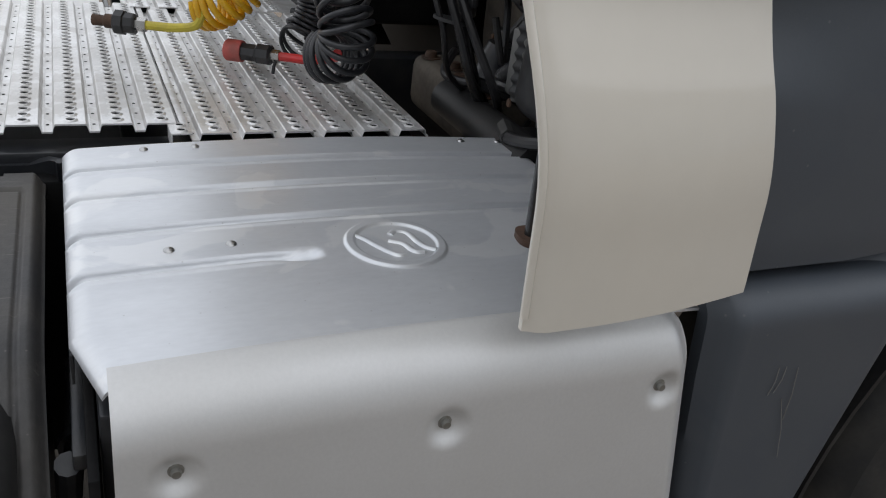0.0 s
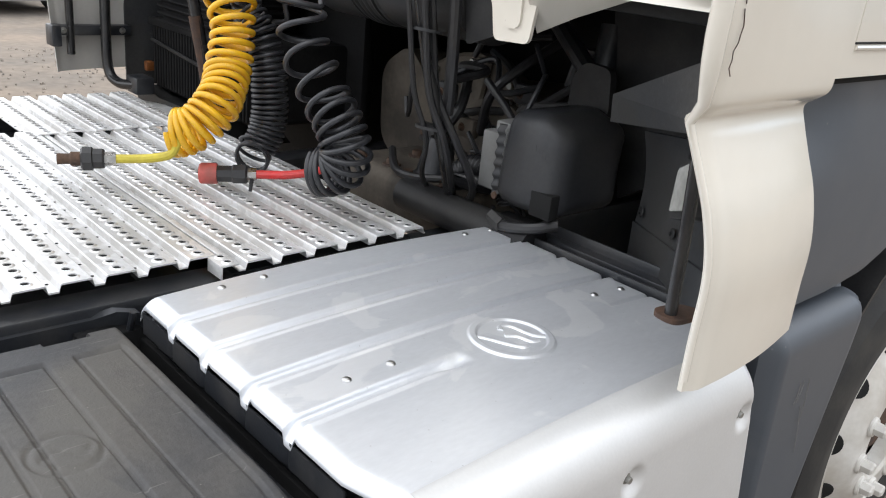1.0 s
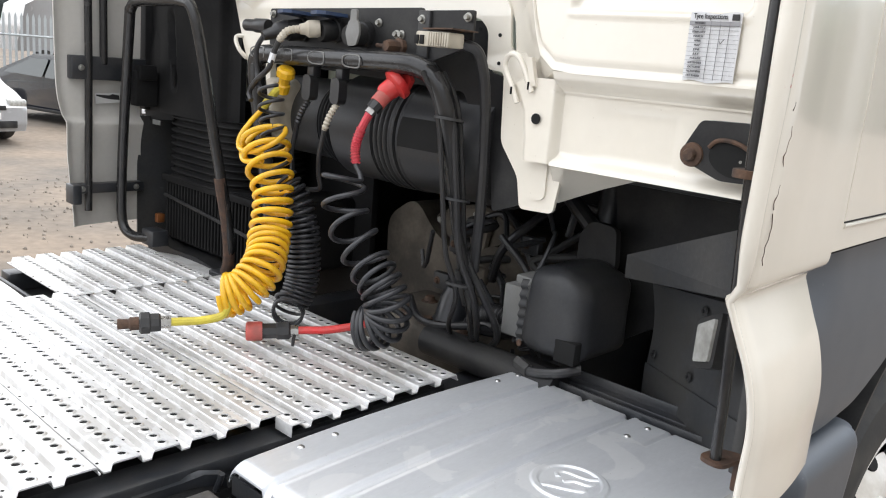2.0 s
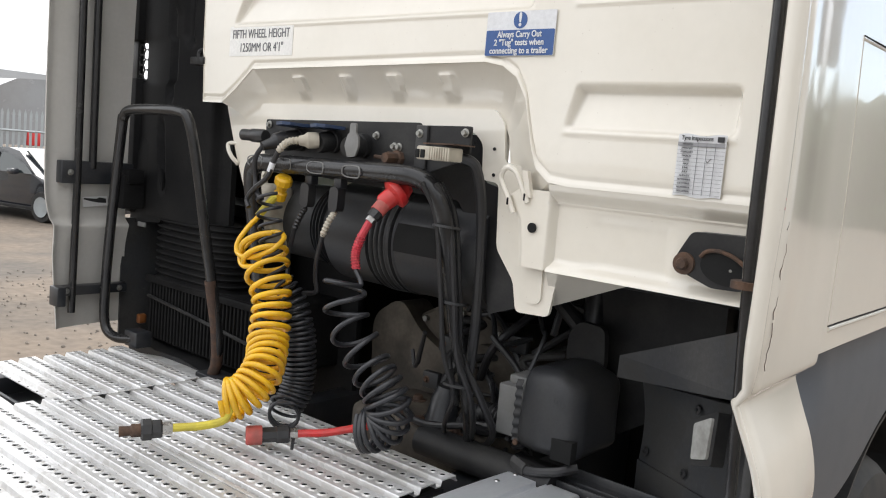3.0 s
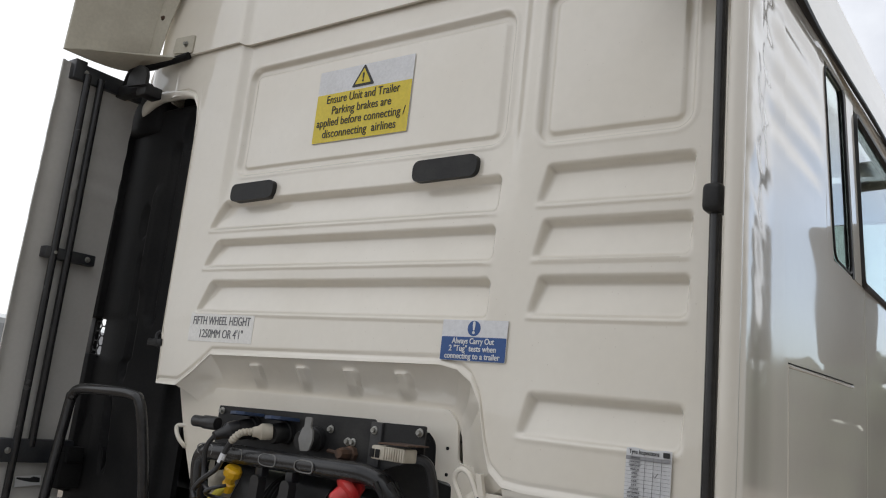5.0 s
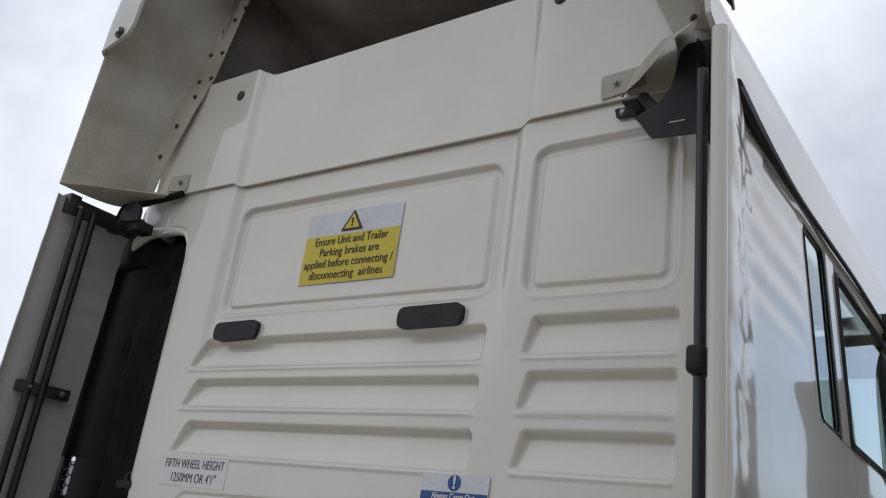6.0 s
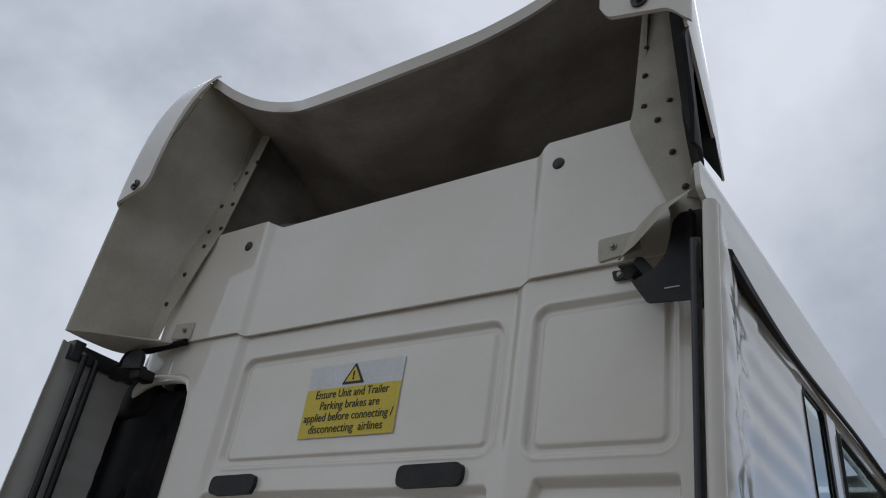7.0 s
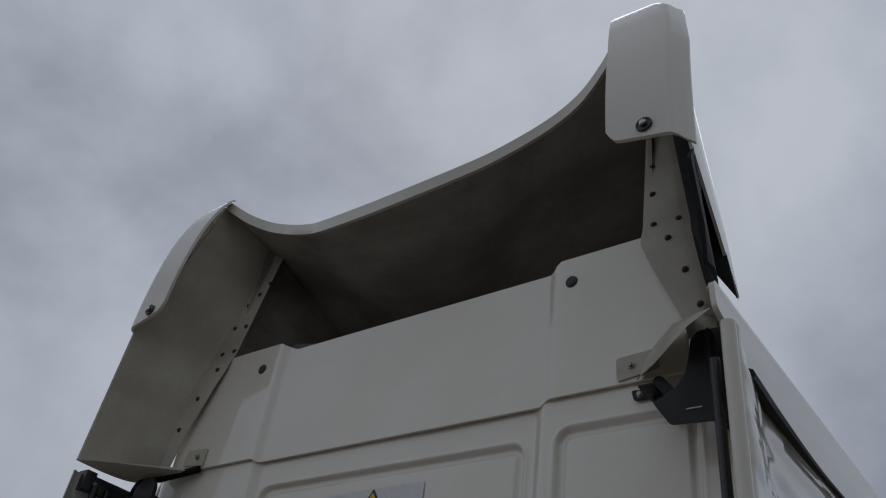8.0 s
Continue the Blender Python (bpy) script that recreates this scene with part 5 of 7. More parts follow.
chart = thing("tyre_inspection_chart", "creased white tyre inspection chart on the cab wall", "chart")
part("card", sheet(lambda u, v: (0.884 + 0.094 * u + 0.003 * v * 0, -0.006 - 0.002 * math.sin(u * 7) * v * (1 - v), 1.728 + 0.116 * v + 0.002 * math.sin(u * 9)), steps(0, 1, 10), steps(0, 1, 10), (0, 0.0012, 0)), PAPER, chart)
words("Tyre Inspections", 0.0125, (0.922, -0.0085, 1.8375), INK, chart, 0.062)
part("corner_mark", sign_card(0.961, 0.974, 1.832, 1.842, -0.0085, INK, 0.001, 0.001), INK, chart)
part("head_row", sign_card(0.885, 0.976, 1.8225, 1.8295, -0.0088, GREY_INK, 0.0005, 0.0008), GREY_INK, chart)
for i, month in enumerate("MONTH JANUARY FEBRUARY MARCH APRIL MAY JUNE JULY AUGUST SEPTEMBER OCTOBER NOVEMBER DECEMBER".split()):
    z = 1.826 - 0.0074 * i
    words(month, 0.0052, (0.9045, -0.0094, z), DIM_INK, chart)
    part("rule", box(0.885, 0.977, -0.0089, -0.0079, z - 0.0038, z - 0.0034, 0), DIM_INK, chart)
for x in (0.925, 0.942, 0.959):
    part("rule", box(x - 0.00025, x + 0.00025, -0.0089, -0.0079, 1.732, 1.830, 0), DIM_INK, chart)
part("tick", tube([(0.944, -0.0095, 1.797), (0.9465, -0.0095, 1.7925), (0.953, -0.0095, 1.801)], 0.0006, 4), INK, chart)


def step_pad(x0, x1, z0, z1):
    return plate([(x, -0.007, z) for x, z in rounded([(x0, z0), (x1, z0 + 0.003), (x1, z1), (x0, z1 - 0.003)], 0.024, 7)], (0, 0.032, 0), 0.006, 3)


part("wall_buffer", step_pad(-0.474, -0.283, 2.437, 2.495), BLACK, truck, "black rubber buffer pad on the wall")
part("wall_buffer", step_pad(0.247, 0.448, 2.442, 2.502), BLACK, truck, "black rubber buffer pad on the wall")
part("small_latch", tube(path([(-0.70, 0.02, 2.03), (-0.73, 0.0, 2.02), (-0.72, 0.0, 1.985), (-0.69, 0.02, 1.97)], 5), 0.008, 8), BLACK, truck)

# ---------------------------------------------------------------- chassis
for x0, x1 in ((0.315, 0.405), (-0.405, -0.315)):
    part("frame_rail", box(x0, x1, -2.6, 2.1, 0.70, 0.965, 0.008), STEEL, truck, "black chassis rail")
for y in (-0.12, -0.50, -0.98, -1.6):
    part("cross_member", box(-0.40, 0.40, y - 0.05, y + 0.05, 0.80, 0.955, 0.006), STEEL, truck)
part("deck_bearer", box(0.345, 0.415, -2.2, -0.03, 0.962, 0.992, 0.004), STEEL, truck, "black deck bearer")
part("deck_bearer", box(-0.60, -0.54, -0.52, -0.03, 0.95, 0.992, 0.004), STEEL, truck)
part("side_bearer", box(-1.02, -0.95, -0.50, -0.10, 0.93, 0.992, 0.004), STEEL, truck)
part("outrigger", tube(path([(0.40, -0.66, 0.90), (0.44, -0.655, 0.93), (0.47, -0.655, 0.985), (0.475, -0.655, 1.0)], 5), 0.006, 8), STEEL, truck)
part("angle_bracket", plate([(0.405, -0.86, 0.975), (0.405, -0.70, 0.975), (0.425, -0.67, 0.99), (0.445, -0.64, 0.99), (0.445, -0.63, 0.93), (0.405, -0.63, 0.90), (0.405, -0.86, 0.90)], (0.02, 0, 0), 0.003), STEEL, truck, "black stepped bracket")
part("axle_beam", box(-0.95, 0.95, 1.02, 1.15, 0.42, 0.56, 0.02), STEEL, truck)
part("pipe_bundle", tube(path([(0.475, -0.66, 0.62), (0.62, -0.658, 0.70), (0.80, -0.662, 0.70), (1.0, -0.665, 0.78), (1.08, -0.66, 0.90)], 8), 0.014, 10), STEEL, truck, "black pipe beside the silencer cover")
part("pipe_ring", lathe([(0.014, -0.01), (0.022, -0.01), (0.022, 0.01), (0.014, 0.01)], (0.80, -0.662, 0.70), (1, 0, 0.1), 14), STEEL, truck)
part("cover_frame", box(0.50, 1.10, -0.628, -0.60, 0.60, 0.97, 0.006), STEEL, truck)
# added plate: hides the ground and keeps this gap dark
part("side_shield", box(0.45, 1.165, -0.641, -0.630, 0.28, 0.945, 0.002), TOWER, truck, "black plate added to darken the gap under the silencer cover")
part("cover_rail", box(0.66, 1.10, -0.655, -0.640, 0.905, 0.925, 0.003), STEEL, truck)

# ---------------------------------------------------------------- silencer cover: aluminium top and front
RIB_X = (0.596, 0.698, 0.812, 0.918)


def crown(y):
    """Height of the cover, which is arched along the truck."""
    return 1.032 + 0.012 * max(0.0, 1 - ((y + 0.26) / 0.40) ** 2)


def cover_top(u, v):
    """u across the truck from the deck outwards, v along the truck."""
    y = -0.650 + 0.770 * v
    x = 0.490 + 0.642 * u
    z = crown(y)
    for i, c in enumerate(RIB_X):
        end = 1 - smoothstep(-0.42, -0.365, y) if i == 3 else 1.0
        z += end * (0.0024 * smoothstep(0.007, 0.0, abs(x - c - 0.020)) - 0.0105 * smoothstep(0.0125, 0.0075, abs(x - c - 0.004)))
        z -= 0.006 * smoothstep(-0.628, -0.655, y) * smoothstep(0.015, 0.009, abs(x - c - 0.006))
    z -= 0.007 * smoothstep(0.022, 0.0, abs(x - 0.925)) * smoothstep(-0.43, -0.385, y) * smoothstep(-0.350, -0.372, y)
    if u >= 0:
        z -= 0.0055 * smoothstep(0.008, 0.0, abs(x - 0.915)) * smoothstep(-0.02, 0.03, y)
        d = math.hypot(x - 0.916, y + 0.252)
        z += 0.0034 * (smoothstep(0.0690, 0.0655, d) - smoothstep(0.0565, 0.0530, d))
    z -= 0.030 * (1 - math.sqrt(max(0.0, 1 - (max(0.0, -0.625 - y) / 0.030) ** 2)))
    z -= 0.026 * (1 - math.sqrt(max(0.0, 1 - (max(0.0, 0.516 - x) / 0.024) ** 2)))
    z -= 0.018 * (1 - math.sqrt(max(0.0, 1 - (max(0.0, y - 0.10) / 0.020) ** 2)))
    rear_cut = 0.0
    if x > 1.035:
        rear_cut = (x - 1.035) * 0.28 * (1 - v)
    return (x, y + rear_cut, z - 0.003 * smoothstep(0.5, 1.0, u))


silencer = part("silencer_cover", sheet(cover_top, steps(0, 1, 400), [0.06 * i / 14 for i in range(14)] + steps(0.06, 0.42, 50) + steps(0.422, 0.62, 100) + steps(0.63, 1, 50), (0, 0, -0.004)), ALU, truck, "ribbed brushed aluminium silencer cover", smooth=60)
for stroke in (((-0.80, -0.62), (-0.62, -0.40), (-0.40, 0.10), (-0.16, 0.48), (0.03, 0.50)), ((-0.12, -0.22), (0.14, -0.02), (0.26, 0.38), (0.46, 0.45)), ((0.0, -0.52), (0.17, -0.68), (0.40, -0.55), (0.49, -0.05), (0.58, 0.22), (0.76, 0.40))):
    part("emblem_stroke", tube(path([(0.920 + 0.056 * b, -0.252 + 0.062 * a, 1.0392) for a, b in stroke], 6), 0.0068, 12), ALU, silencer)
part("rear_edge", sheet(lambda u, v: (0.50 + 0.54 * u, -0.6498 + 0.004 * smoothstep(0.010, 0.0, min(abs(0.50 + 0.54 * u - c) for c in RIB_X)), 1.006 - 0.035 * v), steps(0, 1, 90), steps(0, 1, 3), (0, 0.003, 0)), STEEL, silencer)
part("inner_edge", box(0.489, 0.4925, -0.63, 0.10, 0.95, 1.008, 0.001), ALU, silencer)


def cover_front(u, v):
    y0 = -0.617 - 0.004 * v
    y1 = lerp_table([(0, 0.022), (0.12, 0.047), (0.3, 0.060), (1.0, 0.115)], v)
    y = y0 + (y1 - y0) * u
    r = 0.062
    if v < 0.26:
        a = v / 0.26 * math.pi / 2
        x, z = 1.118 + r * math.sin(a), 0.974 + (r + crown(y) - 1.032) * math.cos(a)
    else:
        x, z = 1.118 + r + 0.012 * (v - 0.26), 0.974 - 0.50 * (v - 0.26)
    for by, bz in ((-0.562, 0.945), (-0.276, 0.949), (0.015, 0.950)):
        x -= 0.012 * smoothstep(0.030, 0.006, math.hypot(y - by, z - bz))
    x -= 0.02 * smoothstep(0.035, 0.0, y1 - y) ** 2
    return (x, y, z)


front = part("silencer_front", sheet(cover_front, steps(0, 1, 150), [0.26 * i / 20 for i in range(20)] + steps(0.26, 0.45, 24) + steps(0.47, 1.0, 10), (-0.004, 0, -0.001)), SATIN_ALU, truck, "satin aluminium outer silencer cover with sunk bolts", smooth=60)
for y, z in ((-0.562, 0.945), (-0.276, 0.949), (0.015, 0.950)):
    piece("bolt", BOLT, front, frame_at((1.1675, y, z), (1, 0, 0)) @ Matrix.Scale(0.85, 4))
for x, y in ((0.535, -0.533), (0.535, -0.456), (0.533, 0.010), (0.533, 0.084), (0.881, -0.534), (0.881, -0.459), (0.872, 0.005), (0.876, 0.078)):
    piece("rivet", RIVET_HEAD, silencer, frame_at((x, y, crown(y) - 0.0005), (0, 0, 1)))
part("silencer_body", box(0.52, 1.12, -0.60, 0.06, 0.45, 0.96, 0.03), STEEL, truck)
# added black block, so the gap before the battery box reads dark
part("mounting_bracket", box(0.425, 0.465, -0.735, -0.60, 0.42, 0.962, 0.006), TOWER, truck, "black block added to darken the gap beside the box")

# black cover on the box behind it


def box_cover(u, v):
    x = 0.470 + 0.70 * u
    y = -1.62 + 0.943 * v
    z = 0.990
    for y0, y1 in ((-0.773, -0.706), (-0.883, -0.815), (-0.980, -0.916), (-1.090, -1.024), (-1.20, -1.132), (-1.31, -1.242)):
        d = inside(x, y, 0.557, 1.3, y0, y1, 0.006)
        z -= 0.0045 * smoothstep(0.0045, 0.0015, abs(d)) + 0.0012 * smoothstep(0.0, 0.004, d)
    d = math.hypot(x - 0.775, y + 0.862)
    z -= 0.003 * smoothstep(0.006, 0.0, abs(d - 0.042))
    z -= 0.0025 * smoothstep(0.006, 0.0, abs(x - 0.775 - 0.010 * math.sin((y + 0.86) * 110))) * smoothstep(0.036, 0.028, d)
    z -= 0.020 * smoothstep(0.0, 1.0, max(0.0, y + 0.697) / 0.020) ** 2
    z -= 0.10 * smoothstep(0.93, 1.20, x) ** 1.2 + 0.03 * smoothstep(0.495, 0.470, x)
    if 0.455 < x < 0.50 and -0.80 < y < -0.735:
        z -= 0.02
    return (x, y, z)


lid = part("battery_box_lid", sheet(box_cover, steps(0, 1, 120), [0.3 * i / 10 for i in range(10)] + steps(0.3, 1, 330), (0, 0, -0.006)), COVER, truck, "weathered black plastic lid with pressed panels", smooth=60)
part("box_body", box(0.48, 1.165, -1.62, -0.705, 0.40, 0.965, 0.03, 3), BLACK, truck, "black plastic box under the lid")
part("box_front", sheet(lambda u, v: (1.165 + 0.025 * math.sin(v * math.pi), -1.62 + 0.915 * u, 0.90 - 0.45 * v), steps(0, 1, 10), steps(0, 1, 12), (-0.01, 0, 0)), BLACK, truck)
part("box_band", box(1.05, 1.195, -0.716, -0.700, 0.70, 0.712, 0.003), STEEL, truck)
part("box_clasp", lathe([(0.0, 0.012), (0.012, 0.012), (0.014, 0.0)], (1.19, -0.735, 0.68), (1, 0, 0), 12), RUST, truck)

# ---------------------------------------------------------------- tread deck
PITCH, DECK_Z = 0.0725, 1.028


def plank_mesh(length, lead=0.0, seed=1):
    """One ridge of the tread deck along x, from 0 to -length: a folded sheet with raised holes and small drain holes."""
    outline = [(0.0, -0.013), (0.0125, -0.013), (0.0160, -0.0015), (0.0178, 0.0), (0.0640, 0.0), (0.0658, -0.0015), (0.0690, -0.013), (0.0722, -0.013)]
    verts, faces, mats = [], [], []

    def quad(*p, m=0):
        i = len(verts)
        verts.extend(p)
        faces.append(tuple(range(i, i + len(p))))
        mats.append(m)

    t = 0.003
    for (ya, za), (yb, zb) in zip(outline, outline[1:]):
        quad((0, ya, za), (0, yb, zb), (-length, yb, zb), (-length, ya, za))
        quad((0, ya, za - t), (-length, ya, za - t), (-length, yb, zb - t), (0, yb, zb - t))
        quad((0, ya, za - t), (0, yb, zb - t), (0, yb, zb), (0, ya, za))
        quad((-length, ya, za - t), (-length, ya, za), (-length, yb, zb), (-length, yb, zb - t))
    rnd = random.Random(seed)
    for row, y in ((0, 0.0410),):
        x = -0.020 - 0.014 * row
        while x > -length + 0.012:
            n = 10
            cx, cy = x + rnd.uniform(-0.0006, 0.0006), y
            ring = lambda r, z: [(cx + r * math.cos(2 * math.pi * k / n), cy + r * math.sin(2 * math.pi * k / n), z) for k in range(n)]
            a, b, c, d = ring(0.0125, 0.0001), ring(0.0088, 0.0024), ring(0.0074, 0.0024), ring(0.0072, 0.0004)
            for k in range(n):
                q = (k + 1) % n
                quad(a[k], a[q], b[q], b[k])
                quad(b[k], b[q], c[q], c[k])
                quad(c[k], c[q], d[q], d[k])
            quad(*d, m=1)
            x -= 0.0300
    x = -0.035
    while x > -length + 0.02:
        quad(*[(x + 0.0036 * math.cos(2 * math.pi * k / 8), 0.0050 + 0.0030 * math.sin(2 * math.pi * k / 8), -0.0126) for k in range(8)], m=1)
        x -= 0.057
    me = bpy.data.meshes.new("tread_plank")
    me.from_pydata(verts, [], faces)
    me.materials.append(DECK)
    me.materials.append(HOLE)
    me.polygons.foreach_set("material_index", mats)
    me.update()
    return me


deck = part("tread_deck", box(-0.55, 0.40, -0.44, -0.02, 0.985, 0.993, 0.0), STEEL, truck, "perforated aluminium tread planks laid across the chassis")
long_plank, left_plank, rear_plank = plank_mesh(0.985, seed=1), plank_mesh(0.455, seed=2), plank_mesh(0.975, seed=3)
for i in range(6):
    piece("tread_plank", long_plank, deck, Matrix.Translation((0.436, -0.012 - PITCH * (i + 1), DECK_Z)))
for i in range(6):
    piece("tread_plank", left_plank, deck, Matrix.Translation((-0.548 + 0.006 * (i % 2), -0.055 - PITCH * (i + 1), DECK_Z + 0.004)))
for i in range(13):
    piece("tread_plank", rear_plank, deck, Matrix.Translation((0.383, -0.458 - 0.004 * (i >= 5) - PITCH * (i + 1), DECK_Z + 0.001)))
end_strip = part("end_plate", box(0.384, 0.436, -0.480, -0.446, 1.0245, 1.0280, 0.001), DECK, deck)
part("end_lip", box(0.384, 0.436, -0.4815, -0.4785, 1.002, 1.0278, 0.001), DECK, end_strip)
for x in (0.397, 0.423):
    part("raised_hole", lathe([(0.0, 0.0012), (0.0064, 0.0012), (0.0068, 0.0030), (0.0080, 0.0030), (0.0115, 0.0)], (x, -0.463, 1.0281), (0, 0, 1), 14), DECK, end_strip)
    part("hole", lathe([(0.0, 0.0016), (0.0062, 0.0016), (0.0062, 0.0)], (x, -0.463, 1.0281), (0, 0, 1), 14), HOLE, end_strip)
part("joint_strip", box(-0.545, 0.383, -0.4605, -0.4468, 1.0240, 1.0282, 0.001), DECK, deck)
# unseen plate added under the planks to keep their gaps dark
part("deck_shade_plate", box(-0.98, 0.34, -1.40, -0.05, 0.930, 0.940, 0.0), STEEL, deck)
# dark strip standing in for the shaded gap behind the left planks
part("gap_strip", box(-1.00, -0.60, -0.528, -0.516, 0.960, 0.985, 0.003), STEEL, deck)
part("white_wing", sheet(lambda u, v: (-1.20 + 0.62 * u, -1.9 + 1.36 * v, 0.955 + 0.035 * math.sin(math.pi * (0.2 + 0.6 * u))), steps(0, 1, 14), steps(0, 1, 20), (0, 0, -0.01)), SATIN_ALU, truck, "pale aluminium cover beside the deck")
part("left_step_plate", sheet(lambda u, v: (-0.98 + 0.40 * u, -0.045 + 0.10 * v * math.sin(math.pi * (0.15 + 0.7 * u)), 1.012 - 0.01 * v), steps(0, 1, 20), steps(0, 1, 6), (0, 0, -0.006)), DECK, truck)

# ---------------------------------------------------------------- air intake tower on the left


def groove(u, v, uc, v0, v1, w=0.035):
    return smoothstep(w, w * 0.35, abs(u - uc)) * smoothstep(v0, v0 + 0.04, v) * smoothstep(v1, v1 - 0.04, v)


def tower_face(u, v):
    x0 = -1.140 - 0.032 * (1 - smoothstep(0.335, 0.345, v) * smoothstep(0.453, 0.443, v))
    x = x0 + (-0.66 - x0) * u
    y = 0.062 - 0.016 * math.sin(math.pi * u) + 0.03 * smoothstep(0.86, 0.90, u)
    y += 0.020 * groove(u, v, 0.40, 0.28, 0.62, 0.05) + 0.020 * groove(u, v, 0.58, 0.42, 0.92, 0.07) - 0.016 * groove(u, v, 0.47, 0.50, 0.80, 0.05)
    y += 0.022 * groove(u, v, 0.30 + 0.30 * max(0.0, 0.25 - v), 0.05, 0.26, 0.05) + 0.018 * smoothstep(0.05, 0.03, math.hypot((u - 0.36) * 0.8, v - 0.70)) + 0.018 * smoothstep(0.06, 0.04, math.hypot((u - 0.70) * 0.7, v - 0.93))
    return (x, y, 1.47 + 1.35 * v)


tower = part("intake_tower", sheet(tower_face, steps(0, 1, 80), steps(0, 1, 150), (0, 0.02, 0)), TOWER, truck, "tall dusty black plastic air intake tower", smooth=50)
part("tower_side", box(-1.245, -1.168, 0.036, 0.40, 1.47, 1.942, 0.006), TOWER, tower)
part("tower_side", box(-1.245, -1.168, 0.036, 0.40, 2.072, 2.80, 0.006), TOWER, tower)
part("tower_back", box(-1.10, -0.66, 0.40, 0.44, 1.47, 2.82, 0.01), TOWER, tower)
part("tower_cap", box(-1.12, -0.70, 0.05, 0.44, 2.79, 2.83, 0.015, 3), TOWER, tower)
part("corner_filler", box(-1.16, -0.90, 0.10, 0.14, 2.74, 2.975, 0.02), TOWER, tower)
part("tower_shoulder", box(-1.20, -0.985, 0.030, 0.40, 2.74, 2.925, 0.03, 3), TOWER, tower)
part("tower_latch", lathe([(0.0, 0.02), (0.012, 0.02), (0.02, 0.01), (0.02, 0.0)], (-0.76, 0.06, 2.02), (0, -1, 0), 14), BLACK, tower)
# honeycomb grille at the tower's outer edge
grille = part("honeycomb_grille", box(-1.245, -1.206, 0.060, 0.085, 1.938, 2.076, 0.002), BLACK, tower, "black honeycomb grille open to the daylight")
HEX = finish(merge(*[tube([(0.020 * math.cos(math.pi / 3 * k), 0.020 * math.sin(math.pi / 3 * k), 0), (0.020 * math.cos(math.pi / 3 * (k + 1)), 0.020 * math.sin(math.pi / 3 * (k + 1)), 0)], 0.0026, 5) for k in range(6)]), "cell", BLACK)
for i in range(4):
    for j in range(2):
        piece("cell", HEX, grille, frame_at((-1.190 + 0.031 * j, 0.068, 1.938 + 0.0346 * i + 0.0173 * j), (0, -1, 0)))
neck = part("intake_neck", plate([(x, 0.055, z) for x, z in rounded([(-1.20, 1.432), (-1.20, 1.64), (-1.12, 1.74), (-1.0, 1.62), (-1.0, 1.452)], 0.012)], (0, 0.2, 0), 0.006), TOWER, truck, "black intake neck")


def bellows(u, v):
    a = u * 2 * math.pi
    fold = 0.0075 * math.sin(v * 10 * 2 * math.pi)
    sx, sy = 0.235 + fold, 0.16 + fold
    c, s = math.cos(a), math.sin(a)
    k = (abs(c) ** 4 + abs(s) ** 4) ** -0.25
    return (-0.845 + sx * c * k * 0.97, 0.21 + sy * s * k, 1.255 + 0.225 * v)


def closed(fn, nu, nv):
    bm = bmesh.new()
    rings = [[bm.verts.new(fn(i / nu, j / nv)) for i in range(nu)] for j in range(nv + 1)]
    for a, b in zip(rings, rings[1:]):
        for i in range(nu):
            bm.faces.new((a[i], a[(i + 1) % nu], b[(i + 1) % nu], b[i]))
    bm.faces.new(rings[0][::-1])
    bm.faces.new(rings[-1])
    return bm


part("neck_label", box(-1.140, -1.090, 0.050, 0.0555, 1.424, 1.440, 0.001), GREYBOX, neck, "small pale label")
part("left_mudguard", sheet(lambda u, v: (-1.168 + 0.012 * math.sin(3 * u), 0.012 + 0.46 * u, 1.02 + 0.43 * v), steps(0, 1, 12), steps(0, 1, 10), (-0.008, 0, 0)), DUSTY, truck, "black plastic mudguard panel")
part("wall_latch", box(-0.775, -0.702, -0.007, 0.035, 1.979, 2.004, 0.004), BLACK, truck, "black rubber latch")
part("bellows", closed(bellows, 48, 110), TOWER, truck, "ribbed black rubber bellows", smooth=80)
filterbox = part("filter_housing", box(-1.06, -0.42, 0.065, 0.50, 1.03, 1.262, 0.02, 3), TOWER, truck, "ribbed black filter housing")
FIN = finish(box(-0.004, 0.004, -0.012, 0.004, 0.0, 0.205, 0.002, 1), "fin", TOWER)
for i in range(32):
    piece("fin", FIN, filterbox, Matrix.Translation((-1.04 + 0.0195 * i, 0.066, 1.045)))
part("housing_ledge", box(-1.07, -0.42, 0.048, 0.07, 1.238, 1.262, 0.005), TOWER, filterbox)
part("housing_rail", tube([(-1.05, 0.052, 1.19), (-0.75, 0.05, 1.165), (-0.45, 0.05, 1.135)], 0.006, 6), BLACK, filterbox)
under = part("mounting_foot", plate([(x, 0.03, z) for x, z in rounded([(-1.12, 0.955), (-1.13, 1.02), (-1.06, 1.04), (-0.96, 1.015), (-0.80, 1.02), (-0.62, 1.0), (-0.50, 0.955)], 0.012)], (0, 0.22, 0), 0.006), BLACK, truck, "black mounting foot under the filter")
part("marker_lamp", box(-1.130, -1.106, 0.055, 0.085, 1.074, 1.108, 0.006), AMBER, truck, "small amber marker lamp")

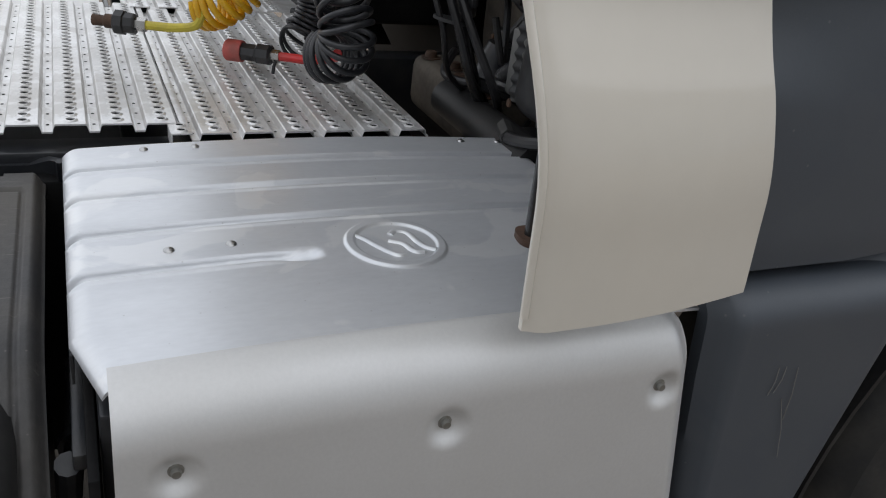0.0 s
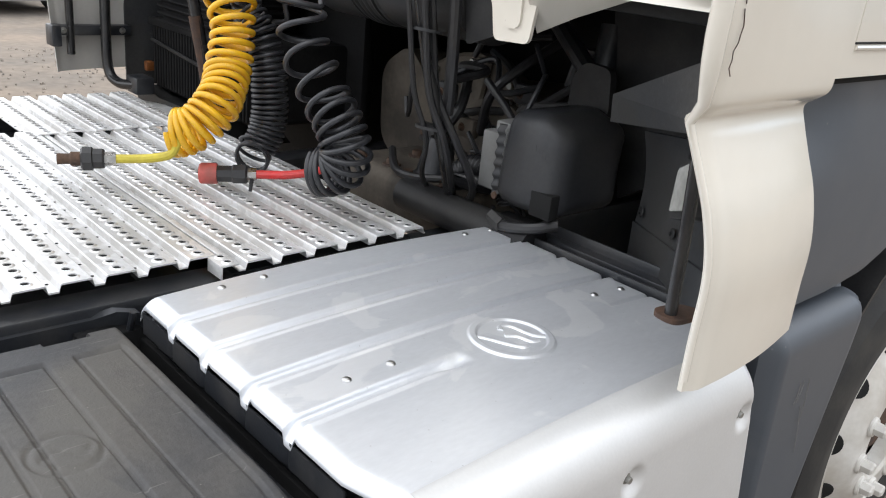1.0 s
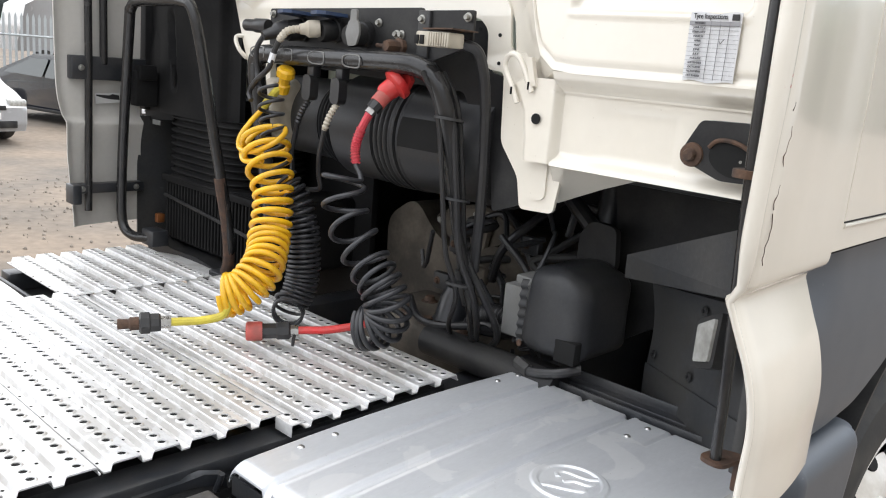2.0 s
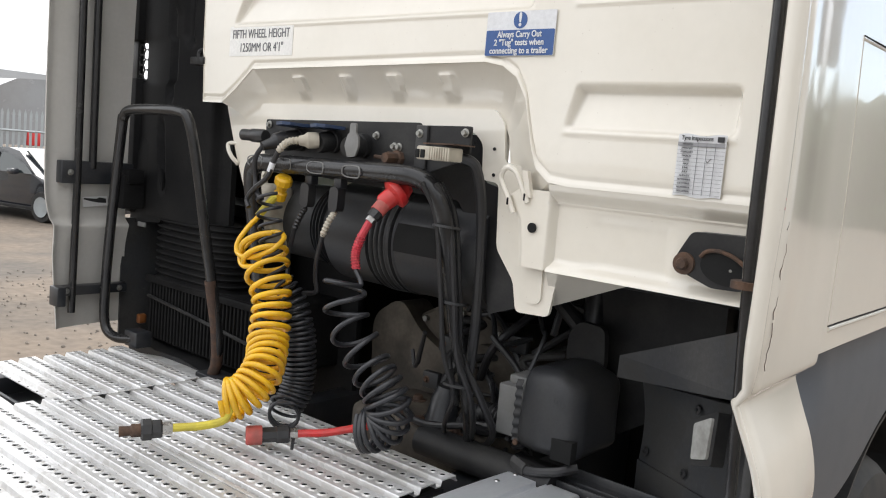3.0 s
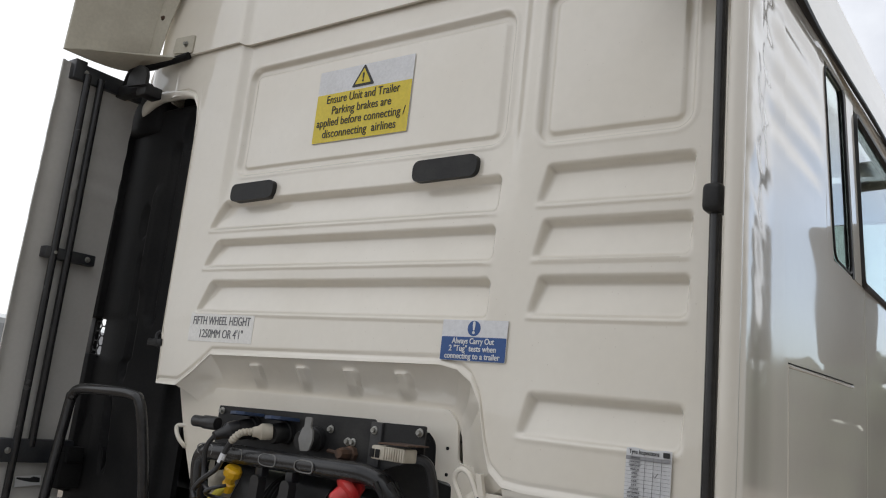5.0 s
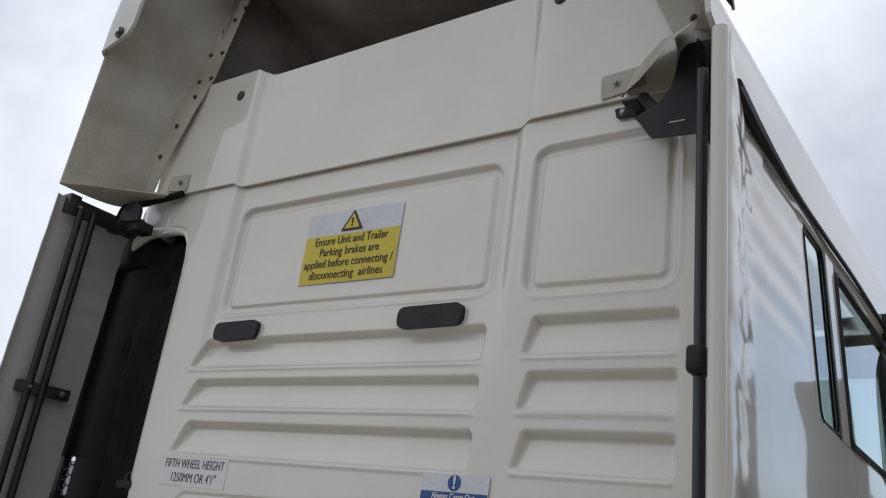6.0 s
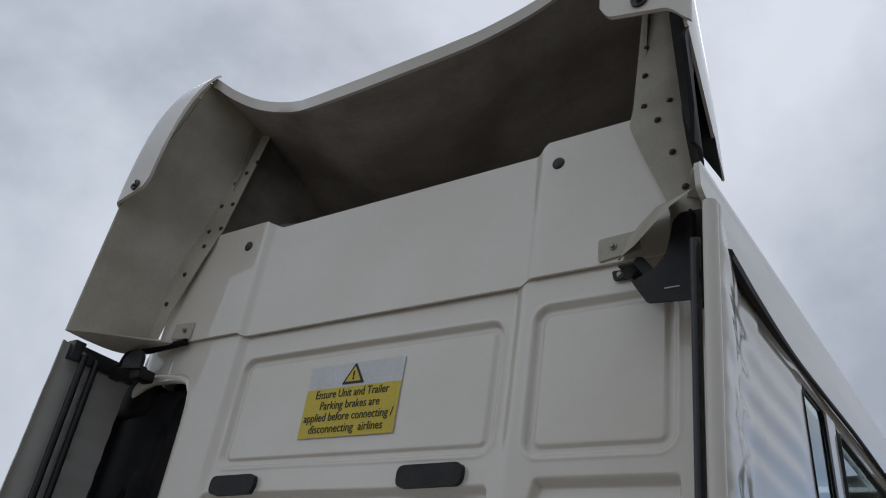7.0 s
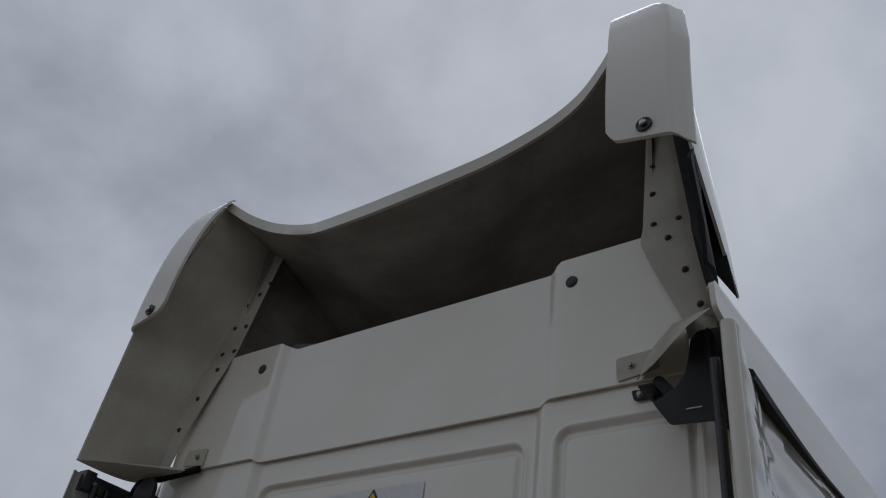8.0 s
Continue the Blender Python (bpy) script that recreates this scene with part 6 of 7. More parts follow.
# tubular grab rail
rail = part("grab_rail", tube(path([(-0.98, -0.035, 1.055), (-1.06, -0.06, 1.050), (-1.108, -0.072, 1.085), (-1.112, -0.075, 1.20), (-1.075, -0.085, 1.42), (-0.965, -0.120, 1.76), (-0.945, -0.125, 1.80), (-0.90, -0.127, 1.822),
                                    (-0.76, -0.127, 1.828), (-0.64, -0.118, 1.826), (-0.60, -0.11, 1.80), (-0.58, -0.09, 1.68), (-0.555, -0.06, 1.45), (-0.535, -0.03, 1.25), (-0.535, -0.01, 1.12), (-0.57, 0.0, 1.02)], 8), 0.0165, 14), TUBE, truck, "black bent tubular grab rail, rusty at its foot")
part("rail_sleeve", tube(path([(-0.543, -0.045, 1.33), (-0.535, -0.02, 1.18), (-0.545, -0.005, 1.08), (-0.568, 0.0, 1.025)], 6), 0.0185, 12), DARK_RUST, rail)
part("rail_foot", box(-0.62, -0.51, -0.03, 0.05, 1.0, 1.03, 0.006), STEEL, rail)
part("rail_clamp", box(-1.02, -0.94, -0.05, 0.01, 1.03, 1.085, 0.006), STEEL, rail)

# ---------------------------------------------------------------- socket panel and U-shaped hose carrier
panel = part("socket_panel", plate([(x, -0.012, z) for x, z in rounded([(-0.362, 1.69), (-0.362, 1.824), (0.225, 1.838), (0.23, 1.832), (0.385, 1.836), (0.385, 1.762), (0.20, 1.70)], 0.006, 3)], (0, 0.006, 0), 0.0015), BLACK, truck, "black steel socket panel")
part("backing_plate", plate([(x, 0.066, z) for x, z in rounded([(0.30, 1.66), (-0.40, 1.68), (-0.42, 1.81), (0.35, 1.82), (0.37, 1.79), (0.375, 1.71), (0.43, 1.70), (0.44, 1.55), (0.50, 1.50), (0.50, 1.43), (0.42, 1.40), (0.40, 1.52)], 0.01, 3)], (0, 0.006, 0)), BLACK, truck, "black rubber sheet behind the sockets")
part("bracket", box(0.222, 0.258, -0.020, -0.010, 1.69, 1.832, 0.003), DUSTY, panel, "stained steel bracket")
for x, z in ((0.236, 1.812), (0.236, 1.712), (0.148, 1.776), (0.165, 1.776), (0.085, 1.80), (-0.345, 1.81), (0.04, 1.79), (0.375, 1.82)):
    piece("bolt", BOLT, panel, frame_at((x, -0.020 if x > 0.2 else -0.0135, z), (0, -1, 0)))
part("valve", lathe([(0.0, 0.05), (0.012, 0.05), (0.015, 0.04), (0.015, 0.015), (0.020, 0.012), (0.020, 0.0)], (0.165, -0.012, 1.748), (0, -1, 0), 8), RUST, panel, "corroded brass valve")
part("valve_pin", tube([(0.10, -0.03, 1.748), (0.145, -0.035, 1.746)], 0.005, 8), RUST, panel)


def socket_mesh(r):
    return lathe([(0.0, 0.060), (r * 0.86, 0.060), (r, 0.052), (r, 0.018), (r * 1.15, 0.016), (r * 1.15, 0.0)], (0, 0, 0), (0, 0, 1), 22)


for x, z, col in ((-0.205, 1.775, "a"), (-0.070, 1.778, "b"), (0.040, 1.772, "c")):
    s = part("electrical_socket", socket_mesh(0.027), BLACK, panel, "black electrical socket with a hinged lid")
    s.matrix_basis = frame_at((x, -0.012, z), (0, -1, -0.15))
for x in (-0.195, -0.058):
    part("socket_lid", plate([(x - 0.030, -0.02, 1.804), (x + 0.034, -0.02, 1.808), (x + 0.028, -0.085, 1.810), (x + 0.010, -0.098, 1.810), (x - 0.014, -0.098, 1.808), (x - 0.026, -0.085, 1.806)], (0, 0, 0.008), 0.003), BLUE_LID, panel, "blue open socket lid")
part("socket_lid", plate([(x, -0.076, z) for x, z in rounded([(0.048, 1.740), (0.036, 1.770), (0.046, 1.797), (0.052, 1.80), (0.052, 1.825), (0.074, 1.825), (0.074, 1.80), (0.082, 1.795), (0.086, 1.770), (0.076, 1.743)], 0.006, 3)], (0, 0.006, 0), 0.002), GREYBOX, panel, "grey closed socket lid")
part("side_plug", lathe([(0.0, 0.0), (0.017, 0.0), (0.019, 0.006), (0.019, 0.05), (0.016, 0.055), (0.016, 0.09), (0.0, 0.09)], (-0.30, -0.06, 1.775), (-1, -0.1, 0), 16), RUBBER, panel, "black plug")
plugs = part("grey_connector", box(0.305, 0.402, -0.105, -0.055, 1.752, 1.783, 0.004), BEIGE, panel, "grey double-pole battery connector")
part("connector_shelf", plate([(0.31, -0.012, 1.788), (0.40, -0.012, 1.789), (0.415, -0.11, 1.789), (0.32, -0.10, 1.787)], (0, 0, 0.003)), RUST, panel)
for x in (0.306, 0.322):
    part("pole", box(x - 0.002, x + 0.010, -0.108, -0.10, 1.756, 1.775, 0.001), HOLE, plugs)
for x in steps(0.345, 0.402, 8):
    part("grip_rib", box(x - 0.002, x + 0.002, -0.1075, -0.10, 1.754, 1.781, 0.0005), BEIGE, plugs)
part("connector_cable", tube(path([(0.37, -0.03, 1.765), (0.40, 0.0, 1.74), (0.405, 0.03, 1.62), (0.40, 0.05, 1.40), (0.38, 0.07, 1.25)], 8), 0.013, 10), RUBBER, panel)

carrier = part("hose_carrier", tube(path([(-0.355, 0.02, 1.20), (-0.350, -0.02, 1.42), (-0.345, -0.055, 1.60), (-0.335, -0.070, 1.672), (-0.30, -0.078, 1.70), (-0.22, -0.080, 1.705), (0.0, -0.075, 1.708), (0.20, -0.066, 1.712), (0.27, -0.055, 1.708), (0.315, -0.045, 1.685), (0.34, -0.028, 1.62),
                                          (0.347, 0.0, 1.50), (0.360, 0.02, 1.36), (0.382, 0.045, 1.24), (0.376, 0.09, 1.12), (0.33, 0.16, 1.02)], 8), [0.0245] * 84 + [0.0245 - 0.0105 * min(1, k / 10) for k in range(200)], 16), TUBE, truck, "thick black tubular hose carrier with clipped cables")
for x in (-0.285, -0.165, -0.040, 0.090):
    ring = [(x + 0.031 * math.copysign(abs(math.cos(a)) ** 0.6, math.cos(a)), -0.1035 + 0.012 * (x + 0.3) + 0.006 * abs(math.sin(a)) ** 2, 1.7065 + 0.0145 * math.copysign(abs(math.sin(a)) ** 0.6, math.sin(a))) for a in (2 * math.pi * k / 24 for k in range(25))]
    part("slot_clip", tube(ring, 0.0018, 6), GREYBOX, carrier, "worn oval slot rim")
for z, y, x in ((1.60, -0.022, 0.345), (1.42, 0.012, 0.356), (1.22, 0.035, 0.372)):
    part("cable_tie", lathe([(0.030, -0.003), (0.034, -0.003), (0.034, 0.003), (0.030, 0.003)], (x, y, z), (0, 0.15, 1), 20), DUSTY, carrier)
for dx, dy, r, foot in ((0.030, -0.008, 0.008, 0.0), (0.024, 0.016, 0.009, 0.05), (0.006, -0.029, 0.006, -0.05)):
    part("clipped_cable", tube(path([(0.30 + dx, -0.05 + dy, 1.70), (0.327 + dx, -0.02 + dy, 1.62), (0.343 + dx, dy, 1.45), (0.352 + dx, 0.02 + dy, 1.30), (0.385 + dx * 0.8 + foot * 0.3, 0.05 + dy, 1.20), (0.36 + dx + foot, 0.10 + dy, 1.10), (0.28 + dx + foot, 0.18, 1.02)], 8), r, 8), RUBBER, carrier)

# horizontal air pipe behind it


def air_pipe(u, v):
    a = u * 2 * math.pi
    r = 0.142
    x = -0.46 + 0.86 * v
    r -= 0.03 * smoothstep(-0.13, -0.15, x)
    for c in (0.040, 0.058, 0.076, 0.094, 0.124, -0.214, -0.200, -0.186, -0.172):
        r -= 0.022 * smoothstep(0.0062, 0.002, abs(x - c)) - 0.004 * smoothstep(0.012, 0.007, abs(x - c))
    return (-0.46 + 0.86 * v, 0.168 + r * math.cos(a), 1.535 + r * math.sin(a))


pipe = part("air_pipe", closed(air_pipe, 48, 430), PIPE, truck, "fat dusty black air pipe with hose joints", smooth=60)
# curved sheet on the surface, its black drawn for the recess's shade
part("pipe_window", sheet(lambda x, a: (x + 0.012 * a, 0.168 - 0.1435 * math.cos(a), 1.535 + 0.1435 * math.sin(a)), [0.134, 0.137] + steps(0.142, 0.33, 12), steps(-0.15, 0.36, 14), (0, 0.004, 0)), HOLE, pipe, "black sheet on the pipe for a shaded recess")
part("header_tank", box(-0.415, -0.345, 0.0, 0.10, 1.45, 1.64, 0.025, 4), BEIGE, truck, "pale plastic tank behind the hoses")

# ---------------------------------------------------------------- under the cab
part("gearbox", closed(lambda u, v: ((0.02 + 0.30 * math.cos(2 * math.pi * u) * (1 - 0.25 * v)), 0.62 + 0.55 * v - 0.1, 0.98 + 0.27 * math.sin(2 * math.pi * u) * (1 - 0.2 * v)), 24, 8), CAST, truck, "dusty pale gearbox housing", smooth=40)
part("gearbox_flange", lathe([(0.10, 0.0), (0.31, 0.0), (0.32, 0.01), (0.32, 0.04), (0.10, 0.05)], (0.02, 0.50, 0.99), (0, 1, 0), 32), CAST, truck)
for k in range(12):
    a = math.radians(20 + 30 * k)
    part("casing_rib", tube([(0.02 + 0.20 * math.cos(a), 0.494, 0.99 + 0.20 * math.sin(a)), (0.02 + 0.31 * math.cos(a), 0.494, 0.99 + 0.31 * math.sin(a))], 0.011, 6), CAST, truck)
    part("casing_bolt", lathe([(0.0, 0.014), (0.010, 0.014), (0.011, 0.0)], (0.02 + 0.296 * math.cos(a + 0.2), 0.499, 0.99 + 0.296 * math.sin(a + 0.2)), (0, -1, 0), 6), DULL_BOLT, truck, smooth=20)
part("bell_housing", plate([(x, 0.46, z) for x, z in rounded([(-0.33, 1.0), (-0.34, 1.22), (-0.22, 1.30), (-0.12, 1.20), (0.02, 1.14), (0.10, 1.22), (0.24, 1.20), (0.28, 1.02), (0.10, 0.92), (-0.2, 0.92)], 0.05)], (0, 0.12, 0), 0.02), CAST, truck, "pale alloy casting")
part("gear_top", box(-0.12, 0.34, 0.16, 0.44, 0.90, 1.035, 0.03, 3), CAST, truck, "dusty alloy gear housing")
for x, y in ((-0.06, 0.19), (0.04, 0.21), (0.14, 0.18), (0.26, 0.2), (0.30, 0.30), (0.0, 0.33)):
    piece("bolt", DARK_BOLT, truck, Matrix.Translation((x, y, 1.034)) @ Matrix.Scale(2.2, 4))
part("selector", lathe([(0.0, 0.09), (0.03, 0.09), (0.04, 0.06), (0.045, 0.0), (0.06, -0.02)], (0.16, 0.25, 1.04), (0.1, 0.1, 1), 16), STEEL, truck)
part("cross_beam", tube([(0.20, 0.13, 1.015), (0.62, 0.125, 1.018)], 0.042, 14), BLACK, truck, "black cross tube")
part("mount_beam", box(0.45, 1.10, 0.165, 0.225, 0.975, 1.035, 0.006), STEEL, truck, "black mounting beam beside the silencer")
part("mount_rail", box(0.50, 1.085, 0.128, 0.17, 0.995, 1.012, 0.003), STEEL, truck)
for x in (0.60, 0.756, 0.93):
    piece("bolt", BOLT, truck, frame_at((x, 0.163, 1.012), (0, -1, 0)))
part("beam_end", plate([(1.06, 0.10, 0.99), (1.06, 0.22, 0.99), (1.06, 0.22, 1.13), (1.06, 0.15, 1.13), (1.06, 0.10, 1.06)], (0.012, 0, 0), 0.003), STEEL, truck)
for k, pts in enumerate((
        [(0.36, 0.10, 1.10), (0.40, 0.22, 1.07), (0.46, 0.34, 1.10), (0.50, 0.45, 1.2)],
        [(0.22, 0.28, 1.06), (0.30, 0.18, 1.08), (0.42, 0.16, 1.10), (0.50, 0.22, 1.08)],
        [(0.20, 0.36, 1.15), (0.28, 0.30, 1.26), (0.33, 0.34, 1.33), (0.36, 0.45, 1.40)],
        [(0.05, 0.20, 1.08), (0.14, 0.14, 1.06), (0.22, 0.13, 1.06), (0.30, 0.18, 1.07)],
        [(0.30, 0.26, 1.30), (0.40, 0.26, 1.22), (0.44, 0.24, 1.13), (0.42, 0.20, 1.06)],
        [(0.10, 0.40, 1.30), (0.14, 0.34, 1.20), (0.12, 0.30, 1.12), (0.20, 0.26, 1.07)])):
    part("loose_cable", tube(path(pts, 8), (0.013, 0.011, 0.012, 0.010, 0.009, 0.014)[k], 9), RUBBER, truck)


tangle = random.Random(21)
for k in range(16):
    x, y, z = tangle.uniform(0.02, 0.46), tangle.uniform(0.20, 0.50), tangle.uniform(1.02, 1.34)
    pts = [(x, y, z)]
    for j in range(3):
        x, y, z = x + tangle.uniform(-0.11, 0.13), min(0.58, max(0.16, y + tangle.uniform(-0.08, 0.10))), min(1.40, max(1.0, z + tangle.uniform(-0.12, 0.12)))
        pts.append((x, y, z))
    part("loose_cable", tube(path(pts, 8), tangle.choice((0.005, 0.006, 0.008, 0.011)), 8), tangle.choice((RUBBER, RUBBER, STEEL, DUSTY)), truck)
for k in range(7):
    x, y, z = tangle.uniform(0.05, 0.42), tangle.uniform(0.28, 0.46), tangle.uniform(1.03, 1.26)
    bracket = part("bracket", box(x - 0.03, x + 0.03, y - 0.012, y + 0.012, z - 0.025, z + 0.025, 0.006), tangle.choice((STEEL, CAST, DUSTY)), truck)
    piece("bolt", DARK_BOLT, bracket, frame_at((x - 0.012, y - 0.012, z), (0, -1, 0)))


def corrugated(u, v):
    a = u * 2 * math.pi
    r = 0.026 + 0.003 * math.sin(v * 2 * math.pi * 26)
    t = v * math.pi * 0.9
    c = Vector((0.36 - 0.10 * math.cos(t), 0.22, 1.02 + 0.09 * math.sin(t)))
    n = Vector((-math.cos(t), 0, math.sin(t)))
    return c + (n * math.cos(a) + Vector((0, 1, 0)) * math.sin(a)) * r


part("corrugated_hose", closed(corrugated, 14, 150), RUBBER, truck, "black corrugated hose", smooth=70)
# black sheets added behind the openings where the yard showed through
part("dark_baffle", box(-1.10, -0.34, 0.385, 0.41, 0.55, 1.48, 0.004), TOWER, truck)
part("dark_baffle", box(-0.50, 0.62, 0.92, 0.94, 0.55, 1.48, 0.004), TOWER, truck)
# plain black closures keep the space under the cab dark
part("engine_side", box(-0.5, 0.5, 0.95, 1.6, 0.7, 1.46, 0.05, 3), BLACK, truck, "black box closing off the shaded engine bay")
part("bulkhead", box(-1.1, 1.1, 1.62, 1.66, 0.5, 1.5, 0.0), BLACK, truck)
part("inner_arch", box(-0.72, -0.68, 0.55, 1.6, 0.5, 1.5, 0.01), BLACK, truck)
part("spring_hanger", plate([(0.60, 0.42, 1.08), (0.86, 0.42, 1.25), (0.86, 0.42, 1.52), (0.50, 0.42, 1.52)], (0, 0.05, 0), 0.006), BLACK, truck)
part("stay_plate", plate([(x, 0.33, z) for x, z in rounded([(0.49, 1.27), (0.51, 1.250), (0.57, 1.240), (0.602, 1.27), (0.592, 1.372), (0.52, 1.378), (0.49, 1.34)], 0.02)], (0, 0.02, 0), 0.004), BLACK, truck)
part("cab_strut", tube([(0.30, 0.45, 1.46), (0.56, 0.36, 1.31)], 0.022, 10), STEEL, truck)
part("lift_ram", tube([(0.53, 0.36, 1.05), (0.50, 0.44, 1.45)], 0.03, 12), STEEL, truck)

# control box with its grey neighbour
grey_unit = part("control_box", box(0.418, 0.53, 0.145, 0.40, 1.095, 1.222, 0.006), GREYBOX, truck, "grey plastic control box")
part("stepped_lid", box(0.430, 0.53, 0.17, 0.40, 1.219, 1.243, 0.006), GREYBOX, grey_unit)


def hood(x, y, z):
    """Rounded moulding, narrower towards its top and drawn in at the outer corner."""
    h = (z - 1.085) / 0.205
    return (x - 0.02 * h * smoothstep(0.60, 0.72, x), y + 0.035 * h * h + 0.03 * smoothstep(0.66, 0.74, x) + 0.004 * math.sin(x * 60) * (1 - h), z - 0.02 * smoothstep(0.62, 0.74, x) * h + 0.012 * h * math.sin((x - 0.52) * 14))


shell_bm = box(0.522, 0.735, 0.112, 0.36, 1.085, 1.285, 0.034, 5)
bmesh.ops.subdivide_edges(shell_bm, edges=[e for e in shell_bm.edges if e.calc_length() > 0.05], cuts=6, use_grid_fill=True)
for vert in shell_bm.verts:
    vert.co = Vector(hood(*vert.co))
hooded = part("valve_cover", shell_bm, PIPE, truck, "soft black moulded cover with pale scuffs", smooth=60)
hooded.matrix_basis = Matrix.Translation((0.492, 0.115, 1.085)) @ Matrix.Diagonal((0.80, 0.80, 0.97, 1)) @ Matrix.Translation((-0.522, -0.112, -1.085))
part("pleat", sheet(lambda u, v: (0.514 + 0.014 * u, 0.120 + 0.004 * math.sin(v * 40) + 0.01 * u, 1.10 + 0.155 * v), steps(0, 1, 4), steps(0, 1, 50), (0.004, 0.0, 0)), DUSTY, hooded)
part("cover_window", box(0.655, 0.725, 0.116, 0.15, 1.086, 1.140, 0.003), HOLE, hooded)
part("cover_stud", lathe([(0.0, 0.004), (0.008, 0.004), (0.009, 0.0)], (0.535, 0.112, 1.10), (0, -1, 0), 12), RUST, hooded)
part("air_line", tube(path([(0.54, 0.105, 1.058), (0.60, 0.085, 1.050), (0.68, 0.10, 1.062), (0.73, 0.15, 1.075)], 8), 0.012, 10), RUBBER, hooded)
part("line_nut", tube([(0.545, 0.10, 1.056), (0.60, 0.085, 1.050)], 0.017, 6), DUSTY, hooded)
for i in range(4):
    part("scuff", tube([(0.652 + 0.010 * i, 0.1165, 1.235 - 0.003 * i), (0.655 + 0.011 * i, 0.1150, 1.222 - 0.004 * i)], 0.0006, 4), DUSTY, hooded)

# inner mudguard with the work lamp


def guard(u, v):
    p = Vector((0.735, 0.300, 1.085)).lerp(Vector((1.10, 0.035, 1.125)), u)
    q = Vector((0.735, 0.275, 1.28)).lerp(Vector((1.10, 0.010, 1.352)), u)
    r = p.lerp(q, v)
    return (r.x, r.y + 0.02 * math.sin(v * math.pi), r.z)


inner_guard = part("inner_mudguard", sheet(guard, steps(0, 1, 20), steps(0, 1, 12), (0.006, 0.012, 0)), DUSTY, truck, "black plastic inner mudguard")
part("upper_flap", plate([(0.725, 0.165, 1.356), (1.12, -0.03, 1.525), (1.12, -0.02, 1.372), (0.711, 0.19, 1.299)], (0.004, 0.012, 0), 0.003), DUSTY, inner_guard)
part("lower_shelf", plate([(0.735, 0.292, 1.088), (1.09, 0.036, 1.128), (1.09, 0.042, 1.005), (0.735, 0.294, 0.985)], (0.004, 0.012, 0), 0.003), DUSTY, inner_guard)
rail = part("cover_rail", box(0.56, 0.985, 0.126, 0.131, 0.985, 1.040, 0.001), STEEL, truck, "black channel along the silencer cover")
part("rail_floor", box(0.56, 0.985, 0.131, 0.192, 1.000, 1.006, 0.001), STEEL, rail)
part("rail_lip", box(0.60, 0.985, 0.190, 0.195, 1.000, 1.056, 0.001), STEEL, rail)
part("rail_end", box(0.980, 0.985, 0.131, 0.190, 1.006, 1.075, 0.002), STEEL, rail)
for x in (0.70, 0.80, 0.93):
    part("bolt", lathe([(0.0, 0.007), (0.006, 0.007), (0.006, 0.002), (0.010, 0.0)], (x, 0.160, 1.006), (0, 0, 1), 8), DULL_BOLT, rail)
part("guard_side", box(1.080, 1.100, 0.0, 0.35, 1.05, 1.45, 0.005), DUSTY, inner_guard)
for x, y, z in ((0.76, 0.278, 1.118), (0.897, 0.178, 1.132), (0.93, 0.135, 1.29)):
    piece("bolt", finish(lathe([(0.0, 0.006), (0.004, 0.006), (0.004, 0.003), (0.010, 0.002), (0.011, 0.0)], (0, 0, 0), (0, 0, 1), 12), "bolt", BLACK), inner_guard, frame_at((x, y, z), (-0.6, -0.8, 0.1)))
n_out = Vector((-0.585, -0.80, 0.12)).normalized()
side_v = Vector((0.80, -0.585, 0.10)).normalized()
up_v = n_out.cross(side_v) * -1
c_lamp = Vector((0.985, 0.070, 1.258)) + side_v * 0.022
lamp_outline = rounded([(-0.026, 0.050), (0.034, 0.036), (0.032, -0.056), (-0.036, -0.028)], 0.008)
lamp = part("work_lamp", plate([c_lamp + side_v * a * 1.18 + up_v * b * 1.15 for a, b in lamp_outline], n_out * 0.028, 0.003), BLACK, truck, "small clear work lamp in the mudguard")
part("lens", plate([c_lamp + n_out * 0.024 + side_v * a * 0.84 + up_v * b * 0.88 for a, b in lamp_outline], n_out * 0.010, 0.003), LENS, lamp)

# ---------------------------------------------------------------- hoses and cables (hang from the socket panel)
yellow = thing("yellow_air_hose", "yellow coiled air hose with its coupling lying on the deck", "hose")
y_axis = path([(-0.150, -0.16, 1.500), (-0.118, -0.172, 1.450), (-0.075, -0.185, 1.389), (-0.052, -0.198, 1.330), (-0.030, -0.220, 1.275), (0.000, -0.246, 1.240), (0.022, -0.274, 1.212), (0.026, -0.302, 1.186), (0.022, -0.326, 1.166), (0.010, -0.345, 1.156), (-0.004, -0.360, 1.152)], 8)
part("coil", spring(y_axis, 0.044, 20, 0.0072, 24, 10, 0.4, pitch=[(0, 0), (0.15, 0.18), (0.62, 0.58), (1, 1)], radii=[(0, 0.058), (0.12, 0.052), (0.2, 0.045), (0.7, 0.045), (1, 0.046)]), YELLOW, yellow, smooth=80)
part("loose_loop", tube(path([(-0.205, -0.10, 1.60), (-0.226, -0.122, 1.562), (-0.240, -0.145, 1.530), (-0.236, -0.178, 1.492), (-0.195, -0.205, 1.468), (-0.130, -0.212, 1.468), (-0.085, -0.185, 1.492), (-0.095, -0.140, 1.520), (-0.150, -0.122, 1.528), (-0.205, -0.145, 1.508), (-0.210, -0.185, 1.468), (-0.160, -0.214, 1.442), (-0.095, -0.205, 1.450)], 8), 0.0070, 10), YELLOW, yellow, smooth=80)
part("sleeve", tube(path([(-0.185, -0.085, 1.632), (-0.205, -0.105, 1.602), (-0.225, -0.125, 1.562)], 6), 0.0105, 10), LIME, yellow)
